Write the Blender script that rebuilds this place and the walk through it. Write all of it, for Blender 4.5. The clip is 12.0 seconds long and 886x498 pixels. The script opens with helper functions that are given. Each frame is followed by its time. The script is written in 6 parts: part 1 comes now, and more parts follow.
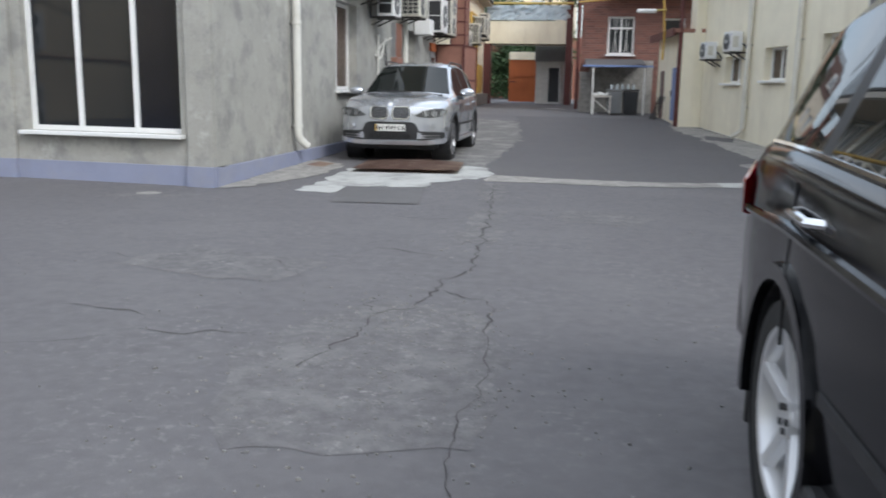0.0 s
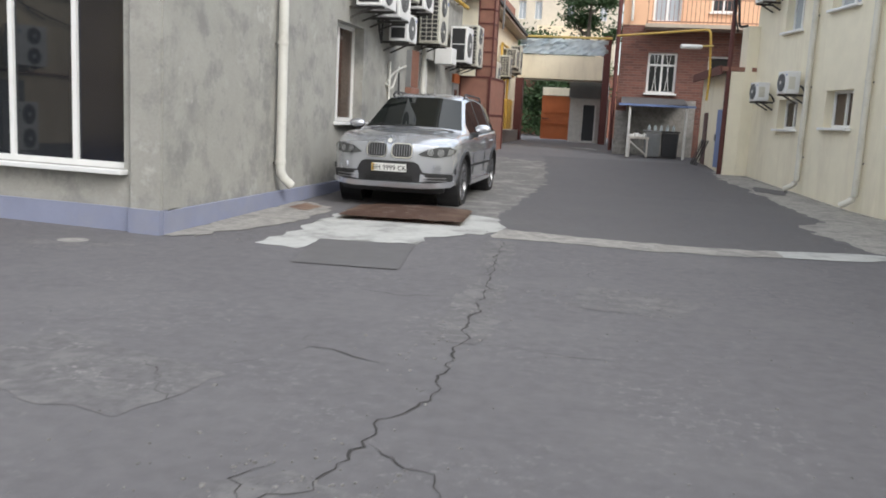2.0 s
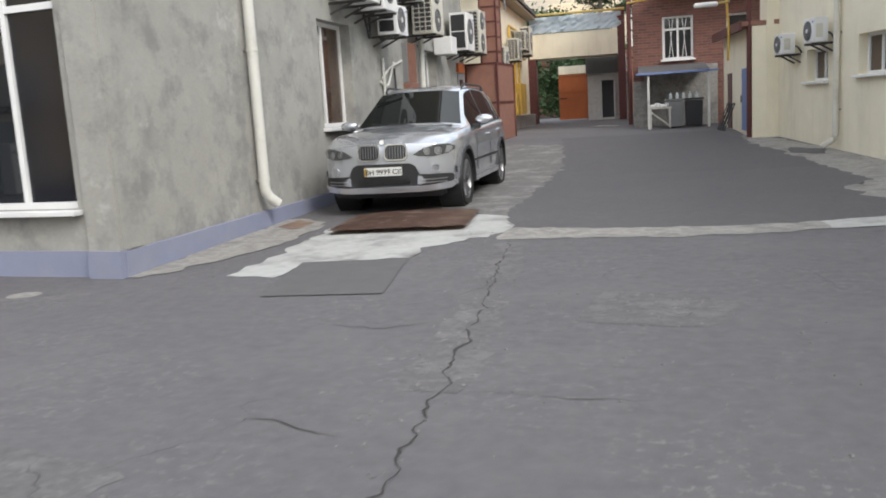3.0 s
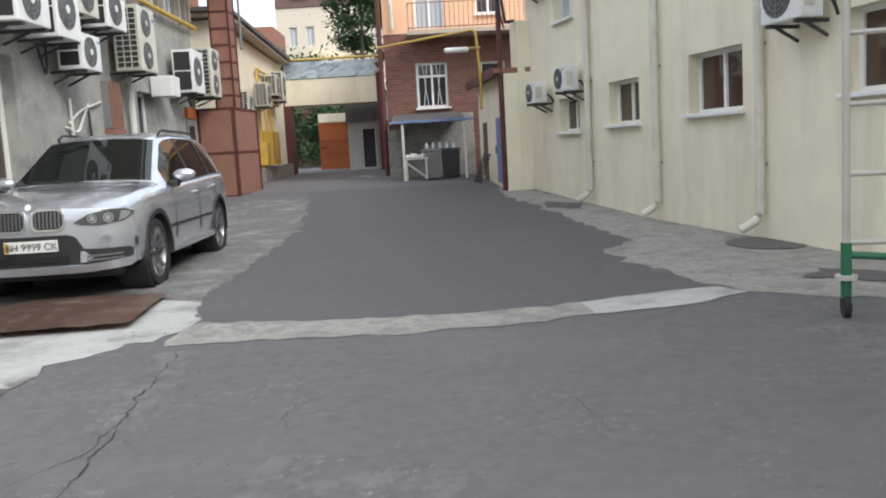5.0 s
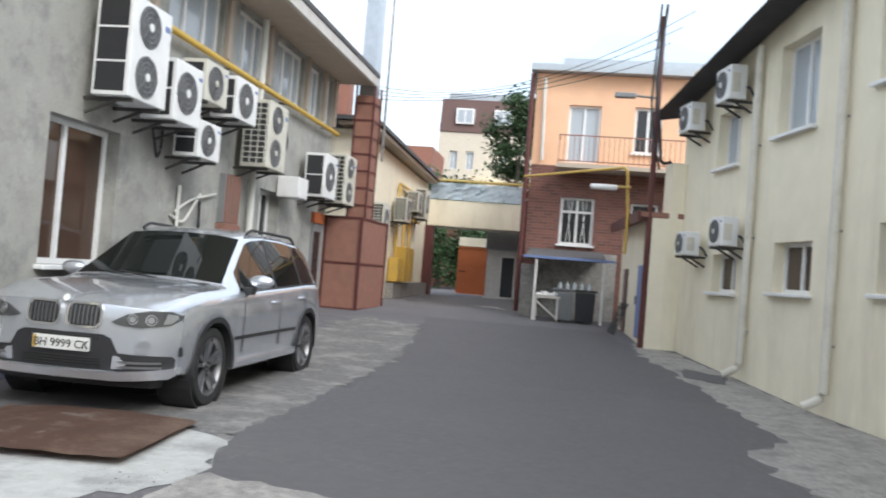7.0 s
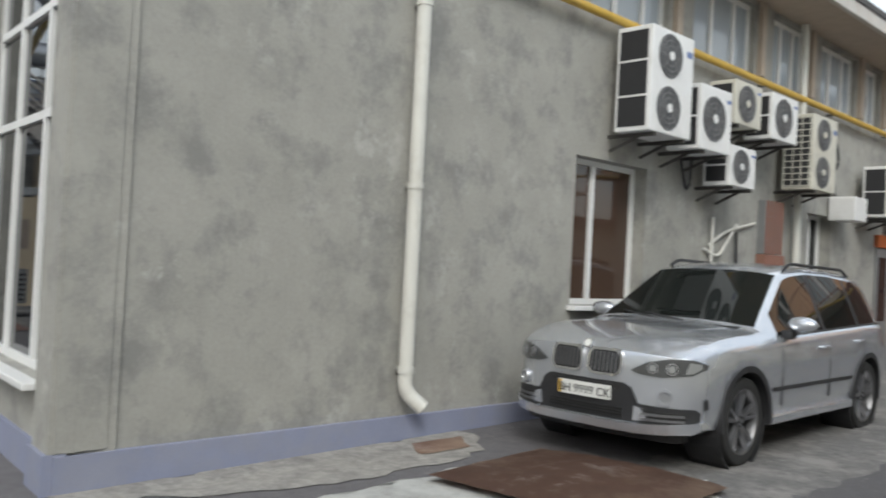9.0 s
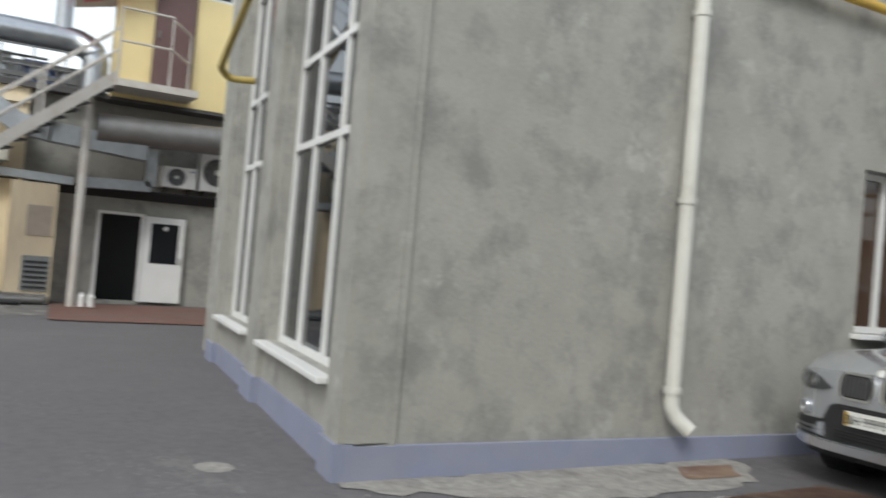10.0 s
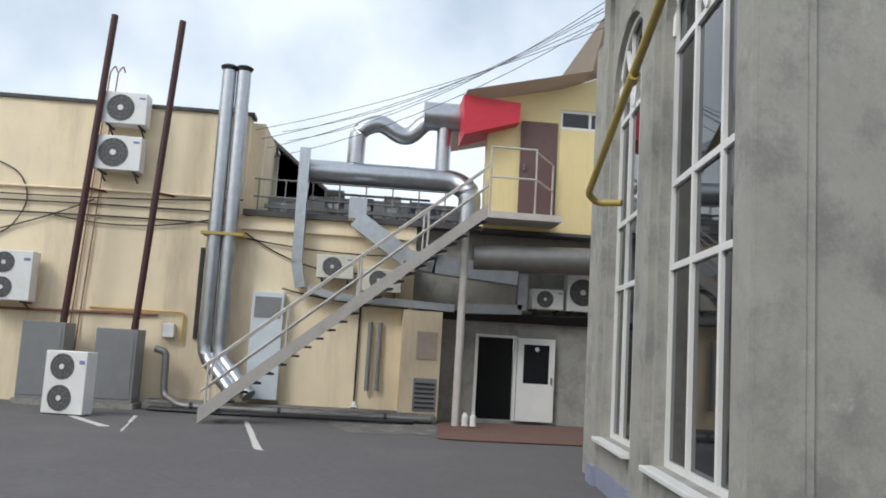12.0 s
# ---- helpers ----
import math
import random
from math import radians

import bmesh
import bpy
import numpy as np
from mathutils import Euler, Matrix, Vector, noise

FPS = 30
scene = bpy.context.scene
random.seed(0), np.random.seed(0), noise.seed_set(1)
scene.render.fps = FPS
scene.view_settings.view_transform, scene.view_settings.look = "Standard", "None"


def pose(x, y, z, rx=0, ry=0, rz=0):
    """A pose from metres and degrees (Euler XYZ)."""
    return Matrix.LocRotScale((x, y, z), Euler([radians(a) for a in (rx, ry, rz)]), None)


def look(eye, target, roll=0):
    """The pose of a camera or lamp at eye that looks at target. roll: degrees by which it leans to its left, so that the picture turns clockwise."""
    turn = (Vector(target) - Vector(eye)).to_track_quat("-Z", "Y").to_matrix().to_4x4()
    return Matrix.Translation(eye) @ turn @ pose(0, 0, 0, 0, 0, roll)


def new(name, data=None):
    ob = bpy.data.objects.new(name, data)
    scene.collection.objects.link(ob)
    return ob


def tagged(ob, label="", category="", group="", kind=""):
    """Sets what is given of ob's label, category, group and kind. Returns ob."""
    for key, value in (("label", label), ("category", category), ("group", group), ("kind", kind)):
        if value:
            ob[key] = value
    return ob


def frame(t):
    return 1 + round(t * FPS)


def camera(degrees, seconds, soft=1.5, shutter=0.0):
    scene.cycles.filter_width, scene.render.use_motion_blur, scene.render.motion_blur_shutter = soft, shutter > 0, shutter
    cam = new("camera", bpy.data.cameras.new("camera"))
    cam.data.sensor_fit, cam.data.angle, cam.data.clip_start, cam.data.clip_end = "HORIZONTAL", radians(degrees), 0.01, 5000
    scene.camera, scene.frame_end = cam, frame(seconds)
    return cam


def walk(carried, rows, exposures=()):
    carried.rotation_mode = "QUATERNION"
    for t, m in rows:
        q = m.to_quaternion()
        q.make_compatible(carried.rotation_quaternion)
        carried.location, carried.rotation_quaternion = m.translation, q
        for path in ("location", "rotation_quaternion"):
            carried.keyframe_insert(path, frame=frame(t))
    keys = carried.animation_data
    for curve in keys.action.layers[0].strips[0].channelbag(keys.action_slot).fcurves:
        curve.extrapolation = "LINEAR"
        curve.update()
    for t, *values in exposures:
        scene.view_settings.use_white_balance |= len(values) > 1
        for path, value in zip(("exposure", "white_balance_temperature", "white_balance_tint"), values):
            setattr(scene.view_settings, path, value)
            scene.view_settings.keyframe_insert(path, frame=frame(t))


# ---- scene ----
cam = camera(55.0, 12.0, soft=1.8, shutter=0.4)
PATH = [
    (0, (0.34, -0.161, 1.355), (0.009, 1.934, 0.948), 1.0),
    (0.5, (0.27, 0.237, 1.335), (-0.186, 2.31, 0.936), 1.1),
    (1, (0.309, 0.863, 1.355), (-0.039, 2.958, 0.967), 1.1),
    (1.5, (0.36, 1.453, 1.38), (-0.028, 3.551, 1.042), 0.6),
    (2, (0.397, 2.001, 1.402), (-0.017, 4.095, 1.072), 3.0),
    (2.5, (0.482, 2.541, 1.369), (0.03, 4.626, 1.026), -1.7),
    (3, (0.573, 3.155, 1.4), (0.065, 5.225, 1.054), -3.5),
    (3.5, (0.728, 3.811, 1.402), (0.563, 5.938, 1.064), -1.1),
    (3.7, (0.687, 4.095, 1.399), (0.657, 6.228, 1.064), -3.0),
    (5.3, (1.088, 5.823, 1.418), (1.16, 7.974, 1.218), -2.7),
    (5.5, (1.117, 6.01, 1.464), (1.184, 8.164, 1.3), -1.1),
    (6, (1.251, 6.482, 1.497), (1.217, 8.629, 1.27), 0.1),
    (6.5, (1.308, 6.88, 1.496), (1.215, 9.036, 1.436), -1.2),
    (6.7, (1.367, 7.026, 1.485), (1.197, 9.179, 1.52), 1.2),
    (8.3, (1.297, 7.986, 1.66), (0.359, 9.751, 1.718), 3.1),
    (8.5, (1.296, 8.049, 1.664), (0.167, 9.698, 1.726), 2.6),
    (9, (1.283, 8.041, 1.629), (-0.123, 9.464, 1.662), 3.0),
    (9.5, (1.248, 8.01, 1.583), (-0.322, 9.249, 1.623), 3.6),
    (10, (1.186, 7.856, 1.575), (-0.563, 8.827, 1.612), 4.9),
    (10.5, (1.171, 7.716, 1.581), (-0.718, 8.368, 1.67), 4.0),
    (11, (1.188, 7.666, 1.599), (-0.766, 8.056, 1.781), 0.4),
    (11.5, (1.16, 7.682, 1.624), (-0.817, 7.888, 1.847), 3.0),
    (12, (1.113, 7.694, 1.639), (-0.865, 7.859, 1.881), 3.4),
]
SIZE = 1.08  # the plan is drawn in units of 1.08 m
walk(cam, [(t, look(eye, aim, roll)) for t, eye, aim, roll in PATH],
     exposures=[(0, 0.75, 5950, 8), (2.5, 0.8, 6350, 9), (5.5, 0.88, 6150, 8), (6.5, 0.97, 6050, 8), (8.5, 0.52, 6250, 6), (10.5, 0.45, 6300, 6), (11.5, 0.42, 6200, 7), (12, 0.25, 6200, 7)])

# light: a bright, thinly overcast evening sky
world = bpy.data.worlds.new("sky")
scene.world = world
world.use_nodes = True
wn, wl = world.node_tree.nodes, world.node_tree.links
wn.clear()
sky = wn.new("ShaderNodeTexSky")
sky.sky_type, sky.sun_disc = "NISHITA", False
sky.sun_elevation, sky.sun_rotation = radians(38), radians(150)
sky.air_density, sky.dust_density = 1.2, 3.0
tc, cl, cr = wn.new("ShaderNodeTexCoord"), wn.new("ShaderNodeTexNoise"), wn.new("ShaderNodeValToRGB")
cl.inputs["Scale"].default_value, cl.inputs["Detail"].default_value = 2.2, 6
cr.color_ramp.elements[0].position, cr.color_ramp.elements[1].position = 0.4, 0.66
cr.color_ramp.elements[0].color, cr.color_ramp.elements[1].color = (0.35, 0.35, 0.35, 1), (1, 1, 1, 1)
mx, bg, wo = wn.new("ShaderNodeMix"), wn.new("ShaderNodeBackground"), wn.new("ShaderNodeOutputWorld")
mx.data_type = "RGBA"
mx.inputs["B"].default_value = (7.6, 7.75, 8.0, 1)
wl.new(tc.outputs["Generated"], cl.inputs["Vector"])
wl.new(cl.outputs["Fac"], cr.inputs["Fac"])
wl.new(cr.outputs["Color"], mx.inputs["Factor"])
wl.new(sky.outputs["Color"], mx.inputs["A"])
wl.new(mx.outputs["Result"], bg.inputs["Color"])
wl.new(bg.outputs["Background"], wo.inputs["Surface"])
bg.inputs["Strength"].default_value = 0.13
sun = new("sun", bpy.data.lights.new("sun", "SUN"))
sun.data.energy, sun.data.angle, sun.data.color = 1.1, radians(20), (1, 0.97, 0.93)
sun.matrix_world = look((14, -12, 16), (0, 0, 0))


# ---- materials ----
def mat(name, base, rough=0.8, metal=0.0, var=0.12, scale=6.0, bump=0.2, stain=None, stain_amt=0.35, stain_scale=0.7, grain=60.0, coat=0.0, rand=0.0, streak=False, speck=None):
    """Two scales of colour variation, a stain colour and a fine bump."""
    m = bpy.data.materials.new(name)
    m.use_nodes = True
    n, l = m.node_tree.nodes, m.node_tree.links
    b = n["Principled BSDF"]
    b.inputs["Roughness"].default_value, b.inputs["Metallic"].default_value = rough, metal
    b.inputs["Coat Weight"].default_value = coat
    geo = n.new("ShaderNodeNewGeometry")
    mp = n.new("ShaderNodeMapping")
    l.new(geo.outputs["Position"], mp.inputs["Vector"])
    if streak:
        mp.inputs["Scale"].default_value = (1, 1, 0.18)

    def noise_of(s, detail, src):
        t = n.new("ShaderNodeTexNoise")
        t.inputs["Scale"].default_value, t.inputs["Detail"].default_value = s, detail
        t.inputs["Roughness"].default_value = 0.72 if detail == 7 else 0.55
        l.new(src, t.inputs["Vector"])
        return t.outputs["Fac"]

    big, fine = noise_of(scale, 5, geo.outputs["Position"]), noise_of(grain, 3, geo.outputs["Position"])
    dark = tuple(c * (1 - 2 * var) for c in base)
    lite = tuple(min(1, c * (1 + 2 * var)) for c in base)
    r1 = n.new("ShaderNodeMix")
    r1.data_type = "RGBA"
    r1.inputs["A"].default_value, r1.inputs["B"].default_value = (*dark, 1), (*lite, 1)
    add = n.new("ShaderNodeMath")
    add.operation = "MULTIPLY_ADD"
    l.new(fine, add.inputs[0])
    add.inputs[1].default_value = 0.45
    sc = n.new("ShaderNodeMath")
    sc.operation = "MULTIPLY_ADD"
    l.new(big, sc.inputs[0])
    sc.inputs[1].default_value, sc.inputs[2].default_value = 0.9, -0.18
    l.new(sc.outputs[0], add.inputs[2])
    l.new(add.outputs[0], r1.inputs["Factor"])
    out = r1.outputs["Result"]
    if stain:
        rp = n.new("ShaderNodeValToRGB")
        rp.color_ramp.elements[0].position, rp.color_ramp.elements[1].position = 0.48, 0.64
        l.new(noise_of(stain_scale, 7, mp.outputs["Vector"]), rp.inputs["Fac"])
        k = n.new("ShaderNodeMath")
        k.operation = "MULTIPLY"
        l.new(rp.outputs["Color"], k.inputs[0])
        k.inputs[1].default_value = stain_amt
        r2 = n.new("ShaderNodeMix")
        r2.data_type = "RGBA"
        l.new(k.outputs[0], r2.inputs["Factor"])
        l.new(out, r2.inputs["A"])
        r2.inputs["B"].default_value = (*stain, 1)
        out = r2.outputs["Result"]
    if speck:
        colour, amt, fine_s, patch_s = speck
        ra, rb_ = n.new("ShaderNodeValToRGB"), n.new("ShaderNodeValToRGB")
        ra.color_ramp.elements[0].position, ra.color_ramp.elements[1].position = 0.54, 0.68
        rb_.color_ramp.elements[0].position, rb_.color_ramp.elements[1].position = 0.45, 0.68
        l.new(noise_of(fine_s, 7, geo.outputs["Position"]), ra.inputs["Fac"])
        l.new(noise_of(patch_s, 5, geo.outputs["Position"]), rb_.inputs["Fac"])
        k1, k2, r3 = n.new("ShaderNodeMath"), n.new("ShaderNodeMath"), n.new("ShaderNodeMix")
        k1.operation = k2.operation = "MULTIPLY"
        l.new(ra.outputs["Color"], k1.inputs[0])
        l.new(rb_.outputs["Color"], k1.inputs[1])
        l.new(k1.outputs[0], k2.inputs[0])
        k2.inputs[1].default_value = amt
        r3.data_type = "RGBA"
        l.new(k2.outputs[0], r3.inputs["Factor"])
        l.new(out, r3.inputs["A"])
        r3.inputs["B"].default_value = (*colour, 1)
        out = r3.outputs["Result"]
    if rand:
        oi, hs = n.new("ShaderNodeObjectInfo"), n.new("ShaderNodeHueSaturation")
        mr = n.new("ShaderNodeMapRange")
        mr.inputs["To Min"].default_value, mr.inputs["To Max"].default_value = 1 - rand, 1 + rand
        l.new(oi.outputs["Random"], mr.inputs["Value"])
        l.new(mr.outputs["Result"], hs.inputs["Value"])
        l.new(out, hs.inputs["Color"])
        out = hs.outputs["Color"]
    l.new(out, b.inputs["Base Color"])
    if bump:
        bp = n.new("ShaderNodeBump")
        bp.inputs["Strength"].default_value, bp.inputs["Distance"].default_value = bump, 0.01
        l.new(add.outputs[0], bp.inputs["Height"])
        l.new(bp.outputs["Normal"], b.inputs["Normal"])
    return m


def glass_mat(name, tint, rough=0.03):
    """Window glass: a glossy pane, dark, or pale with the sky's reflection painted in."""
    m = bpy.data.materials.new(name)
    m.use_nodes = True
    b = m.node_tree.nodes["Principled BSDF"]
    b.inputs["Base Color"].default_value, b.inputs["Roughness"].default_value = (*tint, 1), rough
    b.inputs["IOR"].default_value, b.inputs["Specular IOR Level"].default_value = 1.5, 0.5
    return m


M_ASPH = mat("asphalt_old", (0.122, 0.116, 0.120), 0.9, var=0.15, scale=9, bump=0.6, stain=(0.155, 0.149, 0.15), stain_amt=0.5, stain_scale=0.5, grain=120, speck=((0.31, 0.30, 0.29), 0.6, 16, 0.9))
M_ASPH2 = mat("asphalt_new", (0.102, 0.097, 0.1), 0.9, var=0.12, scale=12, bump=0.5, stain=(0.115, 0.109, 0.109), stain_amt=0.5, stain_scale=0.5, grain=130, speck=((0.2, 0.19, 0.185), 0.4, 10, 0.7))
M_CONC = mat("worn_concrete", (0.30, 0.285, 0.262), 0.92, var=0.28, scale=14, bump=1.0, stain=(0.16, 0.152, 0.146), stain_amt=0.75, stain_scale=3.2, grain=55, speck=((0.42, 0.41, 0.39), 0.7, 18, 2.5))
M_MARG = mat("broken_concrete", (0.15, 0.144, 0.138), 0.95, var=0.28, scale=11, bump=1.0, stain=(0.30, 0.285, 0.265), stain_amt=0.7, stain_scale=2.2, grain=45, speck=((0.38, 0.37, 0.35), 0.7, 14, 1.8))
M_CRUMB = mat("asphalt_crumbs", (0.15, 0.145, 0.143), 0.95, var=0.4, scale=14, bump=0.8, stain=(0.26, 0.25, 0.24), stain_amt=0.7, stain_scale=6)
M_WORN = mat("asphalt_worn", (0.125, 0.119, 0.121), 0.95, var=0.22, scale=13, bump=0.9, stain=(0.2, 0.194, 0.188), stain_amt=0.6, stain_scale=3.5, grain=90, speck=((0.36, 0.35, 0.335), 0.85, 20, 3.0))
M_CEM = mat("pale_cement", (0.43, 0.43, 0.41), 0.9, var=0.12, scale=9, bump=0.5, stain=(0.22, 0.212, 0.205), stain_amt=0.7, stain_scale=1.6, grain=60)
M_CHIP = mat("stone_chips", (0.19, 0.185, 0.178), 0.95, var=0.4, scale=30, bump=0.2)
M_CRACK = mat("crack", (0.045, 0.042, 0.04), 1.0, bump=0)
M_GREY = mat("cement_render", (0.35, 0.342, 0.31), 0.92, var=0.11, scale=2.2, bump=0.6, stain=(0.215, 0.212, 0.203), stain_amt=0.8, stain_scale=1.9, grain=30, speck=((0.49, 0.48, 0.45), 1.0, 3.4, 0.9))
M_PLINTH = mat("blue_grey_plinth", (0.25, 0.27, 0.37), 0.8, var=0.08, scale=3, bump=0.2, stain=(0.3, 0.29, 0.29), stain_amt=0.3, stain_scale=2)
M_CREAM = mat("cream_render", (0.84, 0.775, 0.61), 0.9, var=0.05, scale=2.5, bump=0.25, stain=(0.6, 0.53, 0.40), stain_amt=0.45, stain_scale=0.9, streak=True)
M_YELL = mat("warm_yellow_render", (0.86, 0.73, 0.52), 0.9, var=0.05, scale=1.5, bump=0.25, stain=(0.55, 0.44, 0.31), stain_amt=0.55, stain_scale=0.7, streak=True)
M_CLAD = mat("yellow_cladding", (0.82, 0.68, 0.36), 0.6, var=0.04, scale=2, bump=0.05)
M_ORANGE = mat("salmon_render", (0.80, 0.50, 0.32), 0.9, var=0.05, scale=1.2, bump=0.2, stain=(0.62, 0.35, 0.22), stain_amt=0.3)
M_BRICK = mat("brown_brick", (0.20, 0.075, 0.052), 0.9, var=0.2, scale=9, bump=0.4, rand=0.25)
def brick_mat():
    m = mat("brick_wall", (0.20, 0.075, 0.052), 0.9, var=0.2, scale=7, bump=0.3)
    n, l = m.node_tree.nodes, m.node_tree.links
    geo, mp, bt = n.new("ShaderNodeNewGeometry"), n.new("ShaderNodeMapping"), n.new("ShaderNodeTexBrick")
    mp.inputs["Rotation"].default_value = (radians(90), 0, 0)
    bt.inputs["Scale"].default_value, bt.inputs["Mortar Size"].default_value = 1.0, 0.008
    bt.inputs["Brick Width"].default_value, bt.inputs["Row Height"].default_value = 0.26, 0.078
    bt.inputs["Color1"].default_value, bt.inputs["Color2"].default_value, bt.inputs["Mortar"].default_value = (0.20, 0.085, 0.062, 1), (0.12, 0.055, 0.045, 1), (0.19, 0.125, 0.105, 1)
    l.new(geo.outputs["Position"], mp.inputs["Vector"])
    l.new(mp.outputs["Vector"], bt.inputs["Vector"])
    l.new(bt.outputs["Color"], n["Principled BSDF"].inputs["Base Color"])
    return m


M_BRICKW = brick_mat()
M_MORTAR = mat("mortar", (0.17, 0.10, 0.08), 0.95, var=0.15)
M_RUST = mat("rust_painted_steel", (0.27, 0.13, 0.095), 0.75, var=0.15, scale=5, bump=0.2, stain=(0.22, 0.13, 0.09), stain_amt=0.5, stain_scale=2)
M_RUSTD = mat("dark_red_steel", (0.10, 0.028, 0.024), 0.6, var=0.15, scale=8)
M_POLE = mat("blackened_red_steel", (0.055, 0.018, 0.017), 0.6, var=0.2, scale=6)
M_GATE = mat("orange_gate_paint", (0.43, 0.115, 0.03), 0.6, var=0.08, scale=3, stain=(0.3, 0.08, 0.03))
M_WHITE = mat("white_plastic", (0.78, 0.78, 0.77), 0.4, var=0.03, scale=3, bump=0.02, stain=(0.6, 0.59, 0.56), stain_amt=0.35, stain_scale=2)
M_IVORY = mat("yellowed_plastic", (0.62, 0.60, 0.52), 0.5, var=0.05, scale=3, bump=0.03, stain=(0.42, 0.40, 0.34), stain_amt=0.5, stain_scale=2.5)
M_PVC = mat("white_window_frame", (0.80, 0.80, 0.79), 0.35, var=0.02, bump=0.01, stain=(0.68, 0.67, 0.64), stain_amt=0.3, stain_scale=3)
M_GUT = mat("white_gutter", (0.66, 0.65, 0.60), 0.5, var=0.06, scale=4, bump=0.05, stain=(0.45, 0.43, 0.38), stain_amt=0.5, stain_scale=2)
M_GUTC = mat("cream_gutter", (0.68, 0.65, 0.57), 0.5, var=0.06, scale=4, bump=0.05, stain=(0.4, 0.37, 0.3), stain_amt=0.5, stain_scale=2)
M_DARK = mat("black_plastic", (0.025, 0.025, 0.027), 0.55, var=0.1, bump=0.05)
M_FAN = mat("fan_grille", (0.09, 0.09, 0.092), 0.6, var=0.1, bump=0.05)
M_BRKT = mat("dark_bracket_steel", (0.07, 0.065, 0.06), 0.7, 0.2, var=0.15)
M_GREYM = mat("grey_painted_metal", (0.22, 0.225, 0.23), 0.55, var=0.06, stain=(0.15, 0.14, 0.13), stain_amt=0.4)
M_STEEL = mat("light_painted_steel", (0.55, 0.52, 0.48), 0.55, var=0.08, scale=6, stain=(0.35, 0.27, 0.21), stain_amt=0.4, stain_scale=3)
M_GALV = mat("galvanised_duct", (0.46, 0.48, 0.51), 0.33, 0.95, var=0.12, scale=5, bump=0.25, grain=9)
M_GALVD = mat("dull_galvanised", (0.24, 0.235, 0.23), 0.5, 0.6, var=0.15, scale=5, bump=0.1, stain=(0.2, 0.18, 0.16), stain_amt=0.5)
M_YPIPE = mat("yellow_gas_pipe", (0.62, 0.40, 0.07), 0.5, var=0.08, stain=(0.4, 0.27, 0.1), stain_amt=0.4, stain_scale=3)
M_OPIPE = mat("olive_gas_pipe", (0.44, 0.33, 0.09), 0.5, var=0.1)
M_RED = mat("red_panel", (0.60, 0.035, 0.06), 0.5, var=0.06, bump=0.05)
M_BROWN = mat("brown_steel_door", (0.13, 0.075, 0.07), 0.55, var=0.08)
M_ROOF = mat("dark_roofing", (0.09, 0.085, 0.085), 0.85, var=0.15, scale=4, bump=0.4)
M_ROOFG = mat("grey_metal_roof", (0.42, 0.46, 0.50), 0.5, 0.3, var=0.06)
M_SOFFIT = mat("soffit_board", (0.44, 0.37, 0.30), 0.8, var=0.08, bump=0.1)
M_BLUE = mat("blue_door_paint", (0.17, 0.23, 0.42), 0.6, var=0.1, scale=4)
M_TARP = mat("silver_tarpaulin", (0.60, 0.66, 0.70), 0.4, 0.0, var=0.08, scale=3)
M_MAT = mat("brown_hardboard_sheet", (0.15, 0.085, 0.06), 0.75, var=0.14, scale=5, stain=(0.27, 0.19, 0.135), stain_amt=0.8, stain_scale=1.0, speck=((0.5, 0.47, 0.43), 0.5, 5, 1.5))
M_LID = mat("steel_cover", (0.125, 0.12, 0.12), 0.7, 0.2, var=0.1, scale=5)
M_SILVER = mat("silver_car_paint", (0.60, 0.62, 0.66), 0.27, 0.7, var=0.015, bump=0, coat=1.0)
M_BLACKP = mat("black_car_paint", (0.004, 0.004, 0.005), 0.1, 0.0, var=0.02, bump=0)
M_BLACKP.node_tree.nodes["Principled BSDF"].inputs["Specular IOR Level"].default_value = 0.28
M_TYRE = mat("tyre_rubber", (0.022, 0.022, 0.022), 0.85, var=0.15, bump=0.2)
M_ALLOY = mat("alloy_wheel", (0.68, 0.68, 0.69), 0.35, 0.5, var=0.03, bump=0)
M_ALLOYD = mat("dark_alloy_wheel", (0.26, 0.26, 0.27), 0.35, 0.85, var=0.05, bump=0)
M_CHROME = mat("chrome", (0.75, 0.75, 0.76), 0.08, 1.0, var=0.01, bump=0)
M_TAIL = mat("red_tail_lamp", (0.45, 0.01, 0.02), 0.15, 0, var=0.02, bump=0, coat=1.0)
M_LAMP = mat("clear_head_lamp", (0.36, 0.37, 0.38), 0.1, 0.5, var=0.05, bump=0, coat=1.0)
M_LAMPD = mat("head_lamp_housing", (0.085, 0.088, 0.092), 0.12, 0.3, var=0.1, scale=20, bump=0, coat=1.0)
M_PLATE = mat("white_plate", (0.75, 0.75, 0.72), 0.5, var=0.02, bump=0)
# black for print and car openings, also painted darkness behind the open door
M_INK_DARK = mat("ink_and_painted_dark", (0.02, 0.02, 0.02), 0.6, bump=0)
M_LEAF = mat("tree_leaves", (0.045, 0.085, 0.03), 0.7, var=0.3, scale=2, bump=0)
M_BARK = mat("bark", (0.11, 0.09, 0.07), 0.9, var=0.2)
M_MANS = mat("brown_mansard", (0.12, 0.07, 0.06), 0.7, var=0.1)
M_FARW = mat("pale_stone_render", (0.62, 0.56, 0.46), 0.9, var=0.06)
M_FARB = mat("far_red_brick", (0.30, 0.14, 0.10), 0.9, var=0.1)
M_TILE = mat("red_paving", (0.17, 0.09, 0.07), 0.85, var=0.12, scale=5, stain=(0.15, 0.12, 0.11), stain_amt=0.6, rand=0.12)
M_PAINT = mat("worn_white_paint", (0.62, 0.61, 0.58), 0.8, var=0.15, scale=8)
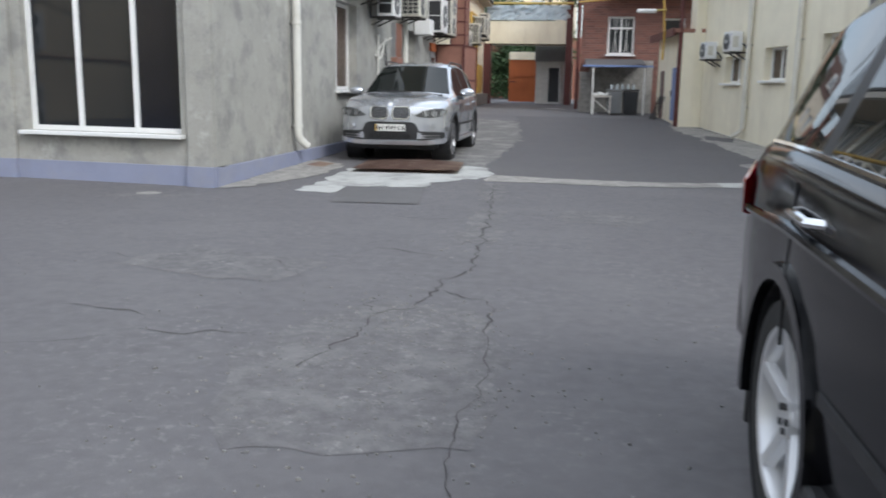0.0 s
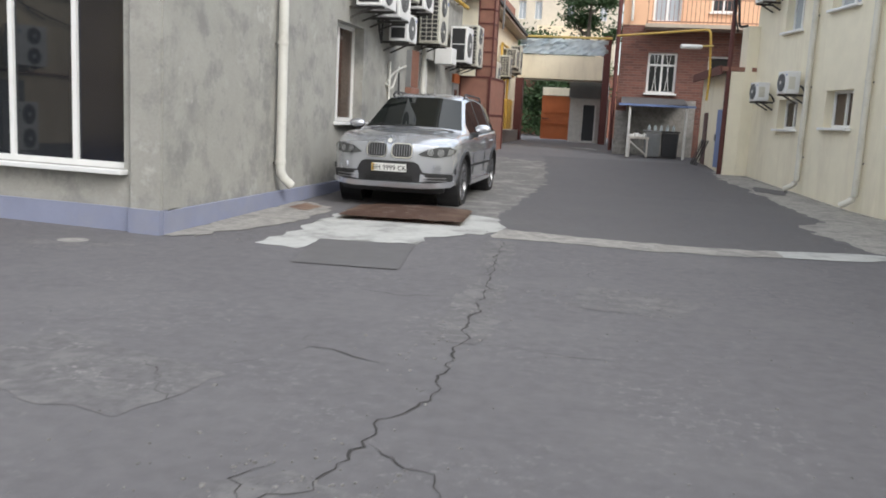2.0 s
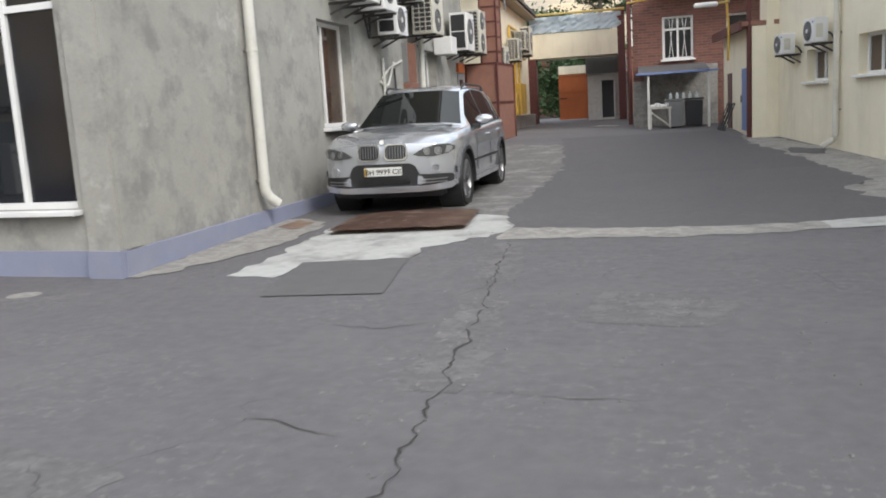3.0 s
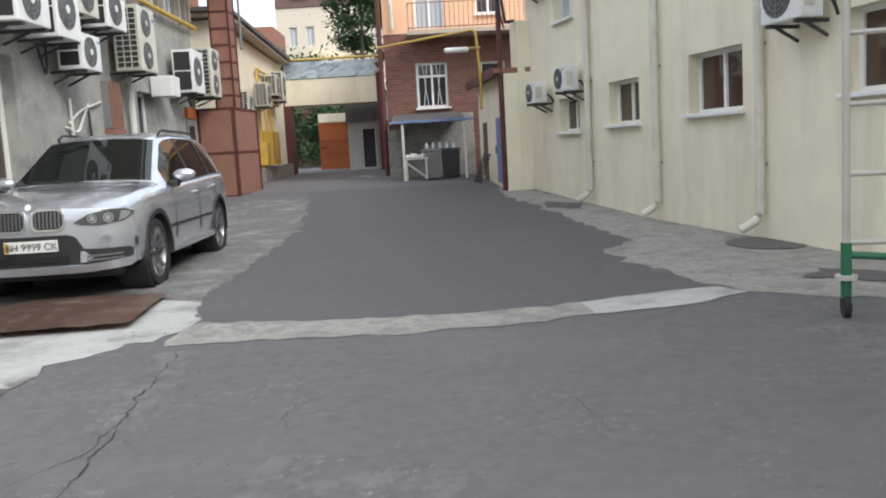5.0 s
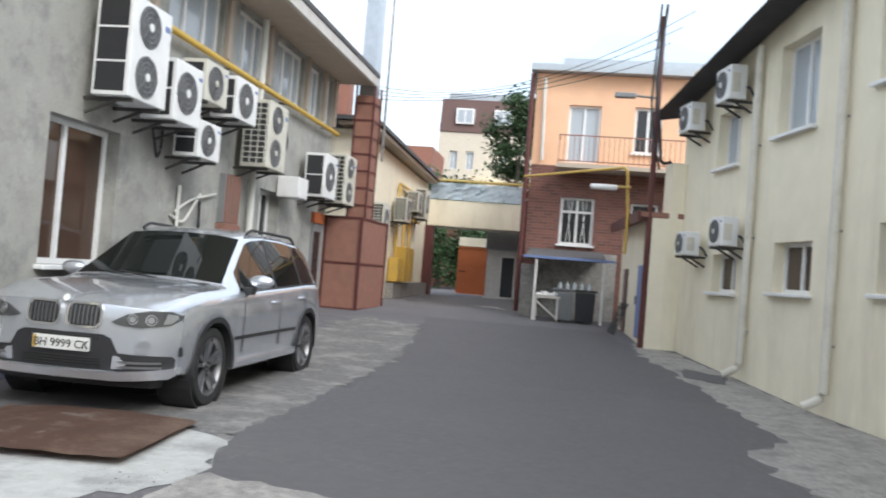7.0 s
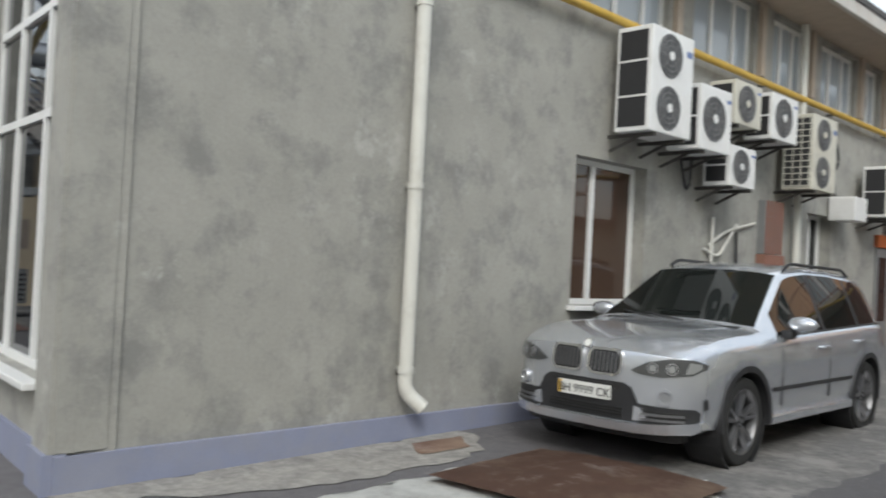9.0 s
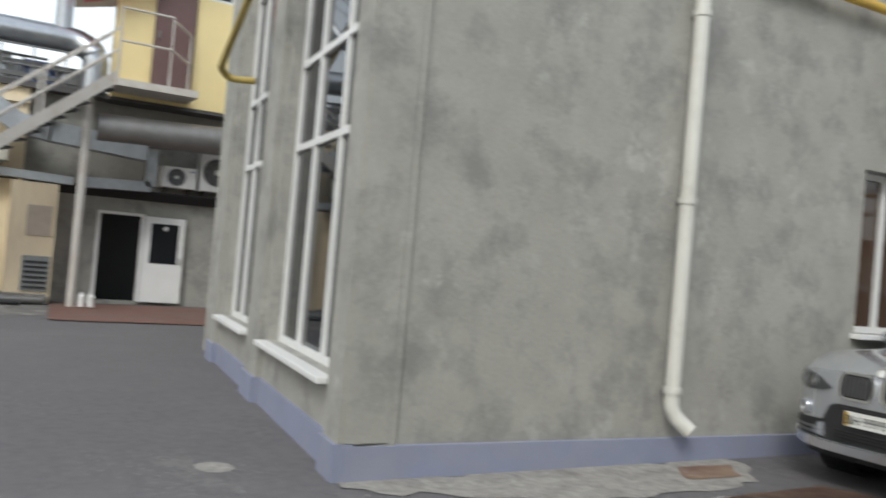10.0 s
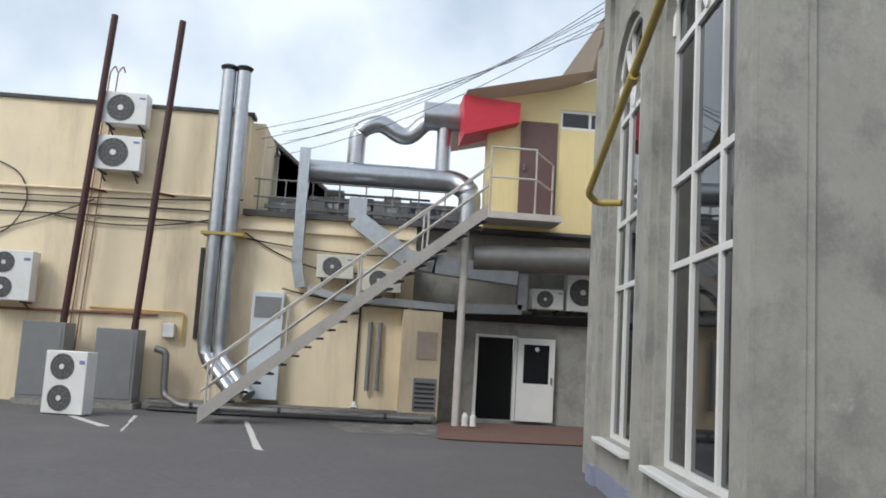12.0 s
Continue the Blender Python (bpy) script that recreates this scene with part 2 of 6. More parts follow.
M_CURT = mat("beige_blind", (0.36, 0.25, 0.16), 0.9, var=0.08)
M_GREEN = mat("green_paint", (0.03, 0.16, 0.08), 0.5, var=0.1)
G_WIN = glass_mat("window_glass", (0.014, 0.016, 0.019))
G_BLACK = glass_mat("black_glass", (0.008, 0.009, 0.014), 0.12)
G_BROWN = glass_mat("brown_window_glass", (0.075, 0.048, 0.035))
# pale base colour holds a painted reflection of the bright sky
G_SKYREFL = glass_mat("sky_reflection_glass", (0.4, 0.44, 0.48))
G_CAR = glass_mat("car_glass", (0.012, 0.014, 0.013), 0.02)


# ---- mesh helpers ----
def part(name, bm, material, parent=None, label="", smooth=False):
    me = bpy.data.meshes.new(name)
    bm.normal_update()
    if smooth:
        for f in bm.faces:
            f.smooth = True
    bm.to_mesh(me)
    bm.free()
    me.materials.append(material)
    ob = new(name, me)
    if smooth:
        me.set_sharp_from_angle(angle=radians(40))
    if parent:
        ob.parent = parent
    if label:
        tagged(ob, label)
    return ob


def thing(name, label, category, m=None, group="", kind=""):
    ob = tagged(new(name), label, category, group, kind)
    ob.empty_display_size = 0.1
    ob.matrix_basis = m or Matrix()
    return ob


def B():
    return bmesh.new()


def box(bm, x0, y0, z0, x1, y1, z1, bev=0.0, m=None):
    r = bmesh.ops.create_cube(bm, size=1)
    mm = Matrix.Translation(((x0 + x1) / 2, (y0 + y1) / 2, (z0 + z1) / 2)) @ Matrix.Diagonal((abs(x1 - x0), abs(y1 - y0), abs(z1 - z0), 1))
    bmesh.ops.transform(bm, matrix=mm, verts=r["verts"])
    if bev:
        es = list({e for v in r["verts"] for e in v.link_edges})
        res = bmesh.ops.bevel(bm, geom=es, offset=bev, segments=2, affect="EDGES", profile=0.5)
        if m:
            bmesh.ops.transform(bm, matrix=m, verts=list({v for f in res["faces"] for v in f.verts} | {v for v in r["verts"] if v.is_valid}))
    elif m:
        bmesh.ops.transform(bm, matrix=m, verts=r["verts"])
    return bm


def tube(bm, pts, r, seg=10, cap=True):
    """A round pipe along the points, mitred at its bends."""
    pts = [Vector(p) for p in pts]
    rad = r if isinstance(r, (list, tuple)) else [r] * len(pts)
    rings = []
    for i, p in enumerate(pts):
        a = (pts[i] - pts[i - 1]).normalized() if i else (pts[1] - pts[0]).normalized()
        c = (pts[i + 1] - pts[i]).normalized() if i < len(pts) - 1 else a
        d = (a + c).normalized() if (a + c).length > 1e-6 else a
        up = Vector((0, 0, 1)) if abs(d.z) < 0.9 else Vector((1, 0, 0))
        s = d.cross(up).normalized()
        t = s.cross(d).normalized()
        k = 1 / max(0.5, d.dot(a))
        side = a - d * a.dot(d)
        side = side.normalized() if side.length > 1e-5 else None
        ring = []
        for j in range(seg):
            o = (s * math.cos(2 * math.pi * j / seg) + t * math.sin(2 * math.pi * j / seg)) * rad[i]
            if side:
                o += side * o.dot(side) * (k - 1)
            ring.append(bm.verts.new(p + o))
        rings.append(ring)
    for a, c in zip(rings, rings[1:]):
        for j in range(seg):
            bm.faces.new((a[j], a[(j + 1) % seg], c[(j + 1) % seg], c[j]))
    if cap:
        bm.faces.new(rings[0][::-1])
        bm.faces.new(rings[-1])
    return bm


def bend(pts, r=0.15, n=4):
    """Rounds the corners of a polyline."""
    pts = [Vector(p) for p in pts]
    out = [pts[0]]
    for a, b, c in zip(pts, pts[1:], pts[2:]):
        k = min(r, (a - b).length * 0.45, (c - b).length * 0.45)
        p, q = b + (a - b).normalized() * k, b + (c - b).normalized() * k
        for i in range(n + 1):
            t = i / n
            out.append(p * (1 - t) ** 2 + b * 2 * t * (1 - t) + q * t * t)
    return out + [pts[-1]]


def bar(bm, p0, p1, w, h=None):
    """A square bar between two points."""
    p0, p1 = Vector(p0), Vector(p1)
    h = h or w
    d = p1 - p0
    m = Matrix.Translation((p0 + p1) / 2) @ d.to_track_quat("Z", "Y").to_matrix().to_4x4() @ Matrix.Diagonal((w, h, d.length, 1))
    bmesh.ops.create_cube(bm, size=1, matrix=m)
    return bm


def prism(bm, poly, z0, z1):
    a = [bm.verts.new((x, y, z0)) for x, y in poly]
    b = [bm.verts.new((x, y, z1)) for x, y in poly]
    n = len(poly)
    bm.faces.new(a[::-1])
    bm.faces.new(b)
    for i in range(n):
        bm.faces.new((a[i], a[(i + 1) % n], b[(i + 1) % n], b[i]))
    return bm


def disc(bm, c, n, r, depth=0.01, seg=24):
    q = Vector(n).to_track_quat("Z", "Y").to_matrix().to_4x4()
    bmesh.ops.create_cone(bm, cap_ends=True, segments=seg, radius1=r, radius2=r, depth=depth, matrix=Matrix.Translation(c) @ q)
    return bm


def ring(bm, c, n, r0, r1, depth, seg=24):
    q = Matrix.Translation(c) @ Vector(n).to_track_quat("Z", "Y").to_matrix().to_4x4()
    vs = []
    for r, z in ((r0, 0), (r1, 0), (r1, depth), (r0, depth)):
        vs.append([bm.verts.new(q @ Vector((r * math.cos(2 * math.pi * j / seg), r * math.sin(2 * math.pi * j / seg), z))) for j in range(seg)])
    for k in range(4):
        a, b = vs[k], vs[(k + 1) % 4]
        for j in range(seg):
            bm.faces.new((a[j], a[(j + 1) % seg], b[(j + 1) % seg], b[j]))
    return bm


def holed(length, z0, z1, thick, holes, top=None):
    """A wall from u = 0 to length with openings (u0, z0, u1, z1) cut right through; its face is at y = 0 and looks along -y."""
    us = sorted({0, length, *(h[0] for h in holes), *(h[2] for h in holes)})
    zs = sorted({z0, z1, *(h[1] for h in holes), *(h[3] for h in holes)})
    solid = [[not any(h[0] <= (us[i] + us[i + 1]) / 2 <= h[2] and h[1] <= (zs[k] + zs[k + 1]) / 2 <= h[3] for h in holes) for k in range(len(zs) - 1)] for i in range(len(us) - 1)]
    bm = B()

    def V(u, y, z):
        if top and z == z1:
            z = top(u)
        return bm.verts.new((u, y, z))

    def at(i, k):
        return 0 <= i < len(us) - 1 and 0 <= k < len(zs) - 1 and solid[i][k]

    for i in range(len(us) - 1):
        for k in range(len(zs) - 1):
            if not solid[i][k]:
                continue
            a, b, c, d = us[i], us[i + 1], zs[k], zs[k + 1]
            bm.faces.new((V(a, 0, c), V(b, 0, c), V(b, 0, d), V(a, 0, d)))
            bm.faces.new((V(b, thick, c), V(a, thick, c), V(a, thick, d), V(b, thick, d)))
            for (di, dk), (p, q) in {(-1, 0): ((a, c), (a, d)), (1, 0): ((b, d), (b, c)), (0, -1): ((b, c), (a, c)), (0, 1): ((a, d), (b, d))}.items():
                if not at(i + di, k + dk):
                    bm.faces.new((V(p[0], 0, p[1]), V(q[0], 0, q[1]), V(q[0], thick, q[1]), V(p[0], thick, p[1])))
    bmesh.ops.remove_doubles(bm, verts=bm.verts, dist=1e-4)
    return bm


GZ_Y, GZ_Z = (-60, 9, 13, 17, 20, 24, 27, 120), (0, 0, 0.05, 0.10, 0.25, 0.46, 0.52, 0.52)


def gz(y):
    """The height of the ground."""
    return float(np.interp(y, GZ_Y, GZ_Z))


def sheet(name, poly, material, label, category, lift=0.006, rough=0.06, parent=None):
    """A thin irregular patch that follows the ground."""
    pts = []
    n = len(poly)
    for i in range(n):
        a, b = Vector(poly[i]), Vector(poly[(i + 1) % n])
        k = max(1, int((b - a).length / 0.12))
        d = (b - a).normalized()
        for j in range(k):
            p = a.lerp(b, j / k)
            o = noise.noise((p.x * 3.1, p.y * 3.1, 2)) * rough * 1.5 + noise.noise((p.x * 11, p.y * 11, 5)) * rough
            pts.append((p.x - d.y * o, p.y + d.x * o))
    bm = B()
    f = bm.faces.new([bm.verts.new((x, y, 0)) for x, y in pts])
    bmesh.ops.triangulate(bm, faces=[f])
    for yy in GZ_Y[1:-1]:
        bmesh.ops.bisect_plane(bm, geom=bm.verts[:] + bm.edges[:] + bm.faces[:], plane_co=(0, yy, 0), plane_no=(0, 1, 0))
    bmesh.ops.recalc_face_normals(bm, faces=bm.faces)
    if bm.faces and sum(f.normal.z for f in bm.faces) < 0:
        bmesh.ops.reverse_faces(bm, faces=bm.faces)
    for v in bm.verts:
        v.co.z = gz(v.co.y) + lift
    ob = part(name, bm, material, parent)
    if not parent:
        tagged(ob, label, category, "", "structure")
    return ob


# ---- ground ----
bm = B()
xs = [-400, -60, -30, -22] + [x * 2.0 for x in range(-10, 11)] + [30, 60, 400]
ys = [-400, -60, -20, 0, 5, 9, 11, 13, 15, 17, 18.5, 20, 22, 24, 25.5, 27, 35, 50, 120, 400]
grid = [[bm.verts.new((x, y, gz(y))) for x in xs] for y in ys]
for a, b in zip(grid, grid[1:]):
    for i in range(len(xs) - 1):
        bm.faces.new((a[i], a[i + 1], b[i + 1], b[i]))
tagged(part("ground", bm, M_ASPH), "old cracked grey asphalt of the yard", "ground", "", "structure")
sheet("asphalt_patch", [(-0.9, 11.72), (0.0, 11.5), (0.97, 11.45), (1.9, 11.5), (2.55, 11.7), (3.3, 11.9), (3.1, 13.0), (2.92, 14.1), (3.4, 15.0), (3.25, 17.6), (2.6, 20.9), (2.1, 23.9), (-1.5, 23.9), (-1.15, 21.2), (-0.95, 18.4), (-1.05, 15), (-1.1, 12.9)], M_ASPH2, "newer darker asphalt with ragged edges", "asphalt", 0.003, 0.09)
sheet("concrete_strip", [(-0.9, 11.02), (0.0, 11.0), (0.6, 10.92), (1.5, 11.0), (2.3, 11.2), (2.35, 11.62), (1.9, 11.52), (0.97, 11.46), (0.0, 11.52), (-0.85, 11.76)], M_CONC, "worn pale concrete strip across the yard", "concrete", 0.005, 0.06)
sheet("cement_strip", [(2.15, 11.16), (2.95, 11.3), (3.45, 11.62), (3.3, 11.92), (2.55, 11.75), (2.15, 11.6)], M_CEM, "smooth pale cement end of the strip", "cement", 0.007, 0.03)
sheet("cement_patch", [(-3.0, 9.48), (-2.55, 9.35), (-2.5, 10.02), (-1.57, 10.12), (-1.6, 10.65), (-1.05, 11.15), (-0.9, 11.6), (-1.0, 12.5), (-1.7, 13.2), (-2.95, 12.4), (-3.02, 10.9)], M_CEM, "smeared pale cement patch on the asphalt", "cement", 0.005, 0.1)
sheet("concrete_apron", [(3.3, 11.95), (3.6, 11.5), (4.3, 11.0), (5.55, 10.9), (4.77, 14.3), (3.28, 21.4), (2.6, 22.6), (2.5, 21.2), (3.15, 17.6), (3.36, 15.1), (2.9, 14.1), (3.05, 13.0)], M_CONC, "rough concrete apron along the cream wall", "concrete", 0.004, 0.1)
sheet("concrete_margin", [(-3.0, 17.5), (-2.4, 13.5), (-1.6, 12.9), (-1.05, 12.6), (-0.95, 15), (-0.85, 18.4), (-1.0, 21.2), (-1.5, 22.5), (-2.7, 22.8)], M_MARG, "crumbling concrete beside the new asphalt", "concrete", 0.002, 0.22)
sheet("concrete_ledge", [(-3.97, 9.4), (-3.6, 9.75), (-3.3, 10.6), (-3.1, 11.4), (-3.25, 12.4), (-3.6, 12.9), (-3.98, 13.0)], M_CONC, "broken concrete ledge along the plinth", "concrete", 0.007, 0.1)
sheet("cover_plate", [(-2.31, 8.66), (-1.37, 8.73), (-1.56, 10.08), (-2.52, 10.0)], M_LID, "flat dark steel plate set in the asphalt", "cover plate", 0.008, 0.004)
sheet("manhole", [(4.62 + 0.42 * math.cos(a * 0.5236), 14.1 + 0.5 * math.sin(a * 0.5236)) for a in range(12)], M_LID, "round dark manhole cover in the concrete", "manhole", 0.013, 0.01)
sheet("asphalt_stain", [(3.0, 18.9), (3.5, 18.5), (3.6, 19.3), (3.1, 19.7)], M_ASPH2, "dark patch in the concrete apron", "asphalt", 0.012, 0.06)
sheet("asphalt_stain", [(4.1, 12.1), (4.7, 11.6), (4.9, 12.0), (4.4, 12.4)], M_ASPH2, "dark patch in the concrete apron", "asphalt", 0.012, 0.06)


sheet("rust_plate", [(-3.75, 12.2), (-3.45, 12.0), (-3.42, 12.5), (-3.72, 12.75)], M_MAT, "rusty scrap plate on the concrete ledge", "plate", 0.012, 0.03)


def crack(pts, w):
    bm = B()
    prev = None
    acc = 0.0
    P = []
    for a, b in zip(pts, pts[1:]):
        a, b = Vector((*a, 0)), Vector((*b, 0))
        k = max(1, int((b - a).length / 0.045))
        P += [a.lerp(b, j / k) for j in range(k)]
    for i, p in enumerate(P):
        d = (P[min(i + 1, len(P) - 1)] - P[max(0, i - 1)]).normalized()
        s = Vector((-d.y, d.x, 0))
        p = p + s * noise.noise((p.x * 5, p.y * 5, 0)) * 0.06 + s * noise.noise((p.x * 17, p.y * 17, 4)) * 0.035 + s * random.uniform(-0.008, 0.008)
        h = w * 0.36 * (0.2 + abs(noise.noise((p.x * 3, p.y * 3, 9))) * 1.8) * min(1, i / 4, (len(P) - 1 - i) / 4 + 0.05)
        z = gz(p.y) + 0.004
        q = (bm.verts.new((p.x - s.x * h, p.y - s.y * h, z)), bm.verts.new((p.x + s.x * h, p.y + s.y * h, z)))
        if prev:
            bm.faces.new((prev[0], q[0], q[1], prev[1]))
        prev = q
    bmesh.ops.recalc_face_normals(bm, faces=bm.faces)
    tagged(part("crack", bm, M_CRACK), "dark crack in the old asphalt", "crack", "cracks in the yard", "structure")


for pts, w in (
    ([(-0.76, 10.95), (-0.66, 9.55), (-0.57, 8.54), (-0.49, 7.4), (-0.44, 6.55), (-0.4, 5.9), (-0.38, 5.6), (-0.51, 5.23), (-0.55, 4.93), (-0.57, 4.5), (-0.75, 4.27), (-0.77, 3.94), (-0.82, 3.68), (-0.93, 3.28)], 0.028),
    ([(-0.55, 4.93), (-0.35, 4.82), (-0.2, 4.75), (-0.12, 4.4), (-0.08, 3.99), (-0.04, 3.32), (-0.08, 2.92), (-0.08, 2.65), (-0.03, 2.28), (-0.05, 1.7)], 0.016),
    ([(-2.57, 4.07), (-2.35, 4.12), (-2.11, 4.09), (-1.84, 3.94)], 0.013),
    ([(-1.95, 3.76), (-1.61, 3.75), (-1.29, 3.84), (-1.16, 3.75)], 0.018),
    ([(-1.25, 6.03), (-1.24, 6.23), (-1.02, 6.14), (-0.83, 6.06), (-0.62, 6.02)], 0.013),
    ([(-1.24, 6.23), (-1.28, 6.41), (-1.15, 6.6)], 0.01),
    ([(-1.6, 5.6), (-1.35, 5.9), (-1.25, 6.03)], 0.01),
    ([(-0.44, 6.65), (-0.15, 6.62), (0.3, 6.55), (0.6, 6.58)], 0.008),
    ([(-1.95, 5.7), (-1.7, 5.45), (-1.45, 5.1)], 0.012),
    ([(-3.2, 5.6), (-2.7, 5.4), (-2.3, 5.5)], 0.01),
    ([(-2.6, 3.3), (-1.9, 3.65)], 0.012), ([(-4.0, 3.0), (-3.0, 3.4)], 0.012),
    ([(-1.6, 7.9), (-1.1, 7.75), (-0.75, 7.9)], 0.014), ([(-1.3, 8.3), (-0.9, 8.45), (-0.66, 8.9), (-0.62, 9.6)], 0.014),
    ([(0.55, 8.2), (0.75, 8.05), (0.8, 8.3)], 0.014), ([(0.05, 8.35), (0.25, 8.3)], 0.014), ([(0.35, 8.6), (0.5, 8.45)], 0.012),
    ([(1.1, 4.0), (1.5, 4.05), (1.9, 4.3)], 0.009), ([(1.5, 9.6), (1.7, 9.1), (1.75, 8.6)], 0.01),
    ([(-0.75, 4.27), (-0.85, 4.5), (-0.8, 4.75)], 0.014), ([(0.3, 9.6), (0.2, 9.2), (0.3, 8.9)], 0.01),
):
    crack(pts, w)
for pts in ([(-1.24, 3.37), (-1.07, 4.2), (-0.7, 4.6), (-0.3, 4.55), (-0.1, 4.2), (0.05, 3.4), (0.0, 2.6), (-0.9, 2.45)], [(1.3, 4.8), (1.9, 4.65), (2.1, 5.0), (1.5, 5.15)], [(-5.0, 8.4), (-3.9, 8.6), (-3.85, 8.85), (-4.9, 8.7)], [(-0.8, 9.2), (-0.5, 9.2), (-0.6, 10.8), (-0.95, 10.8)], [(-0.66, 6.6), (-0.3, 6.6), (-0.4, 8.5), (-0.72, 8.5)], [(0.1, 7.9), (0.9, 7.8), (1.1, 8.5), (0.2, 8.8)], [(1.9, 6.6), (2.9, 6.2), (3.3, 7.4), (2.4, 7.9)], [(-2.9, 5.2), (-1.6, 4.9), (-1.4, 5.6), (-2.6, 6.0)], [(3.2, 9.6), (3.9, 9.8), (3.8, 10.6), (3.3, 10.4)]):
    sheet("worn_patch", pts, M_WORN, "crumbling worn patch in the old asphalt", "asphalt", 0.0022, 0.06)
sheet("round_patch", [(-4.5 + 0.14 * math.cos(a * 0.5236), 8.8 + 0.13 * math.sin(a * 0.5236)) for a in range(12)], M_CONC, "small round pale cement plug in the asphalt", "cement", 0.004, 0.01)
# loose chips and crumbs worn out of the asphalt
chips = B()
for cx, cy, sx, sy, n_ in ((-0.55, 3.3, 0.45, 0.6, 420), (-0.62, 4.3, 0.3, 0.3, 200), (-0.55, 8.0, 0.12, 1.6, 120), (0.55, 8.3, 0.35, 0.2, 60), (2.2, 4.6, 0.9, 1.2, 120), (-2.2, 4.8, 1.0, 1.2, 110), (0.9, 6.0, 1.5, 2.0, 90), (2.6, 7.2, 0.8, 0.9, 130), (-1.1, 11.3, 0.15, 0.25, 60), (3.6, 12.6, 0.5, 0.8, 120), (-1.2, 15.5, 0.25, 2.5, 160), (-3.5, 9.7, 0.35, 0.25, 60)):
    for _ in range(n_):
        x, y, q = random.gauss(cx, sx), random.gauss(cy, sy), random.uniform(0.003, 0.008) * random.choice((1, 1, 1, 1.6))
        if -3.9 < x < 4.2:
            a0 = random.uniform(0, 6.28)
            lo = [chips.verts.new((x + q * math.cos(a0 + k * 1.57) * random.uniform(0.7, 1.5), y + q * math.sin(a0 + k * 1.57) * random.uniform(0.7, 1.5), gz(y) + 0.001)) for k in range(4)]
            hi = [chips.verts.new(v.co.lerp(Vector((x, y, v.co.z)), 0.35) + Vector((0, 0, q * 0.4 + 0.003))) for v in lo]
            chips.faces.new(hi)
            for k in range(4):
                chips.faces.new((lo[k], lo[(k + 1) % 4], hi[(k + 1) % 4], hi[k]))
tagged(part("asphalt_chips", chips, M_CHIP), "pale loose chips worn out of the asphalt", "gravel", "", "stuff")
for p in ([(-12.9, 3.4), (-12.75, 3.45), (-15.7, 2.95), (-15.8, 2.85)], [(-11.5, 5.65), (-11.4, 5.78), (-15.75, 5.0), (-15.8, 4.9)], [(-13.5, 2.9), (-15.0, 1.9), (-15.1, 2.0), (-13.6, 3.05)]):
    sheet("parking_line", p, M_PAINT, "worn white painted parking line", "parking line", 0.006, 0.02)


# ---- windows ----
def window(bm_parent, u0, z0, u1, z1, depth, mullions=(), bars=(), glass=G_WIN, fr=0.06, sill=True, panes=None, name="window_1", sill_out=0.09, back=None):
    """A white window set back in an opening: frame, mullions, one pane a field, and a sill."""
    w = tagged(new(name), "white plastic framed window in its opening", "window", "", "structure")
    w.matrix_basis = bm_parent.matrix_basis
    f = B()
    for a in (u0 + fr / 2, u1 - fr / 2):
        box(f, a - fr / 2, depth, z0, a + fr / 2, depth + 0.07, z1)
    for c in (z0 + fr / 2, z1 - fr / 2):
        box(f, u0 + fr, depth, c - fr / 2, u1 - fr, depth + 0.07, c + fr / 2)
    us = [u0 + fr, *mullions, u1 - fr]
    zs = [z0 + fr, *bars, z1 - fr]
    for a in mullions:
        box(f, a - fr / 2, depth - 0.004, z0 + fr, a + fr / 2, depth + 0.066, z1 - fr)
    for c in bars:
        for a, b in zip(us, us[1:]):
            box(f, a + fr * 0.5 * (a != us[0]), depth - 0.002, c - fr / 2, b - fr * 0.5 * (b != us[-1]), depth + 0.068, c + fr / 2)
    part("window_frame", f, M_PVC, w)
    for i, (a, b) in enumerate(zip(us, us[1:])):
        for c, d in zip(zs, zs[1:]):
            g = panes[i] if panes else glass
            part("pane", box(B(), a - 0.01, depth + 0.03, c - 0.01, b + 0.01, depth + 0.04, d + 0.01), g, w)
    if sill:
        part("window_sill", box(B(), u0 - 0.05, -sill_out, z0 - 0.05, u1 + 0.05, depth + 0.05, z0 - 0.003, 0.008), M_PVC, w)
    return w


def structure(name, bm, material, m, label, category="wall"):
    ob = tagged(part(name, bm, material), label, category, "", "structure")
    ob.matrix_basis = m
    return ob


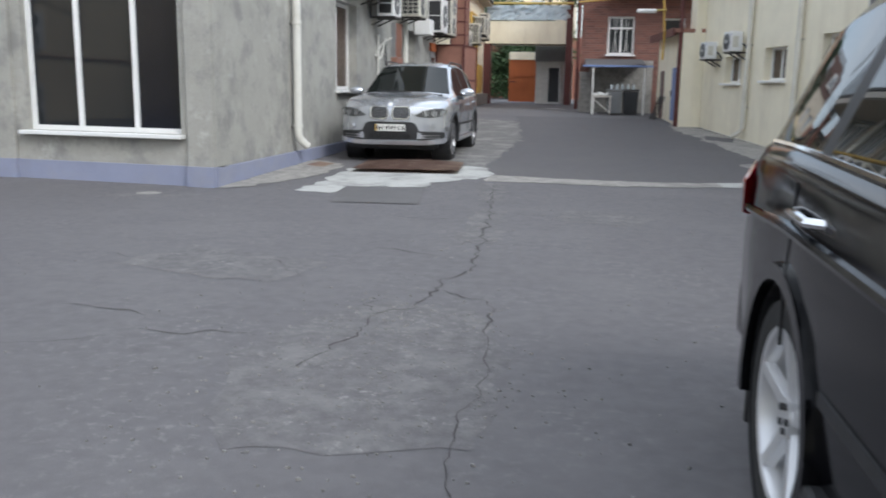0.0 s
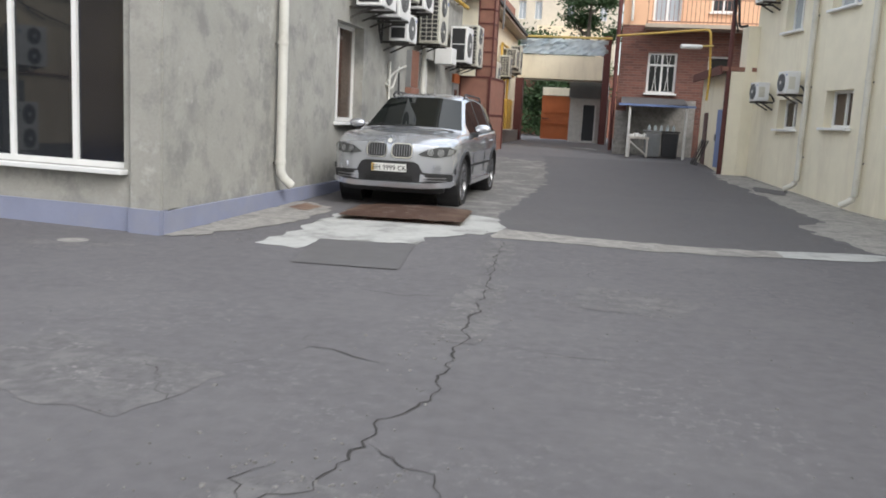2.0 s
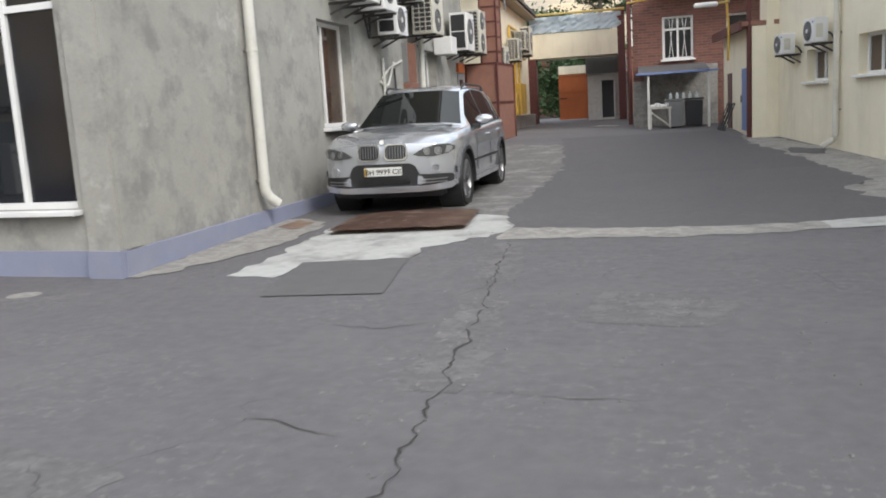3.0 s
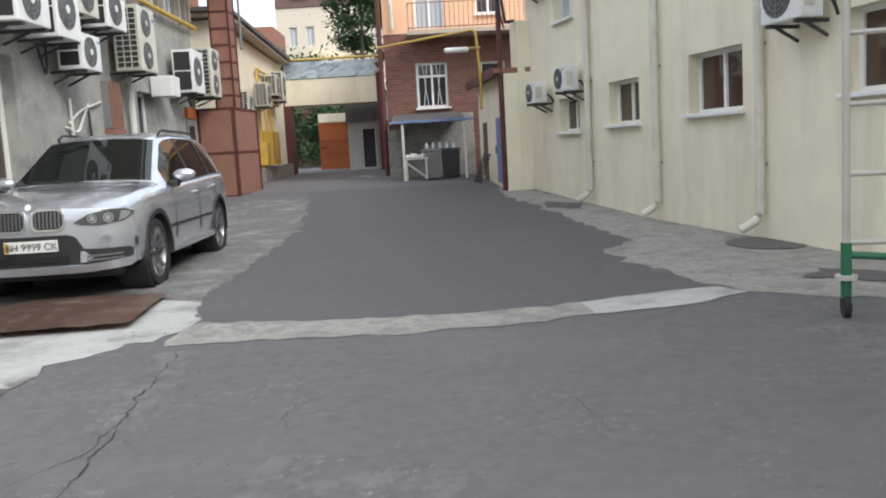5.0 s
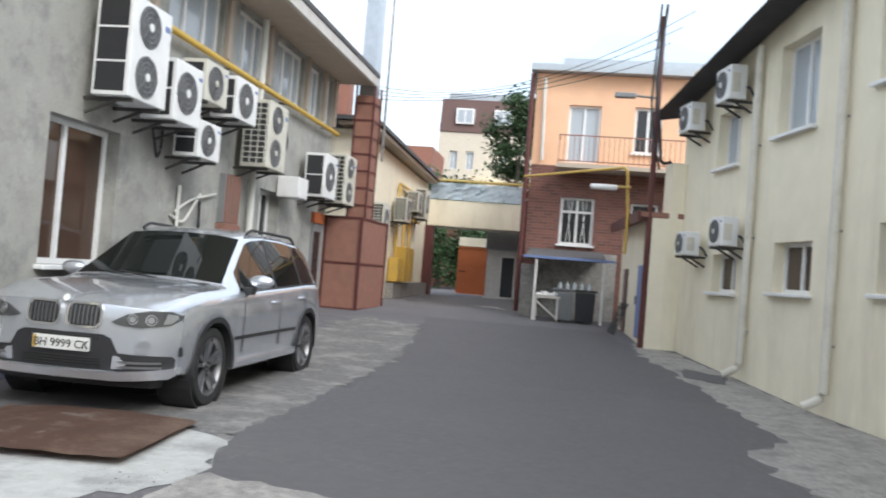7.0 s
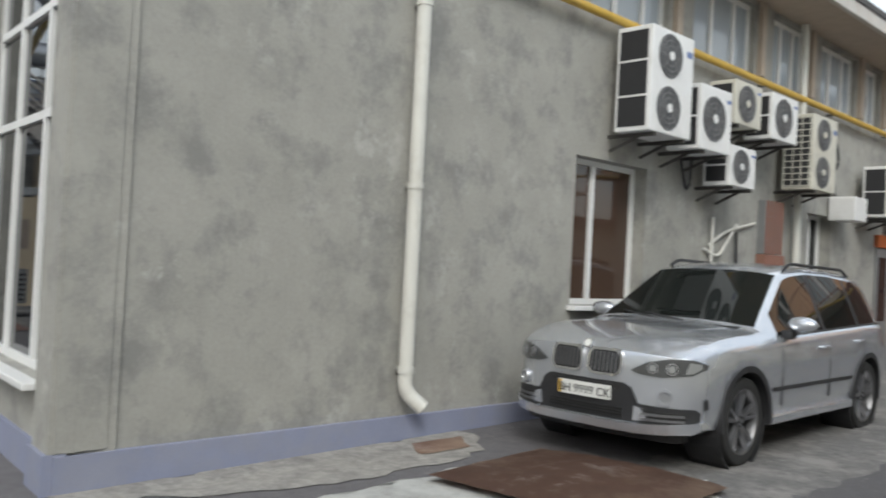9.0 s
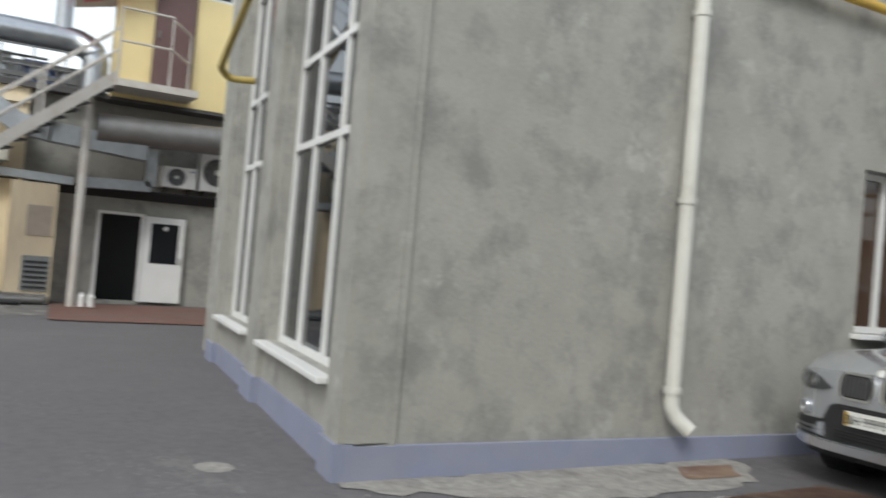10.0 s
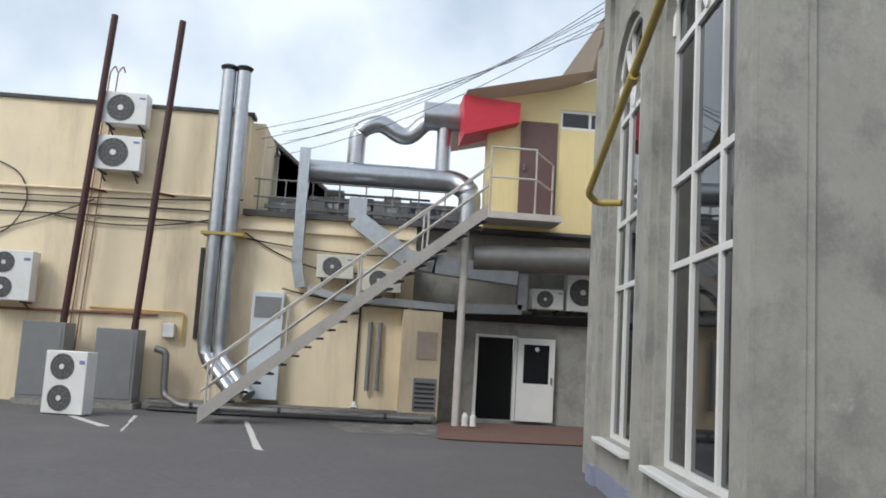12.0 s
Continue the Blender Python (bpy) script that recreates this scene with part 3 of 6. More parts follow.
# ---- grey building ----
FA = pose(-9.9, 10.12, 0, 0, 0, -6.0)       # facade: u runs to the corner at 5.93
FL = 5.93
w1 = (3.3, 0.62, 5.5, 5.6)
w2 = (0.6, 0.62, 2.4, 5.6)
wf = structure("wall_front", holed(FL, 0, 6.6, 0.35, [w1, w2]), M_GREY, FA, "grey cement-rendered facade with tall windows")
for i, w in enumerate((w1, w2)):
    a, b = w[0], w[2]
    ms = (4.03, 4.83) if i == 0 else (a + (b - a) * 0.34, a + (b - a) * 0.67)
    ob = window(wf, *w, 0.10, ms, (2.42, 3.2, 4.5), panes=(G_WIN, G_WIN, G_BLACK) if i == 0 else None, name=f"window_{i + 1}", sill_out=0.12)
    # arched head: the spandrels fill the corners above the arch
    for s in (0, 1):
        sp = B()
        n, cx, r = 10, (a + b) / 2, (b - a) / 2
        zc = 5.58 - r * 0.85
        prof = [(cx + (1 if s else -1) * r * math.sin(t * math.pi / 2 / n), zc + r * 0.85 * math.cos(t * math.pi / 2 / n)) for t in range(n + 1)]
        corner = (b if s else a, 5.6)
        v0 = [sp.verts.new((u, -0.0, z)) for u, z in [*prof, corner]]
        v1 = [sp.verts.new((u, 0.12, z)) for u, z in [*prof, corner]]
        sp.faces.new(v0), sp.faces.new(v1[::-1])
        for k in range(len(v0)):
            sp.faces.new((v0[k], v0[(k + 1) % len(v0)], v1[(k + 1) % len(v0)], v1[k]))
        bmesh.ops.recalc_face_normals(sp, faces=sp.faces)
        part("spandrel", sp, M_GREY, wf)
for w in (w1, w2):
    a, b = w[0], w[2]
    cx, r = (a + b) / 2, (b - a) / 2
    zc = 5.58 - r * 0.85
    arc = [(cx + (r - 0.03) * math.cos(math.pi * k / 16), 0.1, zc + (r - 0.03) * 0.85 * math.sin(math.pi * k / 16)) for k in range(17)]
    part("arch_frame", tube(B(), arc, 0.035, 6), M_PVC, wf)
    for k in (-1, 1):
        part("arch_bar", bar(B(), (cx, 0.1, 4.5), (cx + k * r * 0.62, 0.1, zc + r * 0.62), 0.05, 0.05), M_PVC, wf)
for a, b in ((0.0, 0.45), (2.55, 3.15), (5.62, 5.96)):
    part("pilaster", box(B(), a, -0.06, 0.25, b, 0.1, 6.6), M_GREY, wf)
    part("pilaster_base", box(B(), a - 0.01, -0.09, 0, b + 0.01, 0.05, 0.25), M_PLINTH, wf)
part("plinth", box(B(), 0.0, -0.03, 0, FL, 0.05, 0.245), M_PLINTH, wf)
LW = pose(-4.0, 9.5, 0, 0, 0, 89.2)          # side wall: u = distance behind the corner
LL = 14.4
UP = [(5.1, 6.6), (7.15, 8.75), (9.3, 10.4), (10.95, 12.35), (12.75, 13.45), (13.7, 14.2)]
lholes = [(4.98, 1.15, 6.3, 2.68), (10.7, 1.2, 11.6, 2.54), *((a, 4.2, b, 5.14) for a, b in UP)]
wl_ = structure("wall_side", holed(LL, 0, 5.2, 0.35, lholes), M_GREY, LW, "patchy grey cement-rendered side wall")
window(wl_, 4.98, 1.15, 6.3, 2.68, 0.16, (5.5,), (), glass=G_BROWN, name="window_3", sill_out=0.11)
window(wl_, 10.7, 1.2, 11.6, 2.54, 0.18, (11.2,), (), glass=G_WIN, name="window_4")
for i, (a, b) in enumerate(UP):
    window(wl_, a, 4.2, b, 5.14, 0.08, (a + (b - a) * 0.36, a + (b - a) * 0.72) if b - a > 1 else (a + (b - a) * 0.5,), (), glass=G_SKYREFL, sill=False, name=f"window_{i + 5}")
    part("pilaster", box(B(), b + 0.08, -0.07, 4.22, b + 0.2, -0.002, 5.2), M_SOFFIT, wl_)
part("pilaster", box(B(), -0.03, -0.035, 0.255, 0.29, 0.05, 6.6), M_GREY, wl_)
part("plinth", box(B(), -0.03, -0.05, 0, LL, 0.04, 0.235), M_PLINTH, wl_)
part("eave", box(B(), 4.6, -0.75, 5.205, LL + 0.3, 0.4, 5.27), M_SOFFIT, wl_)
part("fascia", box(B(), 4.55, -0.83, 5.18, LL + 0.35, -0.753, 5.36), M_STEEL, wl_)
roof = prism(B(), [(4.58, -0.85), (LL + 0.35, -0.85), (LL + 0.35, 5.6), (4.58, 5.6)], 5.37, 5.46)
part("roof", roof, M_ROOF, wl_)
part("upper_wall", box(B(), 0.36, 0.003, 5.2, 4.58, 0.35, 6.6), M_GREY, wl_)
part("corner_roof", prism(B(), [(0.0, 0.0), (4.58, 0.0), (4.58, 5.6), (0.0, 5.6)], 6.61, 6.7), M_ROOF, wl_)
structure("wall_back", box(B(), 0, 0, 0, LL, 0.3, 6.0), M_GREY, pose(-10.4, 10.2, 0, 0, 0, 91), "plain far wall of the grey building")
structure("wall_inner", box(B(), 0, 0, 0, 6.3, 0.3, 6.0), M_GREY, pose(-10.2, 24.1, 0, 0, 0, -2), "plain end wall of the grey building")
structure("ceiling", box(B(), -9.7, 10.3, 3.98, -4.5, 23.8, 4.1), M_SOFFIT, Matrix(), "floor slab inside the grey building", "ceiling")
structure("floor", box(B(), -9.7, 10.3, 0.0, -4.5, 23.8, 0.06), M_CONC, Matrix(), "bare floor inside the grey building", "floor")


def gutter(name, m, pts, r, material, label, clips=()):
    g = thing(name, label, "downpipe", m, "downpipes")
    part("pipe", tube(B(), bend(pts, 0.12), r, 12), material, g, smooth=True)
    for z in clips:
        part("collar", ring(B(), (pts[0][0], pts[0][1], z), (0, 0, 1), r * 0.9, r * 1.14, 0.05, 14), material, g)
        part("clip", box(B(), pts[0][0] - 0.02, pts[0][1] + r * 0.6, z - 0.01, pts[0][0] + 0.02, 0.02, z + 0.02), M_GALVD, g)
    return g


gutter("downpipe", LW, [(2.7, -0.1, 6.4), (2.7, -0.1, 0.45), (2.82, -0.2, 0.32)], 0.062, M_GUT, "white metal downpipe on the grey wall", (0.6, 2.1, 3.6, 5.0))
gutter("downpipe", LW, [(10.1, -0.1, 5.18), (10.1, -0.1, 0.5), (10.15, -0.2, 0.35)], 0.055, M_GUT, "white downpipe among the air conditioners", (1.4, 2.8, 4.2))
gutter("downpipe", LW, [(7.75, -0.05, 2.25), (7.75, -0.05, 0.25)], 0.022, M_GUT, "thin white drain pipe on the grey wall")
gp = thing("gas_pipe", "yellow gas pipe along the grey wall", "pipe", LW)
part("pipe", tube(B(), [(3.2, -0.13, 4.14), (14.4, -0.13, 4.08)], 0.045, 12), M_YPIPE, gp, smooth=True)
for i in range(5):
    part("bracket", box(B(), 4 + 2.4 * i, -0.14, 4.05, 4.03 + 2.4 * i, 0.0, 4.08), M_GALVD, gp)
gp2 = thing("gas_pipe", "olive-yellow gas pipe stub across the facade corner", "pipe", FA)
part("pipe", tube(B(), bend([(5.9, -0.35, 4.75), (1.55, -0.42, 3.42), (1.45, -0.3, 3.34), (1.6, -0.04, 3.33)], 0.1), 0.04, 12), M_OPIPE, gp2, smooth=True)
part("union", ring(B(), (3.72, -0.385, 4.05), (1, 0.02, 0.3), 0.03, 0.055, 0.1, 12), M_OPIPE, gp2)


# ---- air conditioners ----
def aircon(name, m, w, h, d, fans=1, side="grille", material=None, label="white outdoor air-conditioner unit on wall brackets", bracket=True, group="air conditioners on the walls", logo=True):
    """Local: u along the front from 0 to w, front at y = -d, back at y = 0, bottom at z = 0."""
    material = material or M_WHITE
    a = thing(name, label, "air conditioner", m, group)
    part("casing", box(B(), 0, -d, 0, w, 0, h, 0.015), material, a)
    fh = h / fans
    for k in range(fans):
        c = (w * 0.42, -d - 0.004, fh * (k + 0.5))
        r = min(w * 0.36, fh * 0.42)
        part("fan_recess", disc(B(), c, (0, -1, 0), r, 0.006, 28), M_FAN, a)
        for q in range(1, 5):
            part("guard_ring", ring(B(), (c[0], c[1] - 0.004, c[2]), (0, -1, 0), r * q / 4.2 - 0.004, r * q / 4.2 + 0.003, 0.008, 24), M_GREYM, a)
        for q in range(4):
            t = q * math.pi / 4
            o = (r * math.cos(t), r * math.sin(t))
            part("guard_spoke", bar(B(), (c[0] - o[0], c[1] - 0.01, c[2] - o[1]), (c[0] + o[0], c[1] - 0.01, c[2] + o[1]), 0.006), M_GREYM, a)
        part("hub", disc(B(), (c[0], c[1] - 0.016, c[2]), (0, -1, 0), r * 0.2, 0.012, 14), material, a)
    s = B()
    if side == "grille":
        box(s, -0.006, -d + 0.05, 0.05, 0.002, -0.04, h - 0.05)
        part("side_coil", s, M_DARK, a)
        for k in range(fans):
            part("side_rail", box(B(), -0.012, -d + 0.04, h * (k + 1) / (fans + 1) - 0.01, -0.002, -0.03, h * (k + 1) / (fans + 1) + 0.01), material, a)
    elif side == "cage":
        box(s, -0.006, -d + 0.03, 0.04, 0.002, -0.02, h - 0.04)
        part("side_coil", s, M_DARK, a)
        for k in range(12):
            z = 0.05 + (h - 0.1) * k / 11
            part("cage_bar", box(B(), -0.016, -d + 0.02, z - 0.006, -0.006, -0.01, z + 0.006), material, a)
        for k in range(4):
            y = -d + 0.04 + (d - 0.08) * k / 3
            part("cage_post", box(B(), -0.018, y - 0.006, 0.04, -0.008, y + 0.006, h - 0.04), material, a)
    if logo:
        part("badge", box(B(), w * 0.82, -d - 0.004, h * 0.8, w * 0.95, -d + 0.002, h * 0.86), M_BLUE, a)
    if bracket:
        for u in (w * 0.15, w * 0.85):
            b = B()
            box(b, u - 0.02, -d, -0.04, u + 0.02, 0.14, -0.004)
            bar(b, (u, -d * 0.55, -0.03), (u, 0.12, -0.17), 0.028)
            part("bracket", b, M_BRKT, a)
    return a


def on_left(u, z, w, h, d=0.42, **k):
    return aircon("air_conditioner", LW @ pose(u, -0.14, z), w, h, d, **k)


on_left(5.4, 2.95, 0.82, 1.08, fans=2, label="large white two-fan air-conditioner unit with dark side coil")
on_left(6.42, 2.9, 0.7, 0.72, label="white air-conditioner unit with a round grey fan grille")
on_left(7.35, 3.33, 0.68, 0.52, d=0.34, material=M_IVORY, label="yellowed air-conditioner unit high on the grey wall")
on_left(8.25, 3.27, 0.75, 0.58, d=0.38, label="white air-conditioner unit with a dark side coil")
on_left(9.42, 2.75, 0.8, 1.02, fans=2, side="cage", material=M_IVORY, label="tall cream two-fan air-conditioner unit with side cage")
on_left(7.28, 2.59, 0.66, 0.48, d=0.34, label="small white air-conditioner unit under the others")
bx = thing("junction_box", "small white electrical box on the grey wall", "electrical box", LW @ pose(11.4, -0.02, 2.47))
part("casing", box(B(), 0, -0.4, 0, 0.5, 0, 0.37, 0.02), M_WHITE, bx)
part("cable", tube(B(), bend([(0.1, -0.05, 0.37), (0.0, -0.05, 0.7), (0.25, -0.04, 0.95), (0.1, -0.04, 1.2)], 0.15), 0.02), M_DARK, bx)
on_left(12.45, 2.6, 0.78, 0.82, d=0.4, label="white air-conditioner unit beside a small box")
on_left(13.75, 2.6, 0.8, 1.0, d=0.42, fans=2, side="cage", material=M_IVORY, label="cream two-fan air-conditioner unit next to the chimney")
rb = thing("cabinet", "rust-red metal meter cabinet fixed to the grey wall", "meter cabinet", LW @ pose(9.05, 0, 0.9))
part("casing", box(B(), 0, -0.14, 0, 0.6, 0, 0.95, 0.01), M_RUST, rb)
part("grille", box(B(), 0.02, -0.1, 0.96, 0.58, 0, 1.68), M_GREYM, rb)
for k in range(5):
    part("bar", box(B(), 0.06 + 0.11 * k, -0.13, 0.96, 0.08 + 0.11 * k, -0.1, 1.68), M_RUST, rb)
dr = thing("side_door", "narrow grey door with an orange lintel in the grey wall", "door", LW @ pose(13.55, 0, 0.4))
part("leaf", box(B(), 0, -0.03, 0, 0.6, 0.02, 1.75), M_GREYM, dr)
part("pane", box(B(), 0.12, -0.04, 0.5, 0.48, -0.028, 1.6), G_WIN, dr)
part("lintel", box(B(), -0.05, -0.06, 1.77, 0.65, 0.0, 1.98), M_GATE, dr)
wires = [[(7.7, -0.03, 1.9), (8.1, -0.05, 2.1), (8.9, -0.04, 2.25)], [(7.6, -0.03, 1.85), (7.9, -0.06, 1.75), (8.4, -0.04, 2.2)], [(6.9, -0.05, 2.9), (7.0, -0.09, 2.5), (7.15, -0.05, 2.6), (7.2, -0.04, 3.0)], [(8.4, -0.04, 2.1), (8.42, -0.05, 1.6), (8.38, -0.03, 1.1)]]
for i, p in enumerate(wires):
    c = thing("cable", "white cable on the grey wall" if i < 2 else "dark cable hanging on the grey wall", "cable", LW, "cables on the grey wall")
    part("cable_run", tube(B(), bend(p, 0.2), 0.02 if i < 2 else 0.018, 8), M_GUT if i < 2 else M_DARK, c, smooth=True)

# ---- chimney beside the grey building ----
ch = thing("boiler_chimney", "rust-red steel boiler box with a tall clad flue", "chimney", pose(-3.78, 23.95, 0.44, 0, 0, -3))
part("boiler_box", box(B(), 0, 0, 0, 0.78, 2.0, 1.92), M_RUST, ch)
for x, y in ((0.0, 0.0), (0.78, 0.0), (0.78, 2.0)):
    part("corner_angle", box(B(), x - 0.03, y - 0.03, 0, x + 0.03, y + 0.03, 1.95), M_RUSTD, ch)
for z in (0.0, 0.95, 1.9):
    part("band", box(B(), -0.012, -0.012, z, 0.792, 2.012, z + 0.05), M_RUSTD, ch)
part("flue", box(B(), 0.36, 0.25, 1.95, 0.76, 0.75, 4.55), M_RUST, ch)
for k in range(7):
    part("flue_band", box(B(), 0.345, 0.235, 2.2 + k * 0.36, 0.775, 0.765, 2.24 + k * 0.36), M_RUSTD, ch)
for x, y in ((0.36, 0.25), (0.76, 0.25), (0.76, 0.75)):
    part("flue_angle", box(B(), x - 0.02, y - 0.02, 1.95, x + 0.02, y + 0.02, 4.8), M_RUSTD, ch)
part("flue_top", box(B(), 0.4, 0.29, 4.55, 0.72, 0.71, 7.2), M_GALV, ch)
part("flue_stay", tube(B(), [(0.95, 0.5, 3.2), (0.95, 0.5, 7.5)], 0.025), M_GALVD, ch)

# ---- yellow house by the gate ----
YH = pose(-3.75, 26.2, 0, 0, 0, 91.5)
yh = structure("house_wall", holed(11.8, 0, 4.6, 0.35, [(0.9, 3.0, 1.7, 4.2)]), M_CREAM, YH, "yellow-cream rendered house wall by the gate")
window(yh, 0.9, 3.0, 1.7, 4.2, 0.12, (1.3,), (), glass=G_SKYREFL, name="window_20")
part("eave", box(B(), -0.3, -0.35, 4.66, 12.1, 0.5, 4.74), M_SOFFIT, yh)
part("roof", prism(B(), [(-0.4, -0.42), (12.2, -0.42), (12.2, 6), (-0.4, 6)], 4.76, 4.86), M_ROOF, yh)
structure("house_gable", box(B(), 0, 0, 0, 6, 0.3, 4.6), M_CREAM, pose(-10, 26.2, 0), "plain end wall of the yellow house")
part("stack", box(B(), 1.6, 0.8, 4.87, 2.2, 1.4, 6.3), M_FARB, yh)
for u, z, w, h in ((4.5, 2.75, 0.8, 0.7), (6.6, 3.2, 0.9, 0.65), (8.2, 3.1, 0.9, 1.0), (1.1, 2.1, 0.85, 0.9)):
    aircon("air_conditioner", YH @ pose(u, -0.1, z), w, h, 0.38, side="cage", material=M_IVORY, label="weathered air-conditioner unit on the yellow house")
gy = thing("gas_pipes", "yellow gas pipes and regulator on the house wall", "pipe", YH)
for pts in ([(5.2, -0.1, 1.9), (5.2, -0.1, 3.9), (11, -0.1, 3.9)], [(6.5, -0.1, 1.5), (6.5, -0.1, 3.4)], [(7.6, -0.1, 1.5), (7.6, -0.1, 3.6)], [(5.2, -0.12, 3.0), (9.4, -0.12, 3.0)], [(5.0, -0.14, 0.8), (5.0, -0.14, 2.0)]):
    part("pipe", tube(B(), bend(pts, 0.1), 0.045), M_YPIPE, gy, smooth=True)
rg = thing("gas_regulator", "yellow gas regulator cabinet on the house wall", "gas cabinet", YH @ pose(5.6, -0.02, 1.0))
part("casing", box(B(), 0, -0.35, 0, 1.5, 0, 1.05, 0.02), M_YPIPE, rg)
part("meter", box(B(), -0.9, -0.3, 0.0, -0.35, 0.0, 0.7, 0.03), M_YPIPE, rg)
part("door", box(B(), 0.78, -0.37, 0.05, 1.45, -0.345, 1.0), M_YPIPE, rg)
step = structure("house_plinth", box(B(), 4.5, -0.25, 0.3, 11.5, 0, 0.95), M_CONC, YH, "low concrete plinth under the gas cabinet", "plinth")

# ---- gateway ----
gw = thing("gateway_bridge", "beige boarded bridge over the gateway with crumpled tarpaulin", "gateway", pose(0, 38, 0))
part("beam", box(B(), -4.0, 0, 3.1, -0.3, 1.6, 4.08, 0.02), M_CREAM, gw)
tp = B()
tv = [[tp.verts.new((-3.95 + 3.6 * i / 24, -0.05 + 0.13 * noise.noise((i * 0.7, k * 1.1, 3)), 4.1 + 0.62 * k / 6)) for i in range(25)] for k in range(7)]
for a, b in zip(tv, tv[1:]):
    for i in range(24):
        tp.faces.new((a[i], a[i + 1], b[i + 1], b[i]))
bmesh.ops.solidify(tp, geom=tp.faces[:], thickness=0.02)
part("tarpaulin", tp, M_TARP, gw)
part("rail", tube(B(), [(-6.0, -0.3, 4.78), (-0.2, -0.3, 4.78)], 0.05), M_OPIPE, gw)
part("post", box(B(), -4.1, -0.05, 0.5, -3.75, 0.5, 3.1), M_RUSTD, gw)
part("post", box(B(), -0.5, -0.05, 0.5, -0.22, 0.5, 4.9), M_RUSTD, gw)
gt = thing("yard_gate", "orange steel gate leaf standing closed", "gate", pose(-3.25, 42, 0.52))
part("leaf", box(B(), 0, 0, 0.04, 1.38, 0.06, 2.0), M_GATE, gt)
for z in (0.04, 0.7, 1.25, 1.95):
    part("rail", box(B(), 0.0, -0.04, z, 1.38, -0.002, z + 0.06), M_GATE, gt)
part("handle", box(B(), 0.05, -0.08, 0.95, 0.35, -0.04, 1.0), M_RUSTD, gt)
part("header", box(B(), 0.0, 0, 2.04, 1.38, 0.06, 2.4), M_CREAM, gt)
gh = thing("gatehouse", "small white gatehouse with corrugated hood and open doorway painted dark inside", "gatehouse", pose(-1.85, 40, 0.5))
part("wall", holed(1.65, 0, 1.95, 0.2, [(0.58, 0.1, 1.08, 1.65)]), M_PAINT, gh)
# black back panel paints the inside dark behind the open doorway
part("back", box(B(), 0.0, 1.5, 0, 1.65, 1.6, 1.95), M_DARK, gh)
part("door", box(B(), 1.1, -0.3, 0.1, 1.14, 0.1, 1.62), M_PVC, gh)
for i in range(16):
    part("corrugation", bar(B(), (0.0 + 0.1 * i, -0.5, 1.9), (0.0 + 0.1 * i, -0.15, 2.7), 0.05), M_GREYM, gh)
part("hood", box(B(), -0.05, -0.14, 1.95, 1.6, 1.6, 2.7), M_GREYM, gh)
for x, y in ((-0.9, 30.5), (-0.7, 29.6)):
    sheet("cement_patch", [(x - 0.35, y), (x + 0.3, y - 0.25), (x + 0.45, y + 0.2), (x, y + 0.3)], M_CEM, "pale cement spot by the gateway", "cement", 0.01, 0.05)

# ---- brick and salmon building ----
BR = pose(0.22, 27.5, 0)
br = structure("wall_brick", holed(4.2, 0, 4.2, 0.4, [(0.78, 2.3, 1.6, 3.45), (2.45, 2.3, 3.1, 3.4)]), M_BRICKW, BR, "brown brick lower wall of the salmon house")
window(br, 0.78, 2.3, 1.6, 3.45, 0.1, (1.19,), (3.1,), glass=G_WIN, name="window_21", fr=0.055)
window(br, 2.45, 2.3, 3.1, 3.4, 0.1, (), (), glass=G_WIN, name="window_22", fr=0.055)
gl = thing("window_grille", "white welded bars over the brick wall window", "window grille", BR @ pose(0.78, 0.04, 2.3))
for k in range(7):
    part("bar", tube(B(), [(0.06 + 0.116 * k, 0, 0.02), (0.06 + 0.116 * k + 0.07 * math.sin(k * 2.1), 0, 0.55), (0.06 + 0.116 * k, 0, 1.12)], 0.008, 6), M_PVC, gl)
sw = structure("wall_brick_side", box(B(), 0, 0, 0, 12.5, 0.4, 4.2), M_BRICK, pose(0.205, 40.4, 0, 0, 0, -90), "brick side wall towards the gateway")
up = structure("wall_salmon", holed(4.6, 4.2, 6.45, 0.4, [(0.82, 4.3, 1.6, 5.7), (2.4, 4.6, 3.06, 5.72)]), M_ORANGE, BR, "salmon-painted upper storey with a balcony")
window(up, 0.82, 4.3, 1.6, 5.7, 0.1, (1.21,), (), glass=G_SKYREFL, sill=False, name="window_23")
window(up, 2.4, 4.6, 3.06, 5.72, 0.1, (2.73,), (), glass=G_WIN, name="window_24")
structure("wall_salmon_side", box(B(), 0, 0, 4.2, 12.5, 0.4, 6.45), M_ORANGE, pose(0.205, 40.4, 0, 0, 0, -90), "salmon side wall towards the gateway")
part("roof", prism(B(), [(-0.15, -0.3), (7, -0.3), (7, 12.6), (-0.15, 12.6)], 6.46, 6.62), M_ROOFG, up)
part("ridge", prism(B(), [(0.6, 0.4), (7, 0.4), (7, 12), (0.6, 12)], 6.63, 6.95), M_ROOFG, up)
bl = thing("balcony", "long balcony with a thin rusty iron railing", "balcony", BR)
part("slab", box(B(), 0.62, -0.85, 4.06, 4.4, 0.0, 4.16), M_SOFFIT, bl)
for z in (4.22, 4.82):
    part("rail", tube(B(), [(0.66, -0.1, z), (0.66, -0.82, z), (4.4, -0.82, z)], 0.015, 6), M_RUST, bl)
for k in range(33):
    part("baluster", tube(B(), [(0.66 + 0.115 * k, -0.82, 4.17), (0.66 + 0.115 * k, -0.82, 4.82)], 0.008, 5), M_RUST, bl)
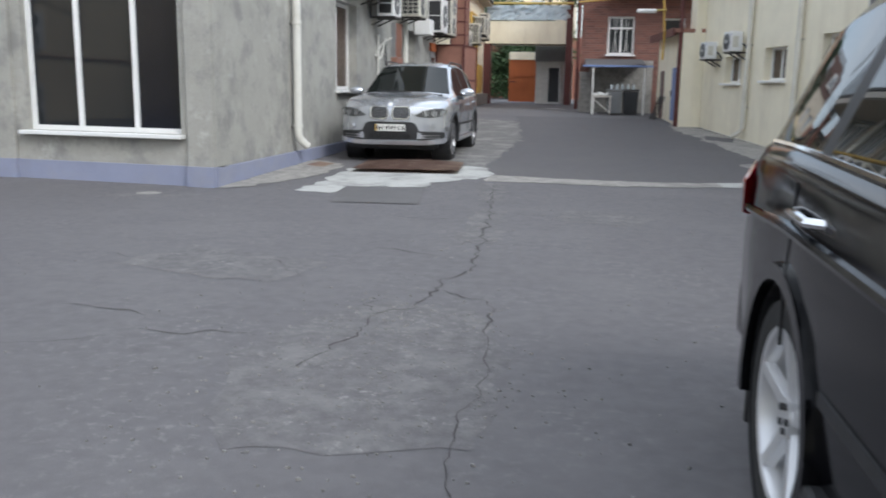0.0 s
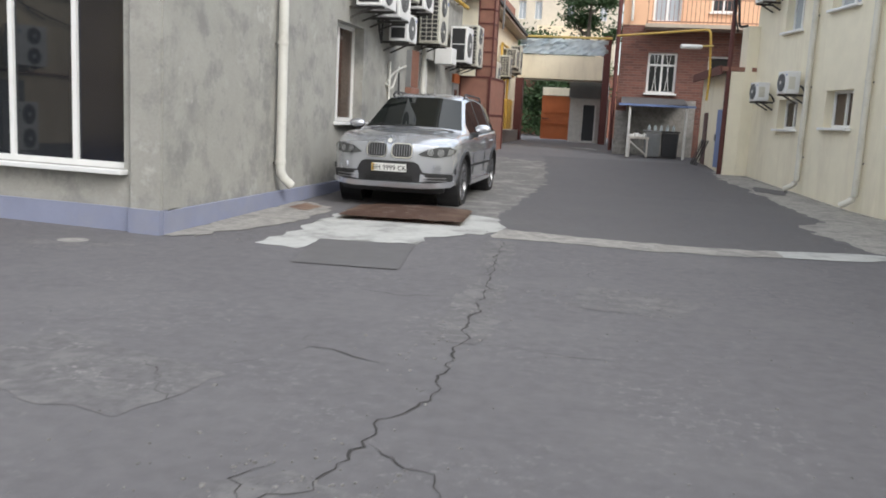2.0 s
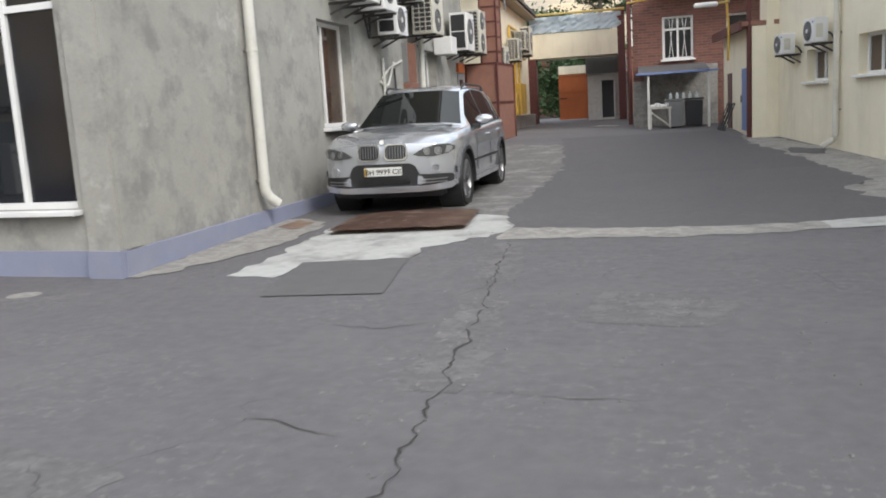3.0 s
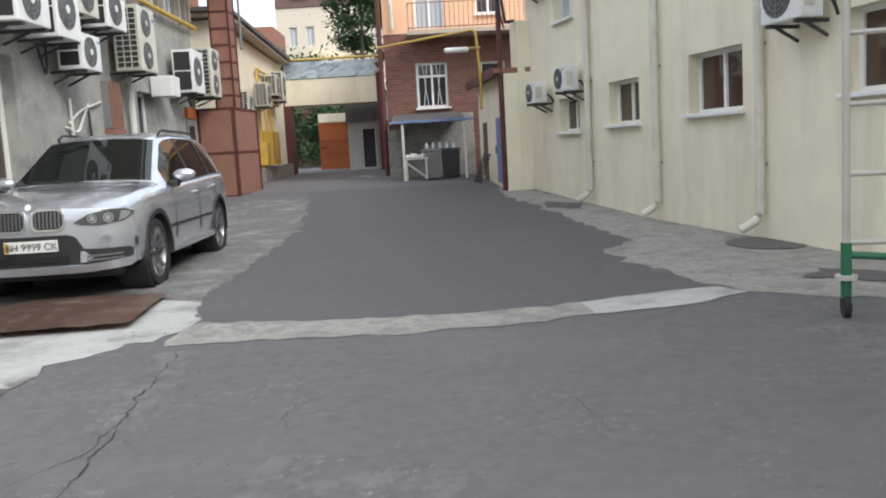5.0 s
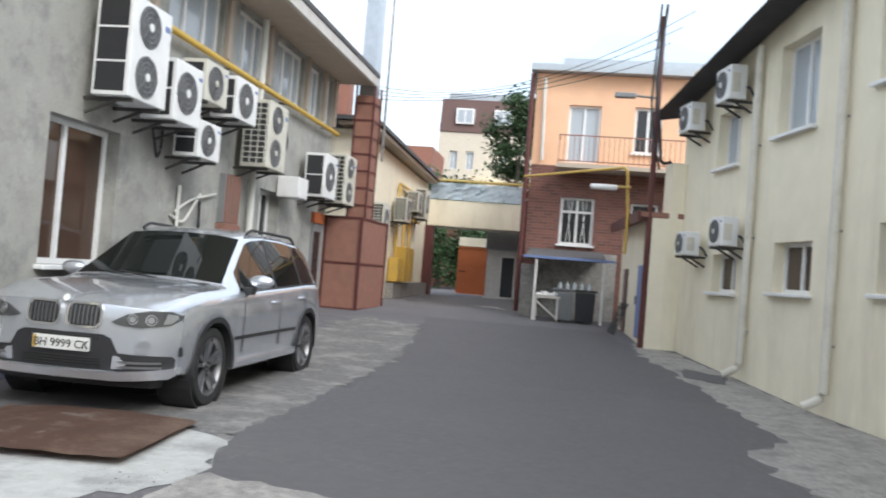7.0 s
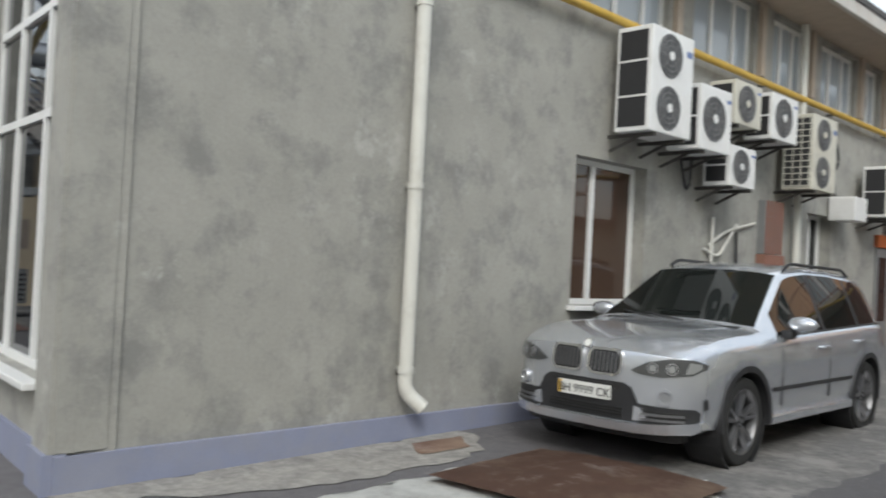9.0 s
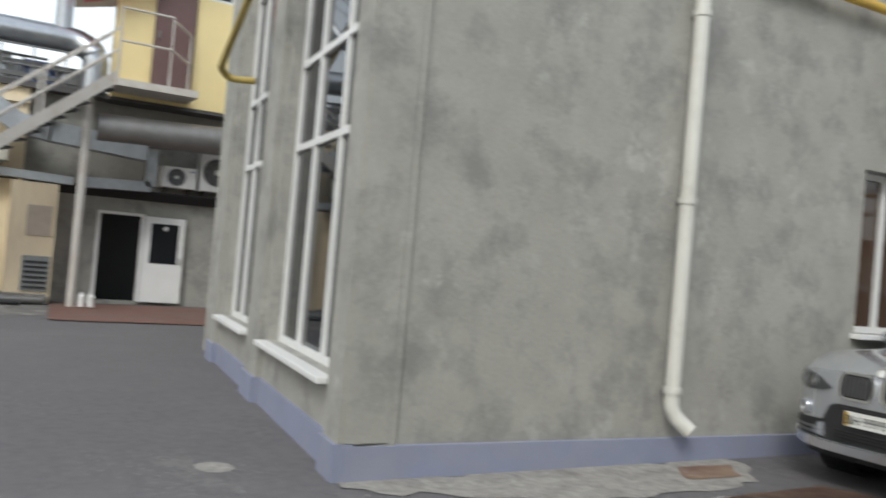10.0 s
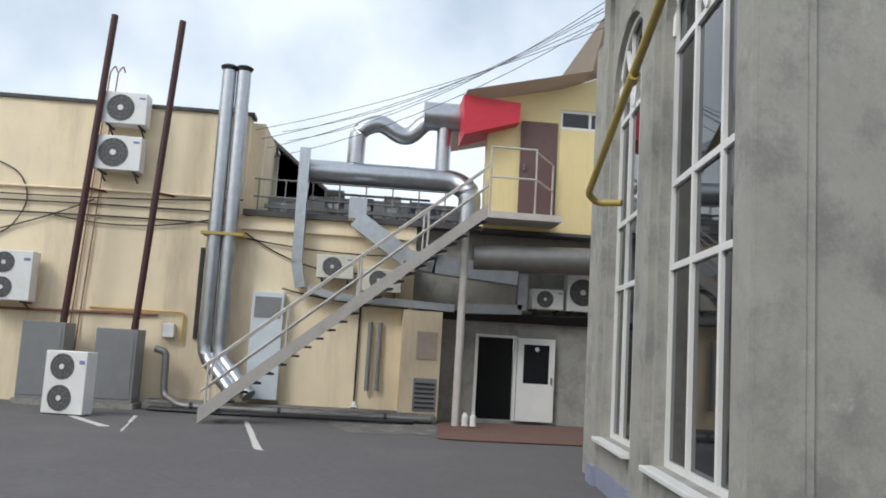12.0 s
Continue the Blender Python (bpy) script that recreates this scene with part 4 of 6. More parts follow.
gutter("downpipe", BR, [(0.2, -0.1, 6.3), (0.25, -0.1, 4.3)], 0.04, M_GUT, "short white downpipe on the salmon wall")
gutter("downpipe", BR, [(-0.1, -0.1, 6.4), (-0.1, -0.1, 0.6)], 0.06, M_RUSTD, "dark red downpipe at the brick corner")
structure("yard_wall", box(B(), 0.2, 26.9, 0.4, 0.55, 27.4, 1.75), M_CONC, Matrix(), "short concrete wall beside the canopy", "wall")

# ---- canopy, bins and bench ----
cp = thing("canopy", "lean-to canopy with a blue front edge on white posts", "canopy", pose(0.35, 25.5, 0.5))
rf = B()
prism(rf, [(0, 0), (1.75, 0), (1.75, 2.0), (0, 2.0)], 1.36, 1.42)
for v in rf.verts:
    v.co.z += v.co.y * 0.12
part("roof", rf, M_ROOF, cp)
part("fascia", box(B(), -0.05, -0.03, 1.37, 1.95, -0.002, 1.425), M_BLUE, cp)
for x in (0.25, 1.72):
    part("post", box(B(), x - 0.03, 0.02, 0, x + 0.03, 0.08, 1.37), M_PAINT, cp)
bw = structure("bin_wall", box(B(), 0.5, 27.3, 0.4, 2.42, 27.46, 2.12), M_CONC, Matrix(), "grey wall at the back of the canopy", "wall")
for x, c in ((1.25, M_GREYM), (1.72, M_DARK)):
    d = thing("rubbish_bin", "grey plastic rubbish bin with vertical ribs", "bin", pose(x, 25.9, 0.5), "bins under the canopy")
    b = B()
    box(b, -0.2, -0.2, 0.03, 0.2, 0.2, 0.68, 0.03)
    for v in b.verts:
        if v.co.z > 0.4:
            v.co.x *= 1.1
            v.co.y *= 1.1
    part("body", b, c, d)
    part("lid", box(B(), -0.25, -0.25, 0.69, 0.25, 0.25, 0.74, 0.02), c, d)
    for k in range(6):
        part("rib", box(B(), -0.19 + 0.07 * k, -0.235, 0.06, -0.165 + 0.07 * k, -0.205, 0.62), c, d)
for k in range(5):
    o = thing("bottle", "clear blue plastic bottle standing on the bin", "bottle", pose(1.15 + 0.16 * k, 25.85, 1.24), "bottles on the bins")
    part("bottle_body", tube(B(), [(0, 0, 0), (0, 0, 0.1), (0, 0, 0.13), (0, 0, 0.16)], [0.04, 0.04, 0.015, 0.015], 8), M_TARP, o)
tb = thing("work_table", "old white wooden table cluttered with scraps", "table", pose(0.62, 25.55, 0.5))
part("tabletop", box(B(), 0, 0, 0.5, 0.55, 0.5, 0.55, 0.005), M_STEEL, tb)
for x in (0.03, 0.5):
    part("leg", bar(B(), (x, 0.03, 0), (x, 0.03, 0.5), 0.045), M_STEEL, tb)
part("brace", bar(B(), (0.05, 0.0, 0.42), (0.52, 0.0, 0.05), 0.04), M_STEEL, tb)
for k in range(4):
    s = thing("scrap", "white crumpled packaging lying on the table", "packaging", pose(0.7 + 0.12 * k, 25.75, 1.051, 0, 0, 30 * k), "scraps on the table")
    part("wrap", box(B(), -0.07, -0.05, 0, 0.07, 0.05, 0.07 + 0.03 * (k % 2), 0.02), M_WHITE, s)

# ---- shed between canopy and cream house ----
SH = pose(2.42, 25.4, 0, 0, 0, -86)
sh = structure("shed_wall", holed(3.6, 0.3, 2.62, 0.3, [(2.55, 0.48, 3.15, 1.8), (0.7, 0.48, 1.2, 1.75)]), M_CREAM, SH, "cream rendered shed wall with blue door")
d1 = thing("shed_door", "narrow blue painted steel shed door", "door", SH @ pose(2.55, -0.025, 0.48))
part("leaf", box(B(), 0.0, 0, 0, 0.6, 0.05, 1.32), M_BLUE, d1)
part("handle", box(B(), 0.06, -0.04, 0.6, 0.09, 0, 0.75), M_GALVD, d1)
d2 = thing("shed_door", "narrow brown steel shed door", "door", SH @ pose(0.7, -0.025, 0.48))
part("leaf", box(B(), 0.0, 0, 0, 0.5, 0.05, 1.27), M_BROWN, d2)
part("roof", prism(B(), [(-0.2, -0.2), (3.6, -0.2), (3.6, 2.0), (-0.2, 2.0)], 2.63, 2.72), M_RUST, sh)
part("fascia", box(B(), -0.2, -0.25, 2.55, 3.6, -0.202, 2.74), M_RUSTD, sh)
sc2 = thing("scrap_rack", "dark iron racks leaning on the shed wall", "rack", SH @ pose(1.3, -0.1, 0.46))
for k in range(3):
    part("frame", tube(B(), [(0.35 * k, -0.25, 0), (0.35 * k, -0.02, 0.6), (0.35 * k + 0.25, -0.02, 0.6), (0.35 * k + 0.25, -0.25, 0)], 0.014, 6), M_DARK, sc2)
pl = thing("red_pole", "dark red steel pole carrying bundled cables", "pole", pose(2.62, 21.85, 0.36))
part("shaft", tube(B(), [(0, 0, 0), (0, 0, 5.8)], [0.055, 0.045], 12), M_RUSTD, pl, smooth=True)
part("cable_bundle", tube(B(), bend([(0.05, -0.05, 6.0), (-0.06, -0.07, 4.6), (0.06, -0.08, 3.8), (0.12, -0.06, 3.2), (0.3, 0.0, 3.25)], 0.3), 0.028), M_DARK, pl)
part("cable_bundle", tube(B(), bend([(-0.05, -0.05, 6.0), (-0.12, -0.07, 4.2), (0.0, -0.08, 3.5), (0.1, -0.06, 3.1)], 0.3), 0.02), M_DARK, pl)
la = thing("street_lamp", "white street lamp head on a yellow pipe arm", "street lamp", pose(2.3, 22.7, 3.1))
part("head", box(B(), -0.72, -0.1, 0.05, -0.22, 0.08, 0.15, 0.04), M_WHITE, la)
part("arm", tube(B(), [(-0.22, 0, 0.12), (0.03, 0.2, 0.15)], 0.025), M_OPIPE, la)
ly = thing("gas_pipe", "yellow gas pipe crossing above the canopy", "pipe")
part("pipe", tube(B(), bend([(0.1, 27.2, 3.85), (2.25, 22.9, 3.62), (2.32, 22.9, 2.6), (2.3, 22.9, 2.0)], 0.15), 0.028), M_YPIPE, ly, smooth=True)
l2 = thing("wall_lamp", "grey street lamp on a curved arm by the pole", "street lamp", pose(2.5, 22.0, 4.75))
part("head", box(B(), -0.62, -0.07, -0.02, -0.25, 0.07, 0.07, 0.02), M_GREYM, l2)
part("arm", tube(B(), [(-0.25, 0, 0.03), (0.1, 0, 0.0)], 0.02), M_GREYM, l2)

# ---- cream building ----
CW = pose(3.2, 21.86, 0, 0, 0, -78.1)
CL = 26.0


def cream_top(u):
    return 4.55 + 0.155 * u if u < 11 else 6.25


CH = [(1.44, 1.42, 2.37, 2.0), (3.56, 1.47, 4.57, 2.12), (5.95, 1.52, 7.15, 2.26), (8.85, 1.58, 10.1, 2.36), (11.6, 1.6, 12.8, 2.4), (1.35, 3.34, 2.2, 4.2), (3.4, 3.54, 4.45, 4.75), (5.76, 3.76, 6.96, 5.0), (8.85, 3.9, 10.1, 5.2)]
cw = structure("wall_cream", holed(CL, 0, 6.25, 0.35, CH, cream_top), M_CREAM, CW, "cream rendered two-storey wall with small windows")
for i, (a, b, c, d) in enumerate(CH):
    window(cw, a, b, c, d, 0.15, ((a + c) / 2,), (), glass=(G_BROWN if b < 3 else G_SKYREFL), name=f"window_{i + 30}", fr=0.05)
cr2 = B()
v = [cr2.verts.new(p) for p in ((-0.6, -0.55, 4.4), (11, -0.55, 6.2), (CL, -0.55, 6.2), (CL, 7, 7.6), (11, 7, 7.6), (-0.6, 7, 5.8))]
cr2.faces.new((v[0], v[1], v[4], v[5])), cr2.faces.new((v[1], v[2], v[3], v[4]))
bmesh.ops.solidify(cr2, geom=cr2.faces[:], thickness=0.1)
part("roof", cr2, M_ROOF, cw)
structure("wall_cream_end", box(B(), 0, 0, 0, 7, 0.3, 4.5), M_CREAM, pose(3.25, 21.9, 0, 0, 0, 11.9), "far end wall of the cream house")
part("end_pilaster", box(B(), -0.4, -0.25, 0.2, 0.0, 0.35, 3.6), M_CREAM, cw)
for u, zb, top in ((2.9, 0.4, 4.9), (5.2, 0.32, 5.3), (7.58, 0.3, 5.6), (10.6, 0.28, 6.1)):
    gutter("downpipe", CW, [(u, -0.08, top), (u, -0.08, zb), (u - 0.08, -0.28, zb - 0.12)], 0.052, M_GUTC, "cream-painted metal downpipe on the cream wall", (0.9, 2.2, 3.5))


def on_right(u, z, w, h, **k):
    a = aircon("air_conditioner", CW @ pose(u, -0.12, z), w, h, 0.25, side="none", **k)
    part("side_panel", box(B(), w - 0.002, -0.22, h * 0.2, w + 0.008, -0.1, h * 0.75), M_IVORY, a)
    part("hose", tube(B(), bend([(w - 0.1, 0.02, h * 0.4), (w + 0.12, 0.0, h * 0.3), (w + 0.1, 0.08, 0.0)], 0.1), 0.018), M_DARK, a)
    return a


on_right(0.75, 1.97, 0.44, 0.38, label="small air-conditioner unit on the cream wall")
on_right(2.2, 2.08, 0.47, 0.42, label="air-conditioner unit above a small window")
on_right(0.5, 4.0, 0.55, 0.46, label="air-conditioner unit under the eave")
on_right(2.05, 4.2, 0.55, 0.5, label="air-conditioner unit under the sloping eave")
on_right(8.05, 2.32, 0.64, 0.55, label="white air-conditioner unit with a large fan grille")
on_right(11.9, 2.55, 0.82, 0.62, label="white air-conditioner unit further along the cream wall")

# scaffold ladder on wheels by the cream wall
sf = thing("scaffold_tower", "pale wheeled scaffold frame with green base", "scaffold", pose(3.72, 10.62, 0.02, 0, 0, -12))
for x in (0.0, 0.75):
    part("upright", tube(B(), [(x, 0, 0.33), (x, 0, 4.2)], 0.025, 10), M_STEEL, sf, smooth=True)
    part("base_tube", tube(B(), [(x, 0, 0.13), (x, 0, 0.5)], 0.034, 10), M_GREEN, sf)
    part("jack_nut", disc(B(), (x, 0, 0.27), (0, 0, 1), 0.07, 0.03, 14), M_STEEL, sf)
    w = part("wheel", disc(B(), (x, 0, 0.075), (1, 0, 0), 0.075, 0.04, 20), M_TYRE, sf)
for k in range(9):
    part("rung", tube(B(), [(0, 0, 0.5 + 0.45 * k), (0.75, 0, 0.5 + 0.45 * k)], 0.018, 8), M_STEEL, sf)
part("brace", tube(B(), [(0, 0, 0.42), (0.75, 0, 0.36)], 0.025, 8), M_GREEN, sf)

# board under the silver car's bumper
bd = thing("hardboard_sheet", "warped brown hardboard sheet lying on cement", "board", pose(0, 0, 0.07))
bb = B()
nx, ny = 14, 10
gv = [[bb.verts.new((-2.85 + 1.5 * i / nx - 0.1 * k / ny, 11.5 + 1.35 * k / ny + 0.14 * i / nx, 0.02 + 0.05 * math.sin(i / nx * 3.1) * math.sin(k / ny * 2.5) + 0.012 * noise.noise((i * 0.6, k * 0.6, 1)))) for i in range(nx + 1)] for k in range(ny + 1)]
for a, b in zip(gv, gv[1:]):
    for i in range(nx):
        bb.faces.new((a[i], a[i + 1], b[i + 1], b[i]))
bmesh.ops.solidify(bb, geom=bb.faces[:], thickness=0.015)
part("board_sheet", bb, M_MAT, bd)


# ---- cars ----
def nose(y):
    """How far the ends of a car curve back at the distance y from its middle."""
    return 0.13 * (y / 0.965) ** 2 + 0.25 * max(0.0, (abs(y) - 0.6) / 0.365) ** 2


def lean(z):
    """How far the front or the tail leans back at the height z."""
    return 0.5 * max(0.0, z - 0.72) ** 2 + 0.25 * max(0.0, 0.42 - z)


def wheel(c, a, y, s, r, rim_mat, spokes, twin):
    """A tyre with its alloy rim, outer face towards s."""
    wv = part("wheel", ring(B(), (a, y - s * 0.1, r), (0, s, 0), r * 0.4, r * 0.74, 0.06, 24), M_DARK, c)

    def lathe(prof, seg=40):
        bm = B()
        rows_ = [[bm.verts.new((a + r * q * math.cos(2 * math.pi * j / seg), y + s * o, r + r * q * math.sin(2 * math.pi * j / seg))) for j in range(seg)] for q, o in prof]
        for ra, rb_ in zip(rows_, rows_[1:]):
            for j in range(seg):
                bm.faces.new((ra[j], ra[(j + 1) % seg], rb_[(j + 1) % seg], rb_[j]))
        bmesh.ops.recalc_face_normals(bm, faces=bm.faces)
        return bm

    part("tyre", lathe([(0.70, -0.12), (0.93, -0.13), (0.985, -0.105), (1.0, -0.03), (1.0, 0.03), (0.985, 0.105), (0.95, 0.125), (0.85, 0.132), (0.73, 0.12)]), M_TYRE, wv, smooth=True)
    part("brake_disc", disc(B(), (a, y + s * 0.02, r), (0, s, 0), r * 0.5, 0.03, 28), M_FAN, wv)
    rm = lathe([(0.70, -0.08), (0.66, -0.02), (0.66, 0.085), (0.70, 0.118), (0.74, 0.124), (0.735, 0.10)])
    for k in range(spokes):
        t = k * 2 * math.pi / spokes + 0.32
        for dt in ((-0.2, 0.2) if twin else (0.0,)):
            w0, w1 = (0.07, 0.05) if twin else (0.085, 0.075)
            d, n = Vector((math.cos(t + dt), 0, math.sin(t + dt))), Vector((-math.sin(t + dt), 0, math.cos(t + dt)))
            i, o = Vector((a, y + s * 0.075, r)) + Vector((math.cos(t), 0, math.sin(t))) * r * 0.1, Vector((a, y + s * 0.105, r)) + d * r * 0.69
            vs = [rm.verts.new(p + Vector((0, s * f, 0))) for p, w in ((i, w0), (o, w1)) for p, f in ((p + n * r * w, -0.02), (p + n * r * w * 0.7, 0.012), (p - n * r * w * 0.7, 0.012), (p - n * r * w, -0.02))]
            for q in range(3):
                rm.faces.new((vs[q], vs[q + 1], vs[q + 5], vs[q + 4]))
    bmesh.ops.recalc_face_normals(rm, faces=rm.faces)
    part("rim", rm, rim_mat, wv, smooth=True)
    part("hub_cap", disc(B(), (a, y + s * 0.085, r), (0, s, 0), r * 0.17, 0.03, 20), rim_mat, wv)
    for k in range(5):
        t = k * 2 * math.pi / 5
        part("wheel_bolt", disc(B(), (a + r * 0.11 * math.cos(t), y + s * 0.103, r + r * 0.11 * math.sin(t)), (0, s, 0), 0.012, 0.01, 8), M_DARK, wv)


def car(label, m, paint, L, W, belt, top, axles, r, glass, pillars, screen, back, rim_mat, spokes, twin, clad, sill_z):
    """belt and top: (x, z) profiles of the shoulder and of bonnet, screen and roof, front at +x; glass: x range of the side windows; screen, back: x ranges of the two screens."""
    c = thing("car", label, "car", m, "parked cars")
    F = L / 2
    bx, bz = zip(*sorted(belt))
    tx_, tz = zip(*sorted(top))

    def half(x):
        e = max(0.0, (abs(x) - (F - 1.3)) / 1.3)
        return W / 2 * (1 - 0.05 * e ** 2)

    def low(x):
        z = sill_z + 0.04 * max(0, abs(x) - F + 0.6)
        for a in axles:
            d = r * 1.16
            if abs(x - a) < d:
                z = max(z, r + math.sqrt(d * d - (x - a) ** 2))
        return z

    def section(x):
        w, z0 = half(x), low(x)
        zb, zt = float(np.interp(x, bx, bz)), float(np.interp(x, tx_, tz))
        h = max(0.0, zt - zb)
        zs = [z0, 0.46, 0.62, 0.82, zb - 0.06, zb]
        for k in range(1, 6):
            zs[k] = max(zs[k], zs[k - 1] + 0.012)
        ys = [0.955, 0.985, 0.995, 1.0, 0.985, 0.95]
        yu = 0.92 * w - 0.36 * h
        f = min(1.0, h / 0.25)
        pts = [(w * q, z) for q, z in zip(ys, zs)]
        pts += [(0.92 * w, zs[5] + 0.015), (yu, max(zs[5] + 0.02, zt - 0.075 * f)), (yu - 0.06, max(zs[5] + 0.025, zt - 0.012)), (yu * 0.62, max(zs[5] + 0.03, zt + 0.012)), (yu * 0.3, max(zs[5] + 0.032, zt + 0.022))]
        return pts + [(-y, z) for y, z in pts[::-1]]

    def place(x, y, z):
        k = min(1.0, max(0.0, (abs(x) - F + 0.6) / 0.6))
        return Vector((x - math.copysign((nose(y * 0.965 / (W / 2)) + lean(z) * k) * k, x), y, z))

    cuts = {-F, F, *np.linspace(-F, F, 44), *(a + r * 1.16 * k for a in axles for k in (-1, -0.97, -0.85, -0.6, -0.3, 0, 0.3, 0.6, 0.85, 0.97, 1)), *glass, *screen, *back}
    cuts |= {q for p in pillars for q in p}
    xs = sorted(cuts)
    xs = [x for i, x in enumerate(xs) if i == 0 or x - xs[i - 1] > 1e-4]
    skin, extra = B(), {}

    def quad(key, q):
        bm = skin if key is None else extra.setdefault(key, B())
        bm.faces.new([bm.verts.new(p) for p in q])

    rows = [[place(x, y, z) for y, z in section(x)] for x in xs]
    n = len(rows[0])
    for i in range(len(xs) - 1):
        xm = (xs[i] + xs[i + 1]) / 2
        for k in range(n - 1):
            j = min(k, n - 2 - k)
            key = None
            if j == 6 and glass[0] < xm < glass[1]:
                p = [q for q in pillars if q[0] < xm < q[1]]
                key = ("pillar", k, p[0]) if p else ("side_window", k, sum(xm > q[1] for q in pillars))
            elif j >= 8 and screen[0] < xm < screen[1]:
                key = ("windscreen", 0, 0)
            elif j >= 8 and back[0] < xm < back[1]:
                key = ("rear_screen", 0, 0)
            quad(key, (rows[i][k], rows[i][k + 1], rows[i + 1][k + 1], rows[i + 1][k]))
    # ends, filled from side to side
    for x in (-F, F):
        sec = section(x)
        for k in range(n // 2 - 1):
            (ya, za), (yb, zb) = sec[k], sec[k + 1]
            for q in range(16):
                s0, s1 = 1 - q / 8, 1 - (q + 1) / 8
                quad(None, (place(x, ya * s0, za), place(x, ya * s1, za), place(x, yb * s1, zb), place(x, yb * s0, zb)))
    for b in (skin, *extra.values()):
        bmesh.ops.remove_doubles(b, verts=b.verts, dist=2e-4)
        bmesh.ops.dissolve_degenerate(b, dist=1e-5, edges=b.edges[:])
        bmesh.ops.recalc_face_normals(b, faces=b.faces)
    part("body", skin, paint, c, smooth=True)
    for key, b in extra.items():
        part(key[0], b, M_DARK if key[0] == "pillar" else G_CAR, c, "" if key[0] == "pillar" else "dark tinted car glass", smooth=True)
    part("underbody", box(B(), -F + 0.3, -W / 2 + 0.3, 0.2, F - 0.45, W / 2 - 0.3, 0.7), M_DARK, c)
    for a in axles:
        for s in (-1, 1):
            wheel(c, a, s * (half(a) - 0.15), s, r, rim_mat, spokes, twin)
            part("wheel_well", ring(B(), (a, s * (half(a) - 0.36), r), (0, s, 0), r * 1.12, r * 1.16, 0.33, 30), M_DARK, c)
            ar, pv = B(), None
            for j in range(25):
                t = math.pi * (-0.06 + 1.12 * j / 24)
                q = []
                for r_, o in ((r * 1.13, -0.04), (r * 1.13, 0.012), (r * 1.27, 0.014), (r * 1.28, -0.03)):
                    x, z = a + r_ * math.cos(t), r + r_ * math.sin(t)
                    q.append(ar.verts.new(place(x, s * (half(x) + o), max(z, sill_z - 0.02))))
                if pv:
                    for k in range(3):
                        ar.faces.new((pv[k], pv[k + 1], q[k + 1], q[k]))
                pv = q
            bmesh.ops.recalc_face_normals(ar, faces=ar.faces)
            part("arch_trim", ar, clad, c, smooth=True)

    def belt_z(x):
        return float(np.interp(x, bx, bz))

    for s in (-1, 1):
        xm = glass[1] - 0.12
        mb = B()
        ellipsoid(mb, (xm + 0.02, s * (half(xm) + 0.1), belt_z(xm) + 0.13), (0.075, 0.14, 0.075), 20)
        mr = part("mirror", mb, paint, c, smooth=True)
        part("mirror_glass", disc(B(), (xm - 0.062, s * (half(xm) + 0.1), belt_z(xm) + 0.13), (-1, 0, 0), 0.07, 0.01, 20), G_CAR, mr)
        part("mirror_foot", box(B(), xm - 0.05, s * (half(xm) * 0.92 + 0.05) - 0.06, belt_z(xm) - 0.01, xm + 0.07, s * (half(xm) * 0.92 + 0.05) + 0.06, belt_z(xm) + 0.07, 0.02), M_DARK, mr)
        for p in pillars[:2]:
            x = p[1] + 0.02
            part("door_handle", tube(B(), [(x, s * half(x) * 0.98, belt_z(x) - 0.13), (x + 0.03, s * (half(x) + 0.022), belt_z(x) - 0.13), (x + 0.2, s * (half(x) + 0.022), belt_z(x) - 0.135), (x + 0.24, s * half(x) * 0.98, belt_z(x) - 0.135)], 0.014, 8), paint if clad is M_DARK else M_CHROME, c, smooth=True)
        for x in [glass[1] + 0.02] + [(p[0] + p[1]) / 2 for p in pillars[:2]]:
            near = min(abs(x - a) for a in axles)
            z0 = sill_z + 0.12 if near > r * 1.3 else r * 2.45
            gap = B()
            for za, zb in ((z0, 0.62), (0.62, 0.82), (0.82, belt_z(x) - 0.06)):
                if zb > za:
                    bar(gap, (x, s * half(x) * 0.996, za), (x, s * half(x) * (0.998 if zb < 0.9 else 0.985), zb), 0.007, 0.012)
            part("door_gap", gap, M_DARK, c)
        tr = tube(B(), [(x, s * (half(x) * 0.925 + 0.004), belt_z(x) + 0.016) for x in np.linspace(glass[0], glass[1], 9)], 0.011, 6)
        part("belt_trim", tr, M_DARK if clad is M_DARK else M_CHROME, c, smooth=True)
        part("side_strip", box(B(), axles[0] + r * 1.32, s * half(0) * 0.995 - 0.008, 0.60, axles[1] - r * 1.32, s * half(0) * 0.995 + 0.012, 0.635), M_DARK, c)
        part("side_sill", box(B(), axles[0] + r * 1.25, s * half(0) * 0.965 - 0.05, sill_z - 0.035, axles[1] - r * 1.25, s * half(0) * 0.965 + 0.045, sill_z + 0.055, 0.02), paint if clad is M_DARK else M_DARK, c)
        zr = [float(np.interp(x, tx_, tz)) for x in (0.0, -0.1, -1.5, -1.65)]
        yr = [0.92 * half(0) - 0.36 * (z - belt_z(0)) - 0.045 for z in zr]
        part("roof_rail", tube(B(), bend([(0.02, s * yr[1], zr[0] - 0.01), (-0.12, s * yr[1], zr[1] + 0.045), (-1.5, s * yr[2], zr[2] + 0.045), (-1.66, s * yr[2], zr[3] - 0.01)], 0.1), 0.017, 8), M_DARK if clad is M_DARK else M_GALV, c, smooth=True)
    return c, half, place, section


